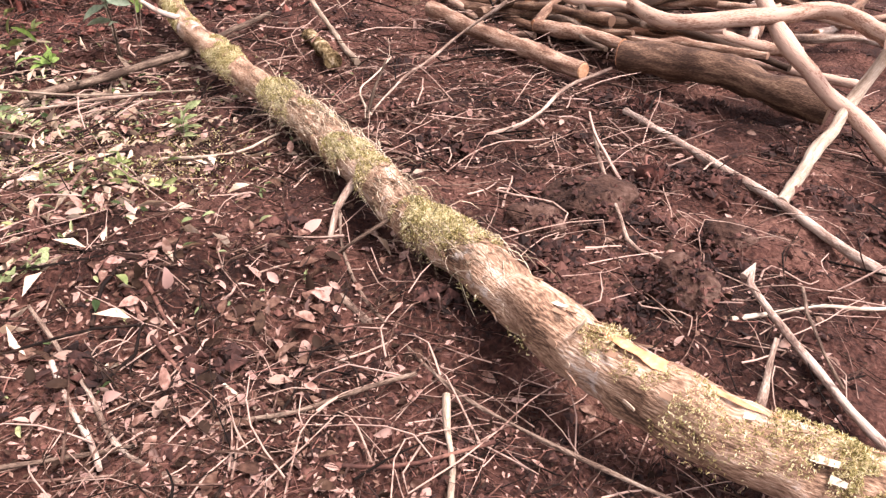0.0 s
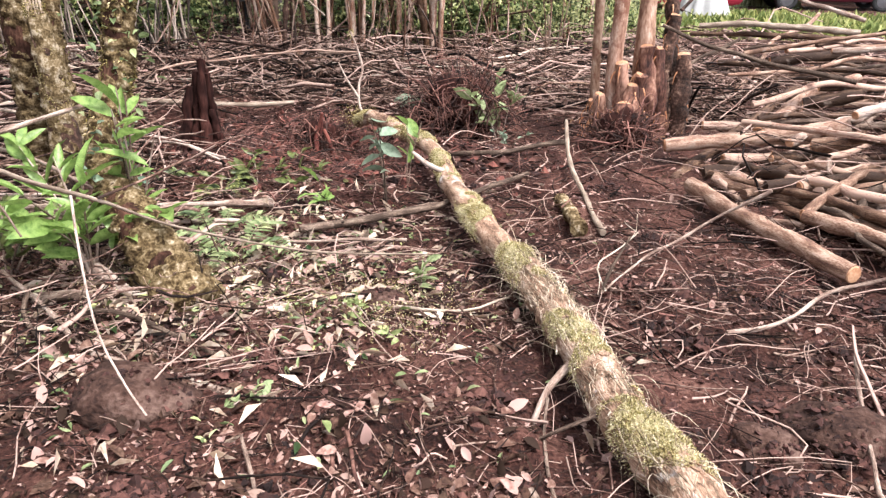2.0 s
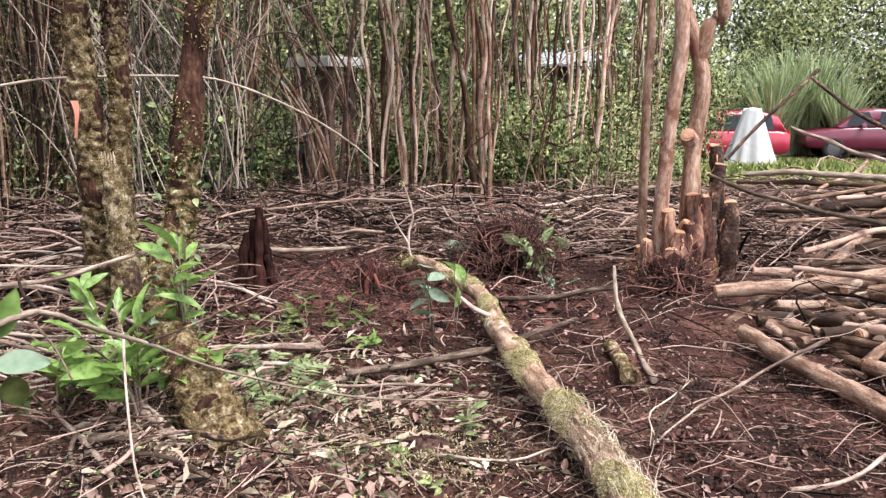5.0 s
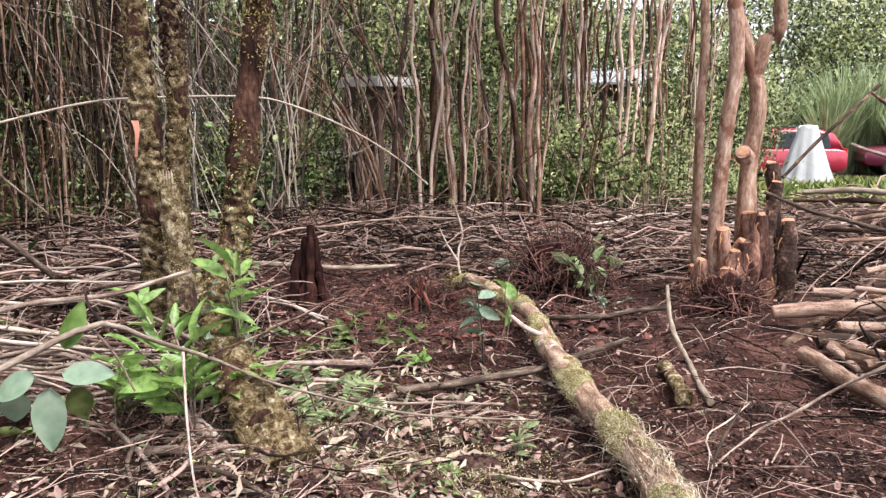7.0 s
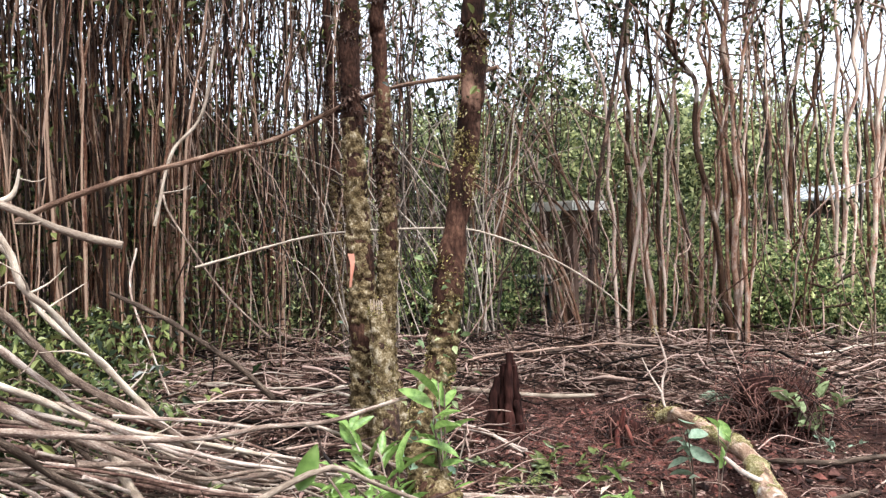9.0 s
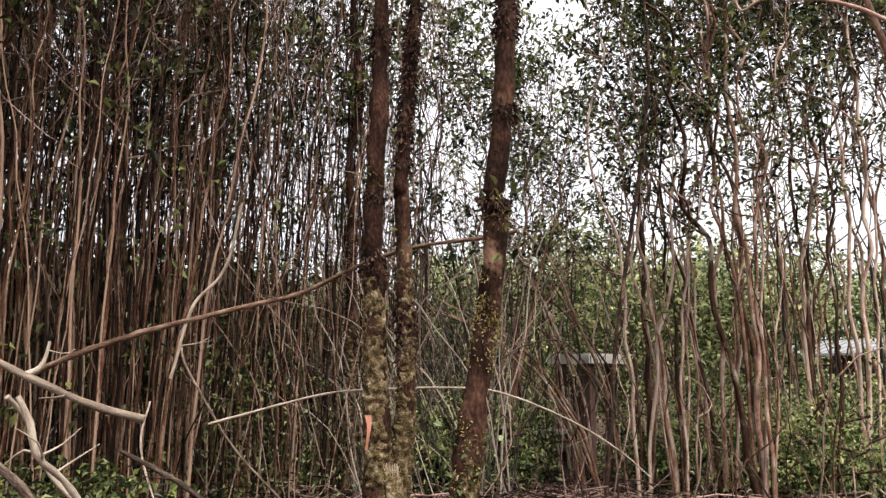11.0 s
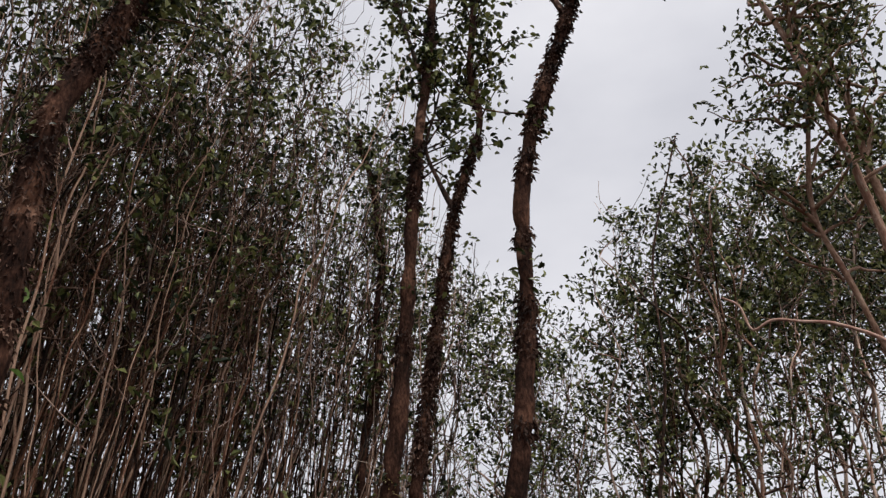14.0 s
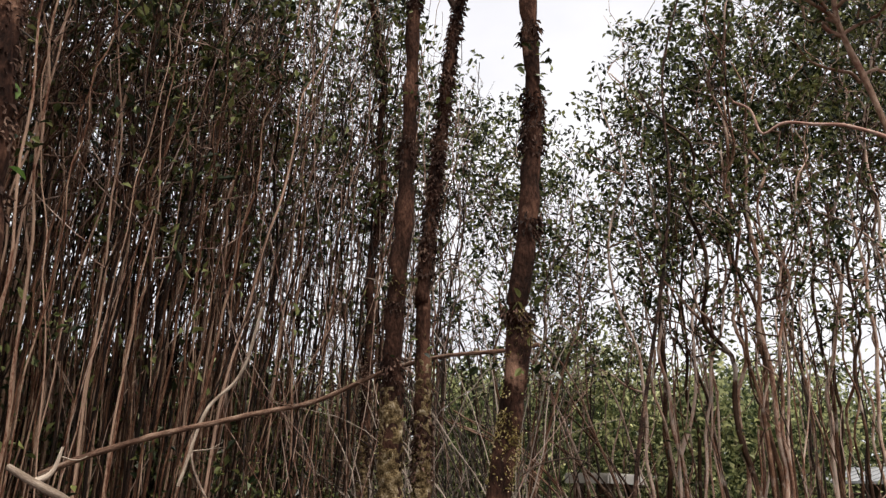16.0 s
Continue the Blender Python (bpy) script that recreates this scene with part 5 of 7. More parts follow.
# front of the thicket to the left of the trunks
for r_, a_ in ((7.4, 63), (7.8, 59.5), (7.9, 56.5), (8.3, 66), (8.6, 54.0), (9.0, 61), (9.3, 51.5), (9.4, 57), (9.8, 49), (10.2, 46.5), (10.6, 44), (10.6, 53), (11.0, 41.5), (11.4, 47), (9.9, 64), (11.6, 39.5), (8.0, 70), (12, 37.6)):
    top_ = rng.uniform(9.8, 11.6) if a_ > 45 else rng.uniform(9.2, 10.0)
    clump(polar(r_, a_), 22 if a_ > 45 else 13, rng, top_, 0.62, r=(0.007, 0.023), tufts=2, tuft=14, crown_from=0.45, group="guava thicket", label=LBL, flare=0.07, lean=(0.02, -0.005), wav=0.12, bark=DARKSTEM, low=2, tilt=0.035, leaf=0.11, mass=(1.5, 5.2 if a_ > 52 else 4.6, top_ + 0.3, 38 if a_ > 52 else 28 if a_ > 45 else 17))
# a darker old tree standing among the thicket's first stems
mossy_tree(THIN_TREE, [], 0.075, 0.045, "thin dark mossy trunk rising at the edge of the guava thicket", 25, flare=0.1, leafy=500)
# deeper rows
for k in range(46):
    r_, a_ = rng.uniform(10, 15.5), rng.uniform(37, 50) if k < 6 else rng.uniform(46, 80)
    clump(polar(r_, a_), 11, rng, rng.uniform(9, 11.5), 0.8, r=(0.011, 0.026), tufts=1.6, tuft=10, flare=0.08, lean=(0.02, 0), sep=False, leaf=0.13, wav=0.13, low=1, crown_from=0.4, tilt=0.04, mass=(1.5, 3.6, 11.0 if a_ > 45 else 10.0, 7))
for k in range(6):
    r_, a_ = rng.uniform(13, 17), rng.uniform(0, 19)
    clump(polar(r_, a_), 3, rng, rng.uniform(7.5, 9.5), 0.5, r=(0.016, 0.04), tufts=9, tuft=11, flare=0.12, sep=False, leaf=0.11, crown_from=0.55, wav=0.16)
# slighter trees with forked tops seen between the old trunks
for r_, a_, top_ in ((12.2, 26.0, 7.6), (12.6, 31.5, 8.6), (11.6, 33.8, 8.3), (12.4, 36.0, 9.2), (13.0, 24.2, 7.0), (12.8, 28.5, 7.9), (13.4, 34.5, 9.0), (14.0, 22.0, 6.4)):
    clump(polar(r_, a_), 6, rng, top_, 0.4, r=(0.012, 0.03), tufts=6, tuft=13, flare=0.13, sep=False, leaf=0.105, crown_from=0.4, wav=0.18, mass=(1.1, top_ - 2.8, top_, 36))
# unseen clumps added left of the view, to shade the thicket's near stems
for k in range(14):
    clump(polar(rng.uniform(6.5, 11), rng.uniform(80, 125)), 9, rng, rng.uniform(9, 11.5), 0.7, r=(0.014, 0.034), tufts=9, tuft=10, flare=0.14, sep=False, leaf=0.12, wav=0.15, low=3, crown_from=0.35)
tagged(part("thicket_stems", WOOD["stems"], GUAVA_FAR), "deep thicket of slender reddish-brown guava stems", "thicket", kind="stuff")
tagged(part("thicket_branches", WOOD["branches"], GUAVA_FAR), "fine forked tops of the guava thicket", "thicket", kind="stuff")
tagged(part("thicket_leaves", WOOD["leaves"], GREEN, smooth=False), "small dark green leaves of the guava thicket", "foliage", kind="stuff")
# thin shoots crossing among the stems
g = Geo()
for k in range(330):
    b = np.array(polar(rng.uniform(7.6, 12.5), rng.uniform(40, 74) if k % 5 else rng.uniform(2, 32)))
    h = rng.uniform(1.5, 6.5) if k % 5 else rng.uniform(1.2, 3.4)
    d = np.r_[rng.normal(size=2) * 0.36 * h, 0]
    d = d * min(1, 1.3 / np.linalg.norm(d))
    z0 = rng.uniform(0, 2.5) if k % 2 and k % 5 else 0
    b = b + (0, 0, z0)
    tube(g, [b, b + d * 0.3 + (0, 0, h * 0.35) + rng.normal(size=3) * 0.08, b + d * 0.7 + (0, 0, h * 0.7) + rng.normal(size=3) * 0.12, b + d + (0, 0, h)], rng.uniform(0.005, 0.012), 0.004, 4, 12, rough=0, wob=0.2, seed=k, cap=False)
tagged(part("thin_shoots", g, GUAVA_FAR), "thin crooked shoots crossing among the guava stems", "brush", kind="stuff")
# arching dry stems between the trunks
g = Geo()
for k in range(210):
    r_, a_ = rng.uniform(9.2, 13), rng.uniform(28, 39)
    b = np.array(polar(r_, a_))
    d = np.array([rng.uniform(-2.3, -0.3) if k % 4 else rng.uniform(0.2, 1.3), rng.uniform(-0.6, 0.6), 0])
    h = rng.uniform(1.8, 5.4)
    tube(g, [b, b + d * 0.35 + (0, 0, h * 0.5), b + d * 1.0 + (0, 0, h * 0.85), b + d * 1.9 + (0, 0, h * 0.95)], rng.uniform(0.006, 0.016), 0.004, 4, 11, rough=0, seed=k, wob=0.16, cap=False)
tagged(part("arched_dry_stems", g, DRYCANE), "tangle of leaning dry grey stems in the thicket", "brush", kind="stuff")
for k in range(14):
    b = np.array(polar(rng.uniform(10, 12.5), rng.uniform(18, 24)))
    h = rng.uniform(2.5, 5.5)
    limb("leaning_stem", [b, b + (-0.3, 0, h * 0.4), b + (-1.2, -0.2, h * 0.8), b + (-2.2, -0.3, h)], 0.022, 0.008, GUAVA, "thin stem leaning out of the guava clump", "stem", "leaning stems", 6, wob=0.1)

limb("dark_sapling", to_ground([(-3.18, 8.03, 0.31), (-3.11, 8.05, 1.05), (-3.02, 8.09, 1.96), (-2.86, 8.14, 2.98), (-2.7, 8.2, 3.92), (-2.53, 8.17, 5.0), (-2.55, 8.17, 6.39), (-2.24, 8.26, 7.7), (-2.11, 8.29, 8.19)]), 0.028, 0.011, MOSSBARK, "thin dark crooked sapling before the guava stems", "tree", sides=8, wob=0.02, twigs=14)

# ---- background woods and yard ----
rng = np.random.default_rng(91)


def far_tree(x, y, h, w, leaf, n, mat_, label, trunk=0.12):
    b = np.array((x, y, gz(x, y)))
    ob = thing("tree", b, label, "tree", "trees beyond the yard")
    g = Geo()
    tube(g, [(0, 0, -0.1), (rng.normal() * 0.2, 0, h * 0.35), (rng.normal() * 0.3, 0, h * 0.75)], trunk, trunk * 0.4, 8, 12, rough=0.15)
    for k in range(9):
        s = np.array((0, 0, h * rng.uniform(0.25, 0.7)))
        d = unit(1, rng)[0] * (w * 0.6, w * 0.6, 0.3 * h) + (0, 0, 0.15 * h)
        tube(g, [s, s + d * 0.5, s + d], trunk * 0.35, 0.02, 5, 6, rough=0.1, cap=False)
    part("trunk", g, MOSSBARK, ob)
    q = Geo()
    n, m = int(n * 2.3), 90
    ctr = unit(m, rng) * rng.uniform(0.35, 1, (m, 1)) * (w * 0.5, w * 0.5, h * 0.42) + (0, 0, h * 0.58)
    k = rng.integers(0, m, n)
    at = ctr[k] + rng.normal(size=(n, 3)) * (w * 0.11, w * 0.11, h * 0.06)
    at[:, 2] = np.maximum(at[:, 2], 0.1)
    leaves(q, at, unit(n, rng), leaf * 1.15, rng, 0.5, droop=0.3)
    tagged(part("crown", q, mat_, ob, smooth=False), kind="stuff")
    return ob


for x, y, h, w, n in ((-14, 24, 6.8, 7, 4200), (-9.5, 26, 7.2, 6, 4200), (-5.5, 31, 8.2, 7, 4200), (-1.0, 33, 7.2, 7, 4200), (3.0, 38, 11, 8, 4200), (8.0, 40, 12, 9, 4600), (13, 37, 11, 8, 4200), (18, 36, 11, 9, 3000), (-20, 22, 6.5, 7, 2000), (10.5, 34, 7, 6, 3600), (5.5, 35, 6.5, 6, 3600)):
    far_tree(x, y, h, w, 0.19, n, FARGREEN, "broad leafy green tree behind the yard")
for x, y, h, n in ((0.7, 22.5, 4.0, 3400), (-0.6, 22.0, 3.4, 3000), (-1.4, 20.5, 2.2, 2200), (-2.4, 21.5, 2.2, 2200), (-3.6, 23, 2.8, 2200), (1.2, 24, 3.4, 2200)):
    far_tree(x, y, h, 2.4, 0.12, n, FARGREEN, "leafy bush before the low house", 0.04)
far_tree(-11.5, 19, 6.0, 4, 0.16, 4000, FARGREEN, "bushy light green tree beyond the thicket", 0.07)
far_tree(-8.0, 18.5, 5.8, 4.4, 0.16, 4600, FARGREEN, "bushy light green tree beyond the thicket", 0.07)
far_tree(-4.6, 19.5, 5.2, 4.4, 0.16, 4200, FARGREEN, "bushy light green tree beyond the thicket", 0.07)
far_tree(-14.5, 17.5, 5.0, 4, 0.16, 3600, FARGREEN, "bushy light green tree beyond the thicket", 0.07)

for k in range(16):
    x, y, z = polar(rng.uniform(15, 19), 44 + 3.2 * k)
    far_tree(x, y, rng.uniform(3.6, 4.8), 4.5, 0.17, 1800, GREEN, "dark leafy tree behind the thicket", 0.08)

for k in range(46):
    x, y, z = polar(rng.uniform(10.2, 11.6) if k < 16 or k > 29 else rng.uniform(12, 14.5), rng.uniform(26, 34) if k < 16 else rng.uniform(-1, 11) if k < 30 else rng.uniform(3, 18))
    far_tree(x, y, rng.uniform(0.7, 1.7), rng.uniform(0.9, 1.6), 0.066, 330, EDGELEAF, "light green leafy bush at the clearing's edge", 0.015)
# undergrowth along the edge of the clearing
q = Geo()
tops = []
for k in range(330):
    r_, a_ = rng.uniform(10.6, 17), rng.uniform(-2, 46)
    if a_ > 36:
        r_ = rng.uniform(10.5, 14)
    x, y, z = polar(r_, a_)
    if 18.5 < a_ < 26.5 and r_ < 13.6:
        continue
    hh = rng.uniform(0.4, 1.4) if k % 2 or 2 < a_ < 11 else rng.uniform(1.2, 2.6)
    n = 130
    at = np.array((x, y, z)) + rng.normal(size=(n, 3)) * (0.36, 0.36, 0) + np.stack([np.zeros(n), np.zeros(n), rng.uniform(0.05, hh, n)], 1)
    tops.append(at)
at = np.concatenate(tops)
leaves(q, at, unit(len(at), rng) + (0, 0, 0.2), 0.078, rng, 0.4, droop=0.2)
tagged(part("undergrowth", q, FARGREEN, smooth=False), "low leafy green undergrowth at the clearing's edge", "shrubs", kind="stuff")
q = Geo()
tops = []
for k in range(260):
    x, y, z = polar(rng.uniform(4.5, 9) if k < 90 else rng.uniform(8.5, 13), rng.uniform(52, 70) if k < 90 else rng.uniform(44, 78))
    at = np.array((x, y, z)) + rng.normal(size=(60, 3)) * (0.25, 0.25, 0) + np.stack([np.zeros(60), np.zeros(60), rng.uniform(0.02, 0.9, 60) * (1 if k < 90 else 2.2)], 1)
    tops.append(at)
at = np.concatenate(tops)
leaves(q, at, unit(len(at), rng) + (0, 0, 0.2), 0.08, rng, 0.45)
tagged(part("thicket_undergrowth", q, GREEN, smooth=False), "dark green leafy undergrowth below the thicket", "shrubs", kind="stuff")


def blade_clump(x, y, n, h, mat_, label, width=0.05, name="tall_grass"):
    b = np.array((x, y, gz(x, y)))
    q = Geo()
    for k in range(n):
        a = rng.uniform(0, 2 * np.pi)
        o = np.array((math.cos(a), math.sin(a), 0))
        f = o * rng.uniform(0, 0.12 * h)
        hh = h * rng.uniform(0.6, 1.1)
        s = np.array((-o[1], o[0], 0)) * width
        bend = rng.uniform(0.15, 0.55)
        pts = [f + o * bend * hh * t**2 + (0, 0, hh * (t - 0.28 * bend * t**3)) for t in (0, 0.3, 0.6, 0.85, 1)]
        v = []
        for p, w in zip(pts, (0.6, 1, 0.9, 0.5, 0.05)):
            v += [p - s * w, p + s * w]
        q.add(v, [(2 * i, 2 * i + 1, 2 * i + 3, 2 * i + 2) for i in range(4)])
    ob = tagged(part(name, q, mat_), label, "plant", "plants by the yard")
    ob.location = b
    return ob


for x, y, h in ((1.6, 31, 4.6), (2.8, 31.5, 4.2), (3.8, 32, 4.4), (4.8, 31, 5.0), (5.8, 31.5, 5.4), (2.2, 30, 3.6), (4.2, 30, 3.8), (6.6, 30.5, 3.6)):
    blade_clump(x, y, 260, h * 0.8, PALECANE, "tall arching light-green ginger-like blades", 0.03, "tall_cane_plant")
for x, y, h in ((9.4, 35.5, 3.9), (10.8, 36, 4.2), (8.4, 36.2, 3.9)):
    b = blade_clump(x, y, 130, h, YELLOW, "bright yellow-green palm fronds", 0.05, "yellow_palm")
for x, y in ((-1.5, 17), (-2.6, 15.5), (-6.2, 13.6), (-6.8, 13.2)):
    blade_clump(x, y, 30, 1.6, FERN, "light green tree fern fronds among stems", 0.1, "fern_clump")
q = Geo()
n = 14000
x, y = rng.uniform(-1, 9, n), rng.uniform(13.5, 25, n)
at = np.stack([x, y, ground_z(x, y)], 1)
leaves(q, at, rng.normal(size=(n, 3)) * 0.35 * (1.6, 1.6, 1) + (0, 0, 0.8), 0.3, rng, 0.045)
tagged(part("yard_grass", q, GRASS, smooth=False), "green and yellowish grass round the parked cars", "grass", kind="stuff")


# ---- parked cars ----
def loft(sections):
    """Closed skin over equal-sized loops."""
    s = np.array(sections, float)
    n, k = s.shape[:2]
    i, j = np.meshgrid(np.arange(n - 1), np.arange(k), indexing="ij")
    i, j = i.ravel(), j.ravel()
    f = np.stack([i * k + j, i * k + (j + 1) % k, (i + 1) * k + (j + 1) % k, (i + 1) * k + j], 1)
    g = Geo().add(s.reshape(-1, 3), f)
    for e, o in ((0, 1), (n - 1, -1)):
        c = s[e].mean(0)
        m = np.arange(k)
        tri = np.stack([m, (m + 1) % k, np.full(k, k)], 1)
        g.add(np.concatenate([s[e], [c]]), tri[:, ::-1] if o > 0 else tri)
    return g


def car(name, place, turn, paint, label, profile, cabin, glass, wheels, wide=0.86, lamps=()):
    """profile: rows of x, bottom, top of the lower body; cabin: rows of x, foot, top; glass: side windows as x0, x1, z0, z1, slant."""
    ob = thing(name, place, label, "car", "parked cars")
    ob.rotation_euler = (0, 0, radians(turn))
    sec = []
    for x, b, t in profile:
        r = min(0.075, (t - b) * 0.3)
        sec.append([(x, y * wide, z) for y, z in ((-1, b + r), (-0.93, b), (0.93, b), (1, b + r), (1.0, t - r), (0.94, t - 0.25 * r), (0.8, t), (-0.8, t), (-0.94, t - 0.25 * r), (-1.0, t - r))])
    part("body", loft(sec), paint, ob)
    sec = []
    for x, b, t in cabin:
        h = t - b
        r = min(0.07, h * 0.4)
        yt = 0.94 - 0.22 * h
        sec.append([(x, y * wide, z) for y, z in ((-0.95, b), (0.95, b), (yt + 0.02, t - r), (yt - 0.06, t), (-yt + 0.06, t), (-yt - 0.02, t - r))])
    part("cabin", loft(sec), paint, ob)
    for x0, x1, z0, z1, sl in glass:
        for sd in (-1, 1):
            foot = cabin[0][1]
            ya, yb = (0.955 - 0.22 * (z0 - foot)) * wide, (0.955 - 0.22 * (z1 - foot)) * wide
            v = [(x0, sd * ya, z0), (x1, sd * ya, z0), (x1 - sl, sd * yb, z1), (x0 + sl, sd * yb, z1)]
            v += [(p[0], p[1] + sd * 0.008, p[2]) for p in v]
            part("window", Geo().add(v, [(0, 1, 2, 3), (7, 6, 5, 4), (0, 4, 5, 1), (1, 5, 6, 2), (2, 6, 7, 3), (3, 7, 4, 0)]), GLASS, ob, "dark tinted glass", smooth=False)
    for x, r in wheels:
        for sd in (-1, 1):
            w = part("wheel", ring_wheel(r), TYRE, ob)
            w.location = (x, sd * (wide - 0.09), r)
            d = Geo()
            a = np.arange(20) * 2 * np.pi / 20
            v = [(math.cos(b) * r * 0.6, sd * 0.105, math.sin(b) * r * 0.6) for b in a] + [(0, sd * 0.12, 0)]
            part("rim", d.add(v, [(i, (i + 1) % 20, 20) for i in range(20)]), RIM, w)
    for x, z, y in lamps:
        for sd in (-1, 1):
            g = Geo()
            tube(g, [(x, sd * y, z - 0.13), (x, sd * y, z + 0.13)], 0.06, 0.06, 8, 2, rough=0)
            part("tail_lamp", g, LAMP, ob, "red lamp")
    for x in (cabin[1][0] + 0.1,):
        for sd in (-1, 1):
            g = Geo()
            tube(g, [(x, sd * wide, cabin[0][1] + 0.06), (x, sd * (wide + 0.16), cabin[0][1] + 0.1)], 0.07, 0.08, 8, 2, rough=0)
            part("mirror", g, paint, ob)
    return ob


def ring_wheel(r):
    g = Geo()
    a = np.arange(24) * 2 * np.pi / 24
    prof = [(r * 0.6, -0.1), (r * 0.93, -0.1), (r, -0.07), (r, 0.07), (r * 0.93, 0.1), (r * 0.6, 0.1)]
    v = np.array([[(math.cos(b) * q, y, math.sin(b) * q) for q, y in prof] for b in a])
    k = len(prof)
    f = [(i * k + j, i * k + (j + 1) % k, ((i + 1) % 24) * k + (j + 1) % k, ((i + 1) % 24) * k + j) for i in range(24) for j in range(k)]
    return g.add(v.reshape(-1, 3), f)


cx, cy = 2.25, 28.6
suv = car("red_suv", (cx, cy, gz(cx, cy) + 0.0), 6, REDPAINT, "bright red estate car parked on the grass, partly behind a sheet",
    [(-2.2, 0.45, 0.72), (-2.1, 0.3, 0.86), (-1.2, 0.26, 0.98), (-0.8, 0.26, 1.02), (1.9, 0.26, 1.04), (2.15, 0.3, 1.0), (2.25, 0.4, 0.9)],
    [(-1.15, 0.98, 1.0), (-0.55, 0.98, 1.56), (0.2, 0.98, 1.66), (1.4, 0.98, 1.64), (1.85, 0.98, 1.5), (2.12, 0.98, 1.06)],
    [(-0.75, -0.02, 1.06, 1.5, 0.1), (0.06, 0.85, 1.06, 1.55, 0.05), (0.95, 1.75, 1.06, 1.5, 0.1)], [(-1.45, 0.34), (1.35, 0.34)], lamps=((2.2, 0.9, 0.76),))
for sd in (-1, 1):
    g = Geo()
    tube(g, [(-0.2, sd * 0.6, 1.72), (1.3, sd * 0.6, 1.72)], 0.018, 0.018, 6, 4, rough=0)
    part("roof_rail", g, PLASTIC, suv)
px_, py_ = 7.75, 30.4
truck = car("maroon_pickup", (px_, py_, gz(px_, py_)), 4, MAROON, "dark maroon pickup truck parked on the grass", 
    [(-2.5, 0.5, 0.75), (-2.4, 0.36, 0.92), (-1.3, 0.32, 1.06), (-0.9, 0.32, 1.08), (0.9, 0.32, 1.1), (1.0, 0.32, 1.12), (2.45, 0.34, 1.12), (2.5, 0.45, 1.05)],
    [(-1.5, 1.06, 1.08), (-0.85, 1.06, 1.62), (-0.3, 1.06, 1.69), (0.75, 1.06, 1.67), (1.0, 1.06, 1.3), (1.02, 1.06, 1.1)],
    [(-1.25, -0.35, 1.11, 1.58, 0.2), (-0.25, 0.78, 1.11, 1.6, 0.08)], [(-1.6, 0.36), (1.5, 0.36)], lamps=((2.46, 0.9, 0.78),))

# ---- white sheet draped over a frame ----
g = Geo()
v = []
for i in range(13):
    t = i / 12
    for j in range(48):
        a = j * 2 * math.pi / 48
        rr = (0.2 + 0.42 * t) * (1 + 0.14 * t * math.sin(a * 9 + 0.7 * math.sin(3 * a)) + 0.04 * math.sin(a * 4))
        v.append((rr * math.cos(a), rr * 0.8 * math.sin(a), 1.45 * (1 - t) + 0.03 * math.sin(5 * a)))
f = [(i * 48 + j, (i + 1) * 48 + j, (i + 1) * 48 + (j + 1) % 48, i * 48 + (j + 1) % 48) for i in range(12) for j in range(48)]
g.add(v, f)
g.add(v[:48] + [(0, 0, 1.5)], [(j, (j + 1) % 48, 48) for j in range(48)])
sh = tagged(part("white_sheet", g, CLOTH), "white cloth sheet draped in folds over a frame on the grass", "sheet")
sh.location = (2.4, 19.9, gz(2.35, 19.9))


# ---- roofed timber shelter and house beyond the stems ----
def box(x0, x1, y0, y1, z0, z1):
    v = [(x0, y0, z0), (x1, y0, z0), (x1, y1, z0), (x0, y1, z0), (x0, y0, z1), (x1, y0, z1), (x1, y1, z1), (x0, y1, z1)]
    return Geo().add(v, [(0, 3, 2, 1), (4, 5, 6, 7), (0, 1, 5, 4), (1, 2, 6, 5), (2, 3, 7, 6), (3, 0, 4, 7)])


kx, ky = -5.25, 12.55
kz = gz(kx, ky)
sheltr = thing("roofed_shelter", (kx, ky, kz), "small weathered timber shelter with a pale flat roof", "shelter")
sheltr.rotation_euler = (0, 0, radians(-16))
rz = 1.96 - kz
for x, y in ((-0.28, -0.26), (0.3, -0.26), (-0.28, 0.3), (0.3, 0.3)):
    part("post", box(x - 0.06, x + 0.06, y - 0.06, y + 0.06, -0.1, rz - 0.12), POST, sheltr, smooth=False)
part("roof", box(-0.42, 0.46, -0.42, 0.46, rz - 0.05, rz + 0.03), WHITEROOF, sheltr, "pale flat roof sheet", smooth=False)
part("fascia_board", box(-0.42, 0.46, -0.45, -0.422, rz - 0.13, rz + 0.0), WHITEROOF, sheltr, "pale front board", smooth=False)
part("side_board", box(0.463, 0.49, -0.42, 0.46, rz - 0.13, rz + 0.0), WHITEROOF, sheltr, smooth=False)
bx = thing("storage_bin", (-5.75, 12.1, gz(-5.75, 12.1)), "dark plastic bin on legs beside the timber shelter", "bin")
part("bin_body", box(-0.45, 0.3, -0.2, 0.2, 0.45, 0.72), PLASTIC, bx, smooth=False)
part("lid", box(-0.48, 0.33, -0.23, 0.23, 0.723, 0.78), ROOFING, bx, "grey lid", smooth=False)
for x in (-0.4, 0.25):
    for y in (-0.15, 0.15):
        part("leg", box(x - 0.025, x + 0.025, y - 0.025, y + 0.025, -0.05, 0.45), PLASTIC, bx, smooth=False)

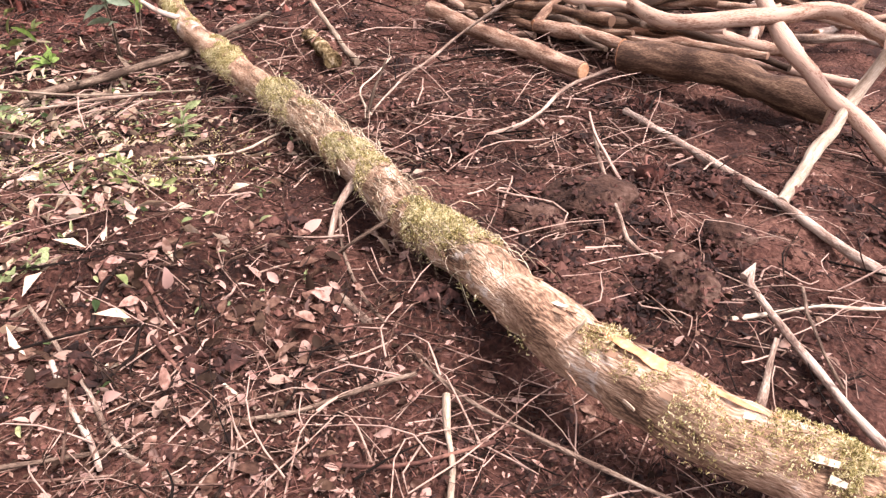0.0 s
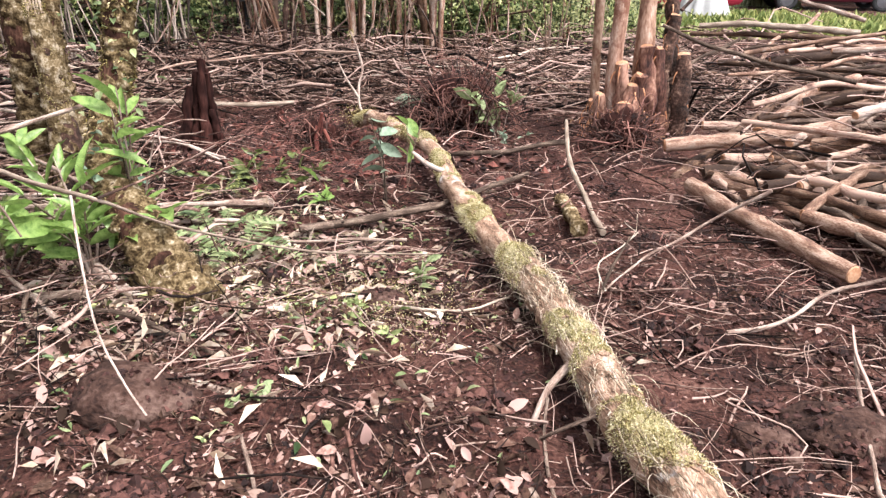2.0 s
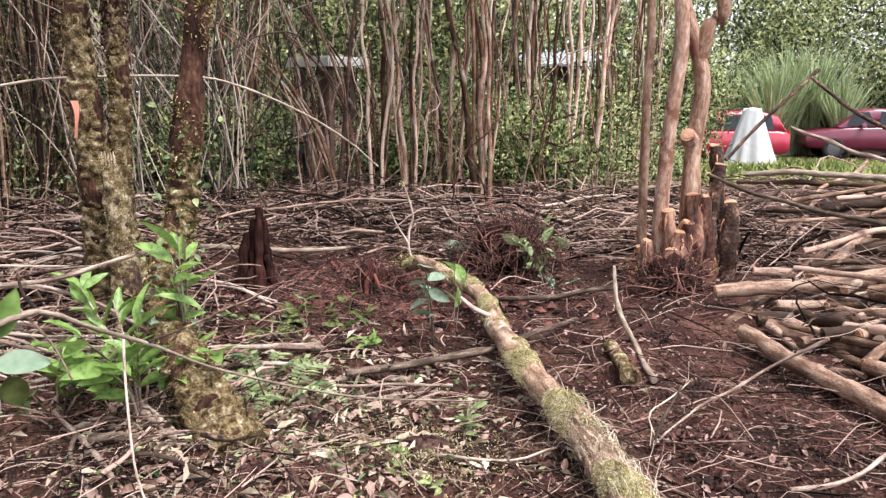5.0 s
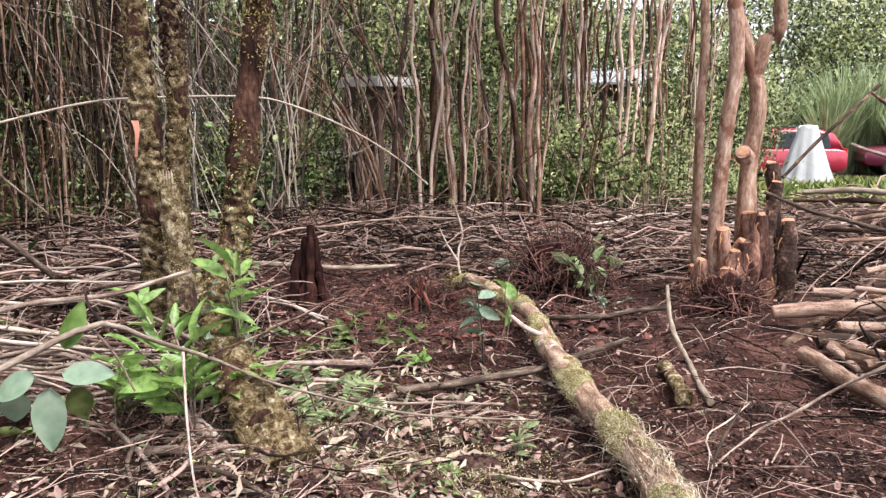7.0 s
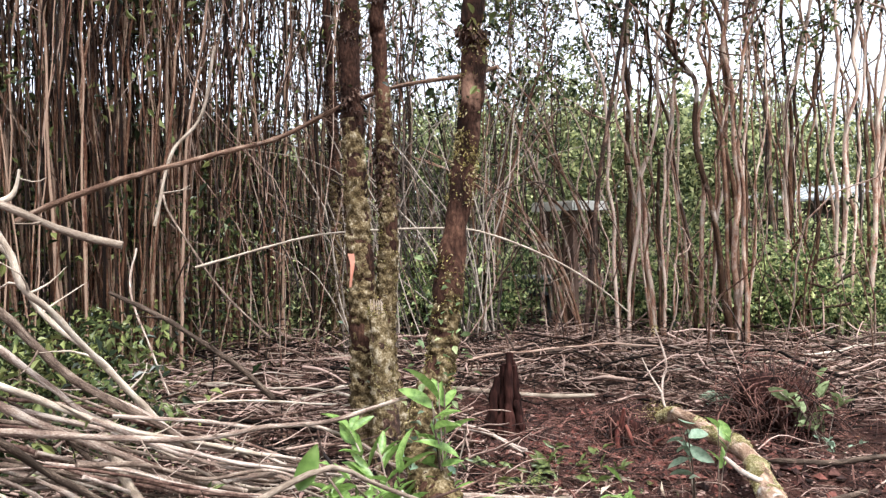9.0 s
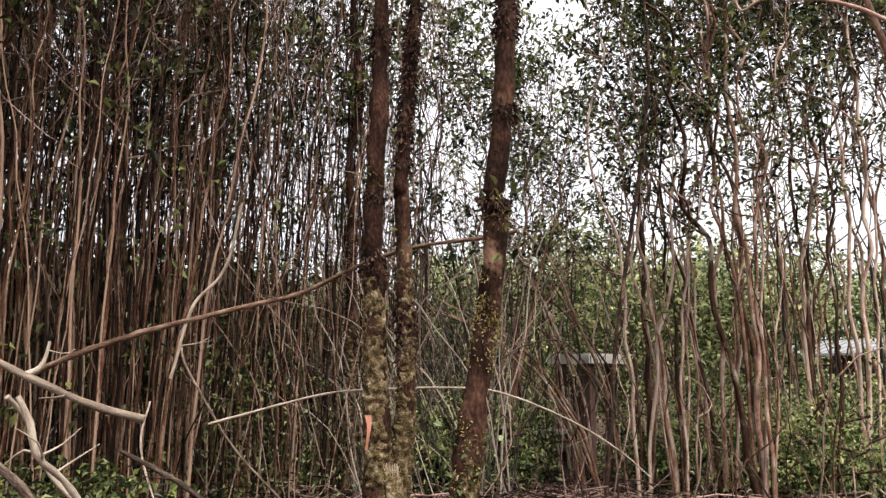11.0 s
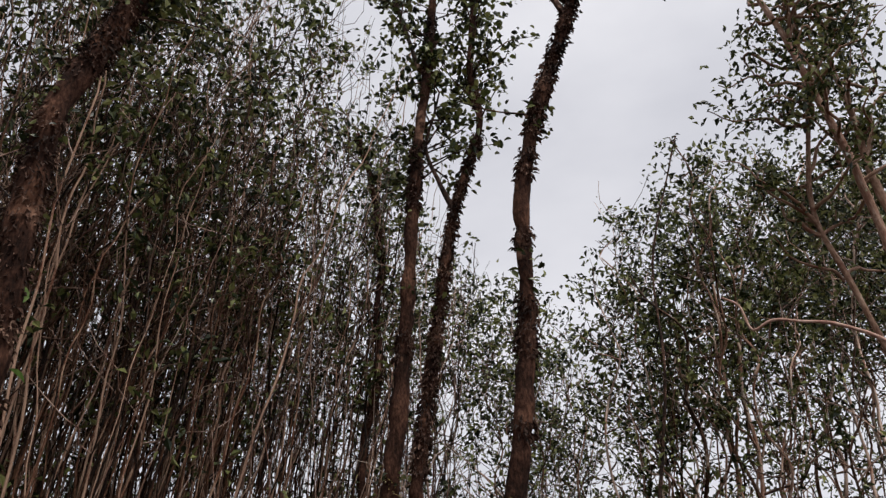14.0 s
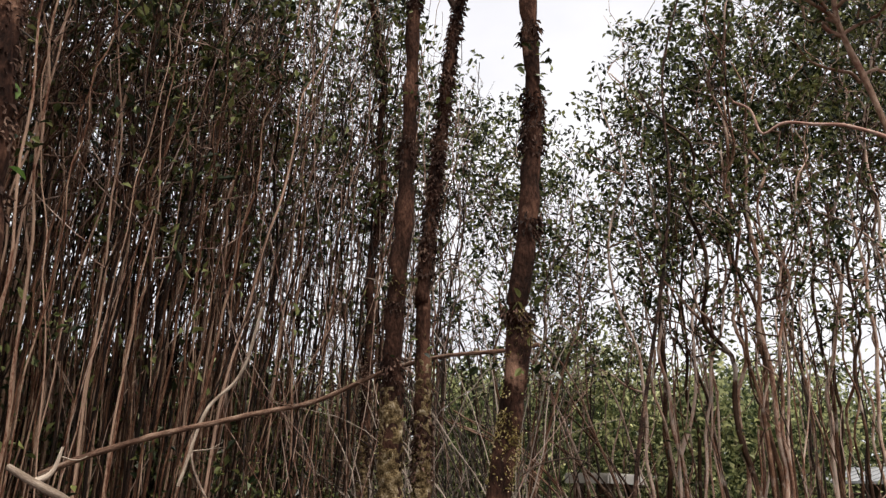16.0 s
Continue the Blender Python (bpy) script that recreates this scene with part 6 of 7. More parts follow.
hx, hy = -2.8, 25.8
hz_ = gz(hx, hy)
house = thing("house", (hx, hy, hz_), "low dark house with a pale metal roof, behind the trees", "house")
house.rotation_euler = (0, 0, radians(-12))
top = 2.3 - hz_
for nm, ge in (("front_wall", box(-2.2, 1.6, 0, 0.15, -0.2, top)), ("side_wall", box(-2.2, -2.05, 0.152, 5, -0.2, top)), ("side_wall", box(1.45, 1.6, 0.152, 5, -0.2, top)), ("back_wall", box(-2.2, 1.6, 5.002, 5.15, -0.2, top))):
    part(nm, ge, WALLING, house, smooth=False)
rv = [(-2.7, -0.7, top - 0.1), (2.1, -0.7, top - 0.1), (2.1, 2.6, top + 0.4), (-2.7, 2.6, top + 0.4), (-2.7, 5.8, top - 0.1), (2.1, 5.8, top - 0.1)]
rv += [(x, y, z + 0.07) for x, y, z in rv]
part("roof", Geo().add(rv, [(3, 2, 1, 0), (4, 5, 2, 3), (6, 7, 8, 9), (9, 8, 11, 10), (0, 1, 7, 6), (5, 4, 10, 11), (1, 2, 8, 7), (2, 5, 11, 8), (3, 0, 6, 9), (4, 3, 9, 10)]), ROOFING, house, "pale sheet-metal roof", smooth=False)
for k in range(16):
    x = -2.6 + k * 0.29
    part("roof_rib", Geo().add([(x, -0.7, top - 0.028), (x + 0.05, -0.7, top - 0.028), (x + 0.05, 2.6, top + 0.472), (x, 2.6, top + 0.472), (x, -0.7, top), (x + 0.05, -0.7, top), (x + 0.05, 2.6, top + 0.5), (x, 2.6, top + 0.5)], [(4, 5, 6, 7), (0, 1, 5, 4), (1, 2, 6, 5), (3, 0, 4, 7), (2, 3, 7, 6)]), ROOFING, house, smooth=False)
for x in (-1.4,):
    w = part("window", box(x, x + 1.0, -0.04, -0.004, 1.0, 2.0), PEEL, house, "pale window frame", smooth=False)
    part("pane", box(x + 0.07, x + 0.93, -0.055, -0.042, 1.07, 1.93), GLASS, w, "dark glass pane", smooth=False)
part("door", box(0.2, 1.1, -0.04, -0.004, 0.0, 2.0), POST, house, smooth=False)

# ---- more logs of the heap ----
rng = np.random.default_rng(131)
for k in range(60):
    y = rng.uniform(4.6, 8.6)
    x0 = 0.8 + 0.1 * (y - 4.6) + rng.uniform(0, 1.5)
    ln = rng.uniform(0.8, 2.6)
    a = rng.choice([0.1, 0.55, 0.8, 1.0, -0.6]) + rng.normal(0.0, 0.25)
    hh = 0.55 * np.exp(-(((x0 + ln / 2 - 2.6) / 1.6) ** 2)) * (0.85 if y < 6 else 1)
    z = gz(x0, y) + 0.03 + rng.uniform(0, 1) * hh
    d = np.array((math.cos(a), math.sin(a), rng.normal(0.03, 0.07))) * ln
    p = np.array((x0, y, z))
    limb("cut_log", [p, p + d * 0.35 + (0, rng.normal() * 0.06, 0.03), p + d * 0.7 + (0, rng.normal() * 0.06, 0), p + d], rng.uniform(0.008, 0.027), rng.uniform(0.007, 0.022), PILE if k % 4 else STICK, "cut brown guava pole thrown on the heap", "log", "heap of cut logs", 8, wob=0.06, cut=k % 3 == 0, twigs=1 if k % 3 else 0)
for k in range(52):
    x0, y = rng.uniform(1.15, 2.6), rng.uniform(3.7, 5.8)
    x0 += 0.35 * max(0, 4.6 - y)
    ln, a = rng.uniform(0.7, 1.8), rng.choice([-0.75, 0.75, 0.2, 1.1]) + rng.normal(0, 0.25)
    z = gz(x0, y) + 0.03 + rng.uniform(0, 1) ** 1.3 * 0.4 * min(1, (x0 - 0.9) / 0.8)
    d = np.array((math.cos(a), math.sin(a), rng.normal(0.03, 0.07))) * ln
    p = np.array((x0, y, z))
    limb("cut_log", [p, p + d * 0.35 + (0, rng.normal() * 0.05, 0.02), p + d * 0.7 + (0, rng.normal() * 0.05, 0), p + d], rng.uniform(0.014, 0.034), rng.uniform(0.012, 0.03), PILE if k % 3 else STICK, "cut brown guava pole lying low in the heap", "log", "heap of cut logs", 9, wob=0.05, cut=k % 3 == 0)
for k in range(36):
    y = rng.uniform(4.0, 5.35)
    x0 = rng.uniform(0.72, 1.25) + 0.5 * max(0, 4.9 - y)
    ln, a = rng.uniform(0.6, 1.5), rng.choice([-0.95, -0.8, 0.15, 0.6, -1.1]) + rng.normal(0, 0.15)
    d = np.array((math.cos(a), math.sin(a), rng.normal(0.05, 0.05))) * ln
    p = np.array((x0, y, gz(x0, y) + 0.03 + 0.2 * rng.uniform(0, 1) * min(1, max(0.1, x0 - 0.6))))
    limb("cut_log", [p, p + d * 0.5 + rng.normal(size=3) * 0.03, p + d], rng.uniform(0.016, 0.044), rng.uniform(0.014, 0.038), PILE, "cut guava pole in the near side of the heap", "log", "heap of cut logs", 9, wob=0.04, cut=k % 2 == 0)
# more bare branches flowing down the slash heap
for k in range(44):
    p = np.array((rng.uniform(-3.7, -2.8), rng.uniform(1.5, 2.3), 0))
    e_ = p + (rng.uniform(0.3, 1.0), rng.uniform(0.8, 1.5), 0)
    p[2], e_[2] = gz(p[0], p[1]) + rng.uniform(0.15, 0.85), gz(e_[0], e_[1]) + rng.uniform(0.03, 0.3)
    m = (p + e_) / 2 + rng.normal(size=3) * (0.12, 0.12, 0.05)
    limb("bare_branch", [p, m, e_], rng.uniform(0.006, 0.015), rng.uniform(0.004, 0.009), (STICK, STICK, STICK, PALE, TWIG)[k % 5], "bare grey-brown branch in the slash heap", "branch", "slash heap", 6, wob=0.06, twigs=4)

# ---- slash: long bare branches strewn behind the trunks ----
for k in range(70):
    r_, a_ = rng.uniform(4.8, 9.6), rng.uniform(-6, 60)
    if a_ < 30 and r_ < 7.0:
        r_ += 2.4
    x, y, z = polar(r_, a_)
    ln, t = rng.uniform(0.8, 2.4), rng.normal(0.25, 0.4)
    d = np.array((math.cos(t), math.sin(t), rng.normal(0, 0.05))) * ln
    p = np.array((x, y, z + rng.uniform(0.02, 0.28)))
    limb("slash_branch", [p - d / 2, p + (0, 0, 0.04) + rng.normal(size=3) * 0.05, p + d / 2], rng.uniform(0.006, 0.017), rng.uniform(0.004, 0.01), (STICK, PILE, PILE, PALE, STICK)[k % 5], "bare grey-brown branch strewn in the slash", "branch", "slash on the ground", 6, wob=0.07, twigs=2)


def strewn(n, where, lmin, lmax, r, rise, name, label, mat_, flat=0.3, along=None, zmax=0.1):
    g = Geo()
    at = scatter(n, rng, where)
    for k in range(n):
        ln = rng.uniform(lmin, lmax)
        t = rng.uniform(0, np.pi) if along is None else rng.normal(*along)
        d = np.array((math.cos(t), math.sin(t), rng.normal(0, rise))) * ln
        p = at[k] + (0, 0, rng.uniform(0.0, 1) ** 2 * zmax + 0.004)
        m = p + rng.normal(size=3) * ln * 0.09
        m[2] = max(m[2], at[k][2] + 0.004)
        q0, q1 = p - d * 0.5, p + d * 0.5
        q0[2], q1[2] = max(q0[2], at[k][2] - 0.01), max(q1[2], at[k][2] - 0.01)
        r0 = r * np.exp(rng.normal(-0.1, 0.5))
        tube(g, [q0, m, q1], r0, r0 * 0.5, 4 if r > 0.004 else 3, 7 if ln > 0.4 else 4, rough=0, wob=ln * 0.05, seed=k, cap=False)
    return tagged(part(name, g, mat_), label, "debris", kind="stuff")


def slash_zone(n, r):
    """The strewn ground: behind the dug hollow, and nearer on the thicket's side."""
    a = r.uniform(-12, 64, n)
    near = np.where(a < 30, 6.6, 4.6)
    q = near * (10.5 / near) ** r.uniform(0, 1, n)
    return -q * np.sin(np.radians(a)), q * np.cos(np.radians(a))


strewn(3500, slash_zone, 0.15, 1.4, 0.006, 0.2, "slash_twigs", "tangle of thin dead sticks and twigs covering the ground", TWIG, along=(0.3, 1.6), zmax=0.3)
strewn(800, wedge(8.2, 13, -22, 50), 0.3, 1.4, 0.007, 0.14, "slash_sticks", "strewn thin dead sticks at the clearing's edge", TWIG, along=(0.15, 1.1), zmax=0.3)
strewn(420, wedge(2.2, 5.2, 26, 66), 0.1, 0.5, 0.0034, 0.12, "brush_twigs", "thin dead twigs in brush", TWIG, zmax=0.22)
strewn(1500, wedge(1.1, 6, -45, 40), 0.06, 0.36, 0.0021, 0.07, "ground_twigs", "fine dead twigs and rootlets on the soil", TWIG, zmax=0.035)
strewn(1800, wedge(2.6, 6.8, -26, 46), 0.06, 0.5, 0.0030, 0.16, "soil_twigs", "broken dead twigs on the grubbed soil", TWIG, zmax=0.08)
strewn(1600, wedge(3.0, 6.5, -20, 42), 0.05, 0.3, 0.0024, 0.2, "soil_roots", "torn reddish roots in the grubbed soil", ROOT, zmax=0.05)
strewn(4500, wedge(1.0, 4.8, -45, 42), 0.02, 0.12, 0.0013, 0.12, "rootlets", "fine reddish rootlets in the soil", ROOT, zmax=0.02)
strewn(700, lambda n, r: (r.normal(-1.85, 0.6, n), r.normal(5.3, 0.4, n)), 0.06, 0.4, 0.0028, 0.25, "torn_roots", "torn reddish roots in a dug hollow", ROOT, zmax=0.16)
strewn(700, lambda n, r: (r.uniform(0.9, 3.6, n), r.uniform(4.2, 8, n)), 0.2, 1.0, 0.0038, 0.1, "heap_twigs", "thin twigs caught in the log heap", TWIG, zmax=0.5)

# torn curling roots and heaved clods in the grubbed soil
g = Geo()
for k in range(380):
    x, y = (rng.uniform(0.35, 2.3), rng.uniform(1.2, 4.3)) if k % 2 else (rng.uniform(-1.6, 0.3), rng.uniform(1.2, 4.6))
    z = gz(x, y)
    ln, a = rng.uniform(0.08, 0.42), rng.uniform(0, 6.28)
    d = np.array((math.cos(a), math.sin(a), 0)) * ln
    rise = rng.uniform(0, 0.28) * ln
    s_ = np.array((-d[1], d[0], 0)) * rng.normal(0, 0.35)
    r0 = 0.0027 * np.exp(rng.normal(0, 0.5))
    tube(g, [(x, y, z - 0.01), np.array((x, y, z)) + d * 0.3 + s_ + (0, 0, rise), np.array((x, y, z)) + d * 0.7 - s_ * 0.6 + (0, 0, rise * 0.9), np.array((x, y, z + 0.002)) + d], r0, r0 * 0.5, 4, 9, rough=0.2, wob=0.02, seed=k, cap=False)
tagged(part("curling_roots", g, TWIG), "torn curling roots standing out of the soil", "roots", kind="stuff")

# ---- leaf litter, crumbs of soil ----
q = Geo()


def carpet(n, where, size, lift=0.012, flat=0.35):
    at = scatter(n, rng, where)
    at[:, 2] += rng.uniform(0.003, lift, n)
    way = unit(n, rng) * (1, 1, flat)
    leaves(q, at, way, size, rng, 0.48, fold=0.14, fine=True)


def flecks(n, where, size):
    at = scatter(n, rng, where)
    at[:, 2] += rng.uniform(0.003, 0.012, n)
    leaves(q, at, unit(n, rng) * (1, 1, 0.35), size, rng, 0.45, fold=0.12)


carpet(600, wedge(1.0, 3.2, -8, 48), 0.05)
carpet(220, wedge(1.2, 3.6, -45, -8), 0.045)
carpet(900, wedge(2.6, 7.5, -20, 10), 0.045)
carpet(2000, wedge(2.6, 7.5, 10, 56), 0.05)
carpet(3000, slash_zone, 0.06, 0.2, 0.8)
flecks(9000, wedge(1.0, 5.2, 2, 48), 0.021)
flecks(3500, wedge(1.0, 5.2, -45, 2), 0.018)
flecks(5000, slash_zone, 0.04)
flecks(6000, wedge(3.0, 7.0, -25, 48), 0.035)
carpet(900, lambda n, r: (r.normal(-1.5, 0.55, n), r.normal(2.9, 0.5, n)), 0.055, 0.03)
for k in range(34):
    c0 = wedge(1.3, 3.0, -2, 45)(1, rng)
    carpet(int(rng.integers(5, 14)), lambda n, r: (c0[0] + r.normal(0, 0.09, n), c0[1] + r.normal(0, 0.07, n)), 0.062, 0.03, 0.5)
tagged(part("leaf_litter", q, LITTER), "dry tan and pinkish fallen leaves strewn on soil", "leaves", kind="stuff")
q = Geo()
at = scatter(14000, rng, wedge(1.0, 6.5, -45, 45))
lumps(q, at, 0.004 + 0.016 * rng.uniform(0, 1, 14000) ** 3, rng)
for k in range(60):
    x, y = (rng.uniform(0.3, 2.3), rng.uniform(1.2, 4.3)) if k % 3 else (rng.uniform(-1.4, 0.4), rng.uniform(1.3, 4.8))
    n = 120
    at = np.stack([rng.normal(x, 0.07, n), rng.normal(y, 0.06, n), np.zeros(n)], 1)
    at[:, 2] = ground_z(at[:, 0], at[:, 1]) + 0.045 * np.exp(-(((at[:, 0] - x) / 0.07) ** 2 + ((at[:, 1] - y) / 0.06) ** 2))
    lumps(q, at, 0.006 + 0.02 * rng.uniform(0, 1, n) ** 2, rng)
at = scatter(1600, rng, lambda n, r: (r.normal(-1.8, 0.7, n), r.normal(5.3, 0.45, n)))
lumps(q, at + (0, 0, 0.01), rng.uniform(0.01, 0.045, 1600), rng)
q2 = Geo()
at = scatter(2600, rng, lambda n, r: (r.normal(-1.75, 0.55, n), r.normal(5.15, 0.4, n)))
lumps(q2, at + (0, 0, 0.012), 0.006 + 0.035 * rng.uniform(0, 1, 2600) ** 2, rng)
tagged(part("red_soil_clods", q2, REDSOIL, smooth=False), "fresh red-brown clods in the dug hollow", "soil", kind="stuff")
tagged(part("soil_crumbs", q, CLOD, smooth=False), "loose crumbs and clods of dark soil", "soil", kind="stuff")


# ---- rocks ----
def rock(x, y, sx, sy, sz, label, seed):
    bm = bmesh.new()
    bmesh.ops.create_icosphere(bm, subdivisions=4, radius=1)
    v = np.array([p.co[:] for p in bm.verts])
    d = 1 + 0.22 * grain(v, 1.3, seed) + 0.12 * grain(v, 3.5, seed + 1) + 0.05 * grain(v, 11, seed + 2)
    for p, w in zip(bm.verts, v * d[:, None]):
        p.co = (w[0] * sx, w[1] * sy, w[2] * sz)
        for f in p.link_faces:
            f.smooth = True
    ob = tagged(part("soil_covered_rock", bm, ROCK), label, "rock", "rocks in the soil")
    ob.location = (x, y, gz(x, y) + sz * 0.12)
    q = Geo()
    m = 500
    w = unit(m, rng) * (1, 1, 0.9)
    lumps(q, w * (sx, sy, sz) * rng.uniform(0.95, 1.08, (m, 1)), 0.004 + 0.012 * rng.uniform(0, 1, m) ** 2, rng)
    tagged(part("soil_crust", q, CLOD, ob, smooth=False), kind="stuff")
    return ob


for n_, (x, y, sx, sy, sz) in enumerate(((0.86, 2.22, 0.17, 0.13, 0.09), (0.93, 1.62, 0.10, 0.09, 0.10), (-1.29, 1.92, 0.19, 0.13, 0.11), (0.62, 2.12, 0.10, 0.09, 0.06), (1.22, 1.95, 0.1, 0.08, 0.07), (-0.75, 2.9, 0.1, 0.07, 0.05))):
    rock(x, y, sx, sy, sz, "rough lava rock crusted with dark soil", 60 + n_)

# ---- dark rotten stump ----
g = Geo()
p = np.array(STUMP_SPOT)
p[2] = gz(p[0], p[1]) - 0.04
for k in range(20):
    x = -0.19 + 0.02 * k + rng.normal(0, 0.008)
    h = (0.48 * np.exp(-(((x - 0.04) / 0.1) ** 4)) + 0.17 * np.exp(-((x / 0.16) ** 2))) * rng.uniform(0.8, 1.08) + 0.05
    y = rng.normal(0, 0.035)
    tube(g, [(x * 1.25 - 0.02, y * 1.8, -0.03), (x * 0.9, y, h * 0.45), (x * 0.6 + 0.025, y * 0.6, h)], 0.05, 0.012, 7, 16, rough=0.6, seed=k, lump=34, radii=[0.055, 0.042, 0.036, 0.03, 0.02])
st = tagged(part("rotten_stump", g, ROTTEN), "dark rotten pointed stump in torn soil", "stump")
st.location = p


# ---- pulled root masses ----
def root_mass(x, y, size, n, label, seed, heart=0.5):
    r = np.random.default_rng(seed)
    ob = thing("root_mass", (x, y, gz(x, y)), label, "roots", "pulled root masses")
    bm = bmesh.new()
    bmesh.ops.create_icosphere(bm, subdivisions=3, radius=1)
    v = np.array([q.co[:] for q in bm.verts])
    d = 1 + 0.2 * grain(v, 1.8, seed) + 0.12 * grain(v, 5, seed)
    for q, w in zip(bm.verts, v * d[:, None]):
        q.co = (w[0] * size * heart, w[1] * size * heart * 0.8, max(-0.05, w[2] * size * heart * 0.85 + size * 0.35))
    for f in bm.faces:
        f.smooth = True
    part("soil_heart", bm, ROTTEN, ob, "black soil held by roots")
    q = Geo()
    w = unit(700, r)
    w[:, 2] = np.abs(w[:, 2])
    lumps(q, w * (size * heart, size * heart * 0.8, size * heart * 1.1) * r.uniform(0.9, 1.25, (700, 1)), 0.006 + 0.02 * r.uniform(0, 1, 700) ** 2, r)
    tagged(part("clinging_soil", q, CLOD, ob, smooth=False), kind="stuff")
    g = Geo()
    for k in range(n):
        s = unit(1, r)[0] * size * heart * 0.8
        s[2] = abs(s[2]) + size * 0.05
        e = s * r.uniform(1.2, 2.3) + r.normal(size=3) * size * 0.25
        e[2] = max(0.0, e[2])
        rr = r.uniform(0.002, 0.009) * (1 if r.uniform() < 0.93 else 1.8)
        m1 = s + (e - s) * 0.35 + r.normal(size=3) * size * 0.22
        m2 = s + (e - s) * 0.7 + r.normal(size=3) * size * 0.22
        m1[2], m2[2] = max(m1[2], 0.0), max(m2[2] - size * 0.1, 0.0)
        e[2] = max(0.0, e[2] - size * 0.3)
        tube(g, [s * 0.6, m1, m2, e], rr, rr * 0.35, 4, 9, rough=0, cap=False, seed=k)
    tagged(part("root_tangle", g, ROOT, ob, "tangled reddish-brown roots"), kind="stuff")
    return ob


root_mass(-0.95, 6.1, 0.52, 460, "uprooted stump, a tangle of red-brown roots round black soil", 71, 0.62)
root_mass(-1.92, 5.5, 0.26, 200, "torn bundle of reddish roots in a dug hollow", 72)
root_mass(0.28, 5.72, 0.3, 320, "torn roots and soil at the foot of sawn stems", 73, 0.6)
root_mass(1.12, 2.35, 0.13, 60, "small tangle of torn roots on soil", 74)
root_mass(1.35, 3.05, 0.12, 60, "small dark tangle of roots on soil", 75)

for k in range(7):
    b_ = np.array((-1.85 + rng.normal(0, 0.1), 5.32 + rng.normal(0, 0.08), gz(-1.78, 5.32)))
    e_ = b_ + (rng.normal(0.02, 0.08), rng.normal(0.06, 0.05), rng.uniform(0.14, 0.34))
    limb("torn_root", [b_ - (0, 0, 0.05), (b_ + e_) / 2 + rng.normal(size=3) * 0.025, e_], rng.uniform(0.016, 0.032), rng.uniform(0.006, 0.014), REDROOT, "splintered red root standing in the dug hollow", "root", "torn roots", 7, wob=0.02)

# ---- short wood chunk ----
limb("wood_chunk", [(-0.09, 4.28, 0.05), (0.03, 3.83, 0.04)], 0.038, 0.042, MOSSCRUST, "short mossy bark-covered chunk of wood on soil", "log", sides=12)


# ---- leafy plants ----
def leaf_mesh(name, wide, mat_, seed):
    r = np.random.default_rng(seed)
    g = Geo()
    leaves(g, [(0, 0, 0)], [(1.0, 0.0, 0.0)], 1.0 / 0.925, r, wide, fold=0.13, fine=True)
    me = g.mesh(name)
    me.materials.append(mat_)
    return me


def shrub(x, y, z0, h, w, n, leaf, mat_, label, seed, wide=0.36, stems=7, name="broadleaf_shrub", droop=0.1):
    r = np.random.default_rng(seed)
    ob = thing(name, (x, y, gz(x, y)), label, "plant", "green plants")
    kinds = [leaf_mesh("leaf", wide, mat_, seed + k) for k in range(3)]
    for k in range(stems):
        a, o = r.uniform(0, 6.283), r.uniform(0.2, 1)
        e = np.array((math.cos(a) * w * o, math.sin(a) * w * o, z0 + h * r.uniform(0.45, 1)))
        g = Geo()
        c = tube(g, [(0, 0, -0.03), e * (0.35, 0.35, 0.55), e], 0.008 * min(1, h * 2), 0.003, 5, 10, rough=0.1, seed=k, cap=False)
        part("stem", g, STICK, ob)
        for q in range(max(3, n // stems)):
            d = unit(1, r)[0] * (1, 1, 0.4) + (c[-1] - c[0]) * 0.4 / max(h, 0.2) + (0, 0, 0.25 - droop)
            lf = part("leaf", kinds[q % 3], mat_, ob)
            turn = Vector(d).to_track_quat("X", "Z").to_matrix().to_4x4() @ pose(0, 0, 0, r.uniform(-50, 50), 0, 0)
            lf.matrix_local = Matrix.Translation(Vector(c[r.integers(4, len(c))])) @ turn @ Matrix.Scale(leaf * r.uniform(0.6, 1.2), 4)
    return ob


shrub(-2.02, 2.82, 0.1, 0.46, 0.42, 130, 0.15, BRIGHT, "fresh green long-leaved shrub beside a mossy trunk", 81, 0.3, 9)
shrub(-1.88, 3.0, 0.3, 0.6, 0.14, 34, 0.15, BRIGHT, "fresh green long-leaved shoot on a mossy trunk", 82, 0.3)
shrub(-2.35, 2.7, 0.0, 0.35, 0.5, 90, 0.10, GREEN, "low dark green undergrowth in leaf litter", 83)
shrub(-1.06, 4.15, 0.05, 0.5, 0.12, 16, 0.13, PALELEAF, "young sapling with drooping grey-green leaves", 84, 0.45, 2, droop=0.8)
shrub(-1.0, 4.4, 0.3, 0.2, 0.15, 7, 0.13, BRIGHT, "sprig of light green leaves over the hollow", 85, 0.5, 2)
shrub(-1.35, 4.0, 0.0, 0.22, 0.16, 14, 0.11, BRIGHT, "small sprig of dark green leaves on soil", 86, 0.45, 3)
shrub(-0.62, 5.85, 0.3, 0.22, 0.34, 34, 0.15, FERN, "pale broad-leaved sprig on pulled roots", 87, 0.5, 5, droop=0.3)
shrub(-0.62, 3.03, 0.0, 0.16, 0.08, 14, 0.09, FERN, "small pale yellow-green seedling on soil", 88, 0.4, 2)
shrub(-0.52, 5.5, 0.0, 0.2, 0.18, 20, 0.06, PALELEAF, "small grey-green weed on soil", 89, 0.5, 4)
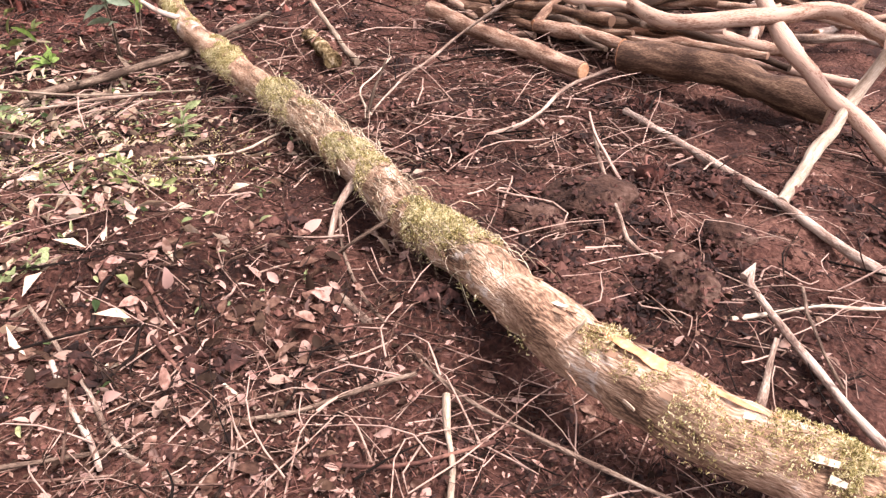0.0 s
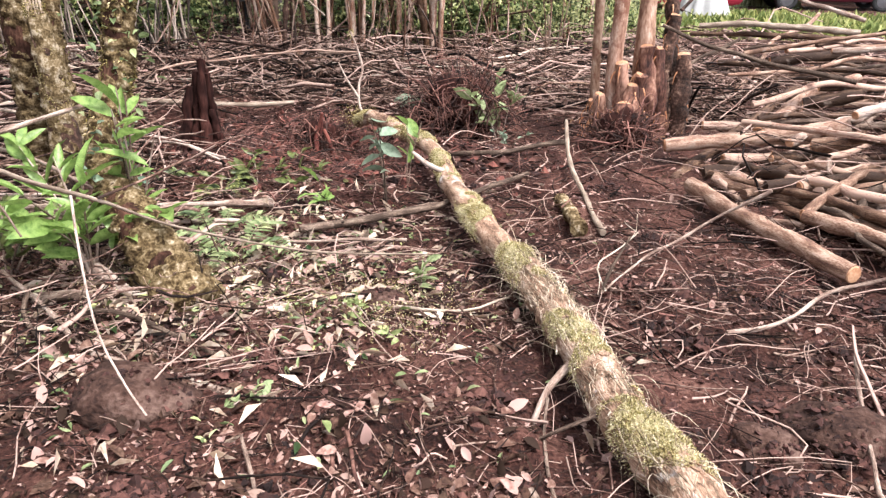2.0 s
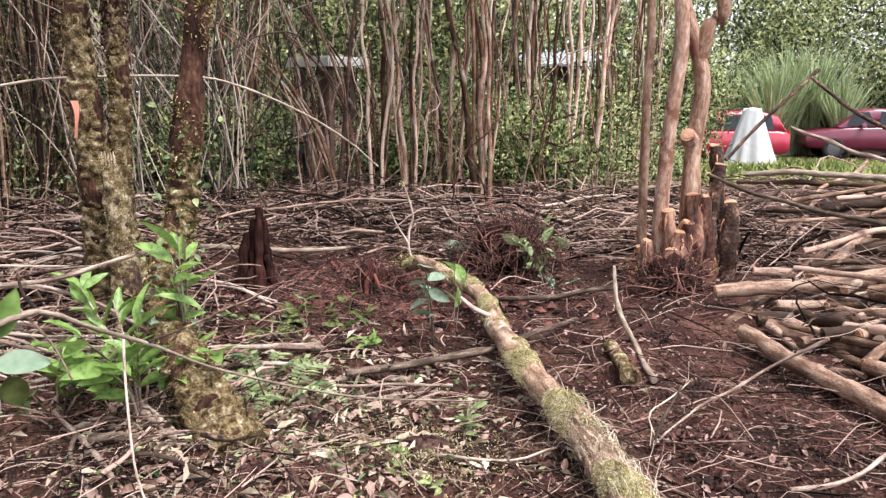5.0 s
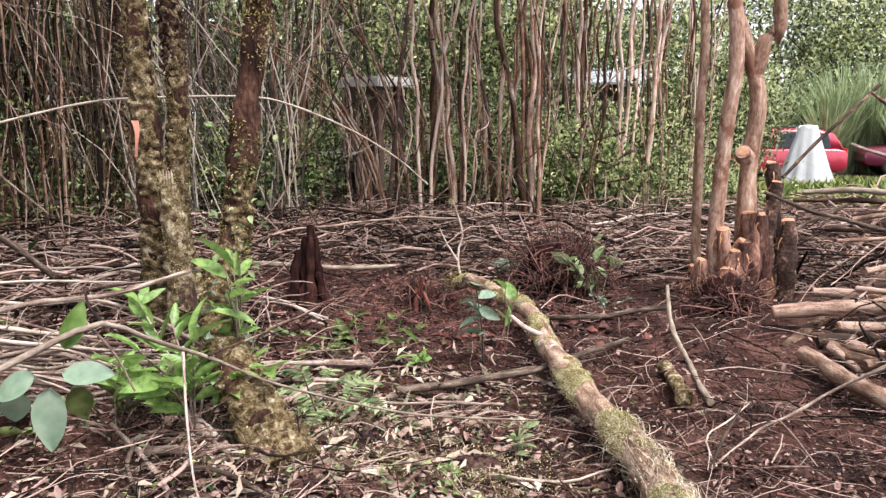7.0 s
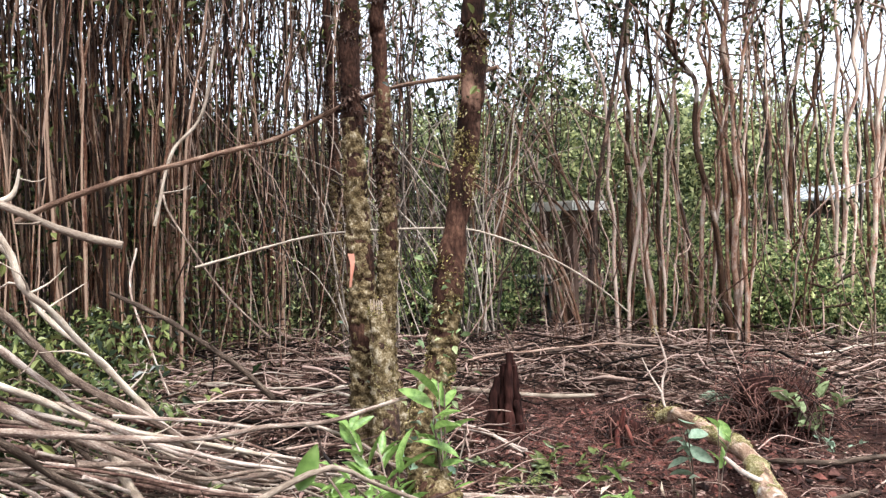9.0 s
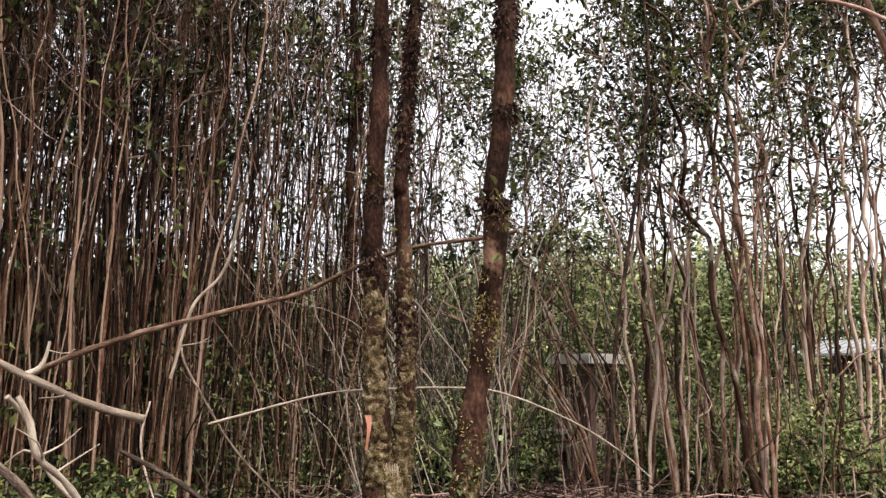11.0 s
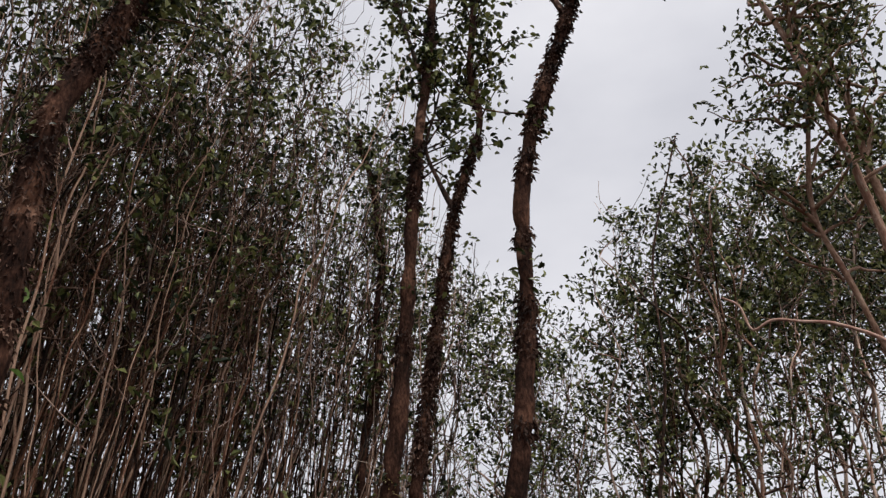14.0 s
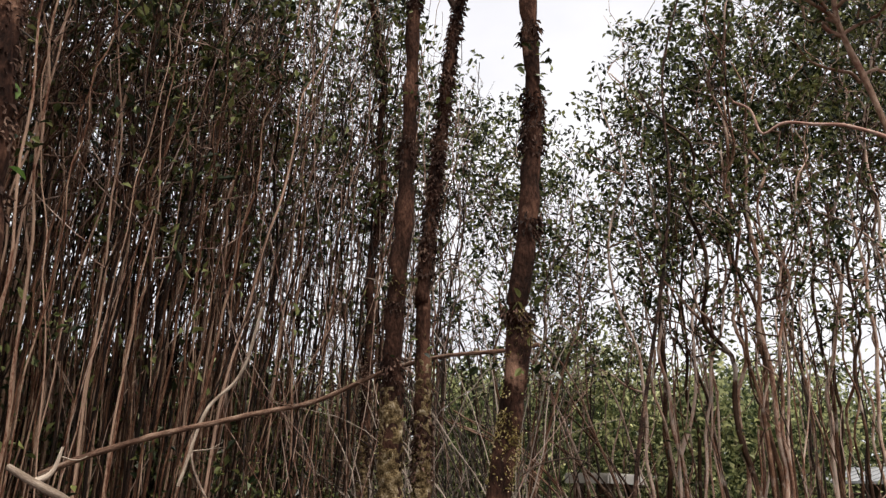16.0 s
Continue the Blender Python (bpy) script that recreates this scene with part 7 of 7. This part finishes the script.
shrub(-0.7, 2.6, 0.0, 0.08, 0.2, 30, 0.055, EDGELEAF, "wilted cut leafy twig on soil", 90, 0.4, 5)
shrub(-0.95, 2.0, 0.0, 0.06, 0.12, 20, 0.05, FERN, "wilted pale cut twig with curled leaves", 93, 0.5, 3)
shrub(-5.9, 8.9, 0.1, 0.55, 0.5, 90, 0.13, BRIGHT, "light green young plant at the thicket's edge", 91)
shrub(-2.9, 2.0, 0.0, 0.35, 0.6, 150, 0.08, GREEN, "low green leafy growth below the slash heap", 92)
shrub(-2.6, 1.75, 0.0, 0.3, 0.4, 110, 0.07, GREEN, "low green leafy growth below the slash heap", 94)
shrub(-1.9, 4.3, 0.0, 0.12, 0.5, 90, 0.08, GREEN, "low dark weeds on the torn soil", 95)
shrub(-4.6, 3.6, 0.0, 0.8, 0.6, 160, 0.08, GREEN, "dark leafy growth behind the slash heap", 96)


for k_, (x_, y_) in enumerate([(-3.05, 1.98), (-2.66, 1.99), (-2.83, 1.74), (-2.72, 2.2), (-3.17, 2.2)]):
    shrub(x_, y_, 0.0, 0.26, 0.3, 70, 0.065, (EDGELEAF, PALELEAF)[k_ % 2], "low grey-green leafy growth at the slash heap's foot", 100 + k_, 0.42, 8)


def fern(x, y, label, n, ln, seed, mat_=FERN):
    r = np.random.default_rng(seed)
    ob = thing("fern", (x, y, gz(x, y)), label, "plant", "ferns")
    for k in range(n):
        a = r.uniform(0, 6.283)
        o = np.array((math.cos(a), math.sin(a), 0))
        l1 = ln * r.uniform(0.6, 1.1)
        g = Geo()
        c = tube(g, [(0, 0, 0), o * l1 * 0.45 + (0, 0, l1 * 0.35), o * l1 + (0, 0, l1 * 0.2)], 0.003, 0.001, 4, 22, rough=0, cap=False)
        s = np.array((-o[1], o[0], 0))
        for i in range(3, 22):
            w = l1 * 0.24 * math.sin(math.pi * (i + 1) / 24)
            leaves(g, [c[i], c[i]], [s + o * 0.35, -s + o * 0.35], w, r, 0.3, fold=0.06)
        part("frond", g, mat_, ob)
    return ob


fern(-1.52, 3.2, "young light green fern in leaf litter", 5, 0.36, 1)
fern(-1.75, 3.5, "light green fern in leaf litter", 4, 0.34, 2)
fern(-2.0, 4.0, "small dark fern on soil", 6, 0.26, 3, GREEN)
fern(-1.35, 6.6, "pale grey-green fern behind the log", 6, 0.38, 4, PALELEAF)
q = Geo()
at = np.concatenate([np.array((-1.85, 3.05, 0)) + rng.normal(size=(3000, 3)) * (0.22, 0.16, 0), np.array((-0.78, 2.9, 0)) + rng.normal(size=(3200, 3)) * (0.2, 0.2, 0), np.array((-1.55, 2.9, 0)) + rng.normal(size=(1200, 3)) * (0.3, 0.2, 0)])
at[:, 2] = ground_z(at[:, 0], at[:, 1]) + rng.uniform(0, 0.03, len(at))
leaves(q, at, unit(len(at), rng) + (0, 0, 0.5), 0.013, rng, 0.3)
tagged(part("ground_moss", q, MOSS, smooth=False), "yellow-green moss patches on the ground", "moss", kind="stuff")

# wilting green leaves and dry grass strewn where the undergrowth was cut
for nm_, mat_, n_, ln_, wd_, lab_ in (("fallen_green_leaves", EDGELEAF, 240, 0.05, 0.45, "wilting grey-green leaves strewn on the litter"), ("cut_fern_bits", FERN, 620, 0.045, 0.3, "torn yellow-green fern and grass bits on the litter"), ("dry_grass", PEEL, 900, 0.10, 0.06, "dry pale grass blades on the litter")):
    q = Geo()
    at = scatter(n_, rng, lambda n, r: (r.normal(-1.35, 0.5, n), r.normal(3.0, 0.6, n)))
    at[:, 2] += rng.uniform(0.004, 0.03, n_)
    leaves(q, at, unit(n_, rng) * (1, 1, 0.35), ln_, rng, wd_, fine=nm_ != "dry_grass")
    tagged(part(nm_, q, mat_, smooth=False), lab_, "leaves", kind="stuff")

# ---- leafy branch close by ----
nb = thing("leafy_branch", NEAR_BRANCH[0], "thin cut branch with waxy blue-green round leaves, over brush", "branch")
o = np.array(NEAR_BRANCH[0])
for nm, line, r0, r1, mat_ in (("branch", NEAR_BRANCH, 0.0062, 0.0028, PALE), ("hanging_twig", NEAR_HANGER, 0.003, 0.002, STICK), ("side_twig", NEAR_TWIG_DARK, 0.0035, 0.002, MOSSBARK), ("side_twig", NEAR_TWIG_TIP, 0.004, 0.002, MOSSBARK), ("side_twig", NEAR_TWIG_DOWN, 0.003, 0.002, STICK)):
    g = Geo()
    tube(g, np.array(line) - o, r0, r1, 9, 40, rough=0.14, seed=12, radii=[r0, r0, r0 * 0.55, r0 * 0.45, r1] if nm == "branch" else None)
    part(nm, g, mat_, nb)


def big_leaf(at, way, up, ln, wd, mat_, label):
    """One broad rounded leaf with midrib, cupped a little."""
    d, u = Vector(way).normalized(), Vector(up).normalized()
    s = d.cross(u).normalized()
    u = s.cross(d)
    v, f = [], []
    for i in range(13):
        t = i / 12
        w = wd * 0.5 * (math.sin(math.pi * t**0.8) ** 0.75 if 0 < t < 1 else 0.02)
        for j in range(-3, 4):
            k = j / 3
            p = d * ln * t + s * w * k + u * (0.10 * wd * k * k - 0.12 * ln * t * t + 0.012 * wd * math.sin(9 * t + 3 * k))
            v.append(Vector(at) + p - Vector(nb.location))
    for i in range(12):
        for j in range(6):
            f.append((i * 7 + j, i * 7 + j + 1, i * 7 + j + 8, i * 7 + j + 7))
    return part("leaf", Geo().add([tuple(p) for p in v], f), mat_, nb, label)


RIGHT, AHEAD, UP = np.array((0.95, 0.31, 0)), np.array((-0.31, 0.95, 0)), np.array((0, 0, 1.0))
for at, way, up, ln, wd, mat_ in (
    (BIG_LEAVES[0], -RIGHT * 1.0 - UP * 0.08 - AHEAD * 0.1, UP - AHEAD * 0.8, 0.072, 0.042, PALELEAF),
    (BIG_LEAVES[1], -RIGHT * 0.9 - UP * 0.38 - AHEAD * 0.15, UP - AHEAD * 0.9, 0.085, 0.055, PALELEAF),
    (BIG_LEAVES[2], -UP * 1.0 - RIGHT * 0.02 - AHEAD * 0.2, -AHEAD + UP * 0.2, 0.115, 0.064, PALELEAF),
    (BIG_LEAVES[3], RIGHT * 1.0 + UP * 0.06 - AHEAD * 0.1, UP - AHEAD * 0.9, 0.098, 0.05, PALELEAF),
    (BIG_LEAVES[4], UP * 0.9 + RIGHT * 0.42, -AHEAD + RIGHT * 0.5, 0.10, 0.042, BRIGHT),
    (BIG_LEAVES[5], -UP * 0.9 - RIGHT * 0.2 + AHEAD * 0.2, -AHEAD + RIGHT * 0.5, 0.07, 0.05, PALELEAF),
    (BIG_LEAVES[6], -UP * 0.8 + RIGHT * 0.1 + AHEAD * 0.3, -AHEAD + RIGHT * 0.7, 0.08, 0.05, GREEN)):
    big_leaf(at, way, up, ln, wd, mat_, "waxy blue-green round leaf" if mat_ is PALELEAF else "glossy green leaf")

# ---- orange marking tape on the trunk ----
g = Geo()
v = []
for i in range(9):
    t = i / 8
    v += [(-0.012 + 0.02 * math.sin(3 * t), 0.004 * math.sin(7 * t), -0.2 * t), (0.018 * (1.2 - 0.3 * t) + 0.02 * math.sin(3 * t + 0.4), 0.01 * math.cos(5 * t), -0.2 * t)]
fl = tagged(part("marking_tape", g.add(v, [(2 * i, 2 * i + 1, 2 * i + 3, 2 * i + 2) for i in range(8)]), FLAG), "strip of orange marking tape hanging on a dark trunk", "tape")
fl.location = (-2.95, 3.70, 1.38)
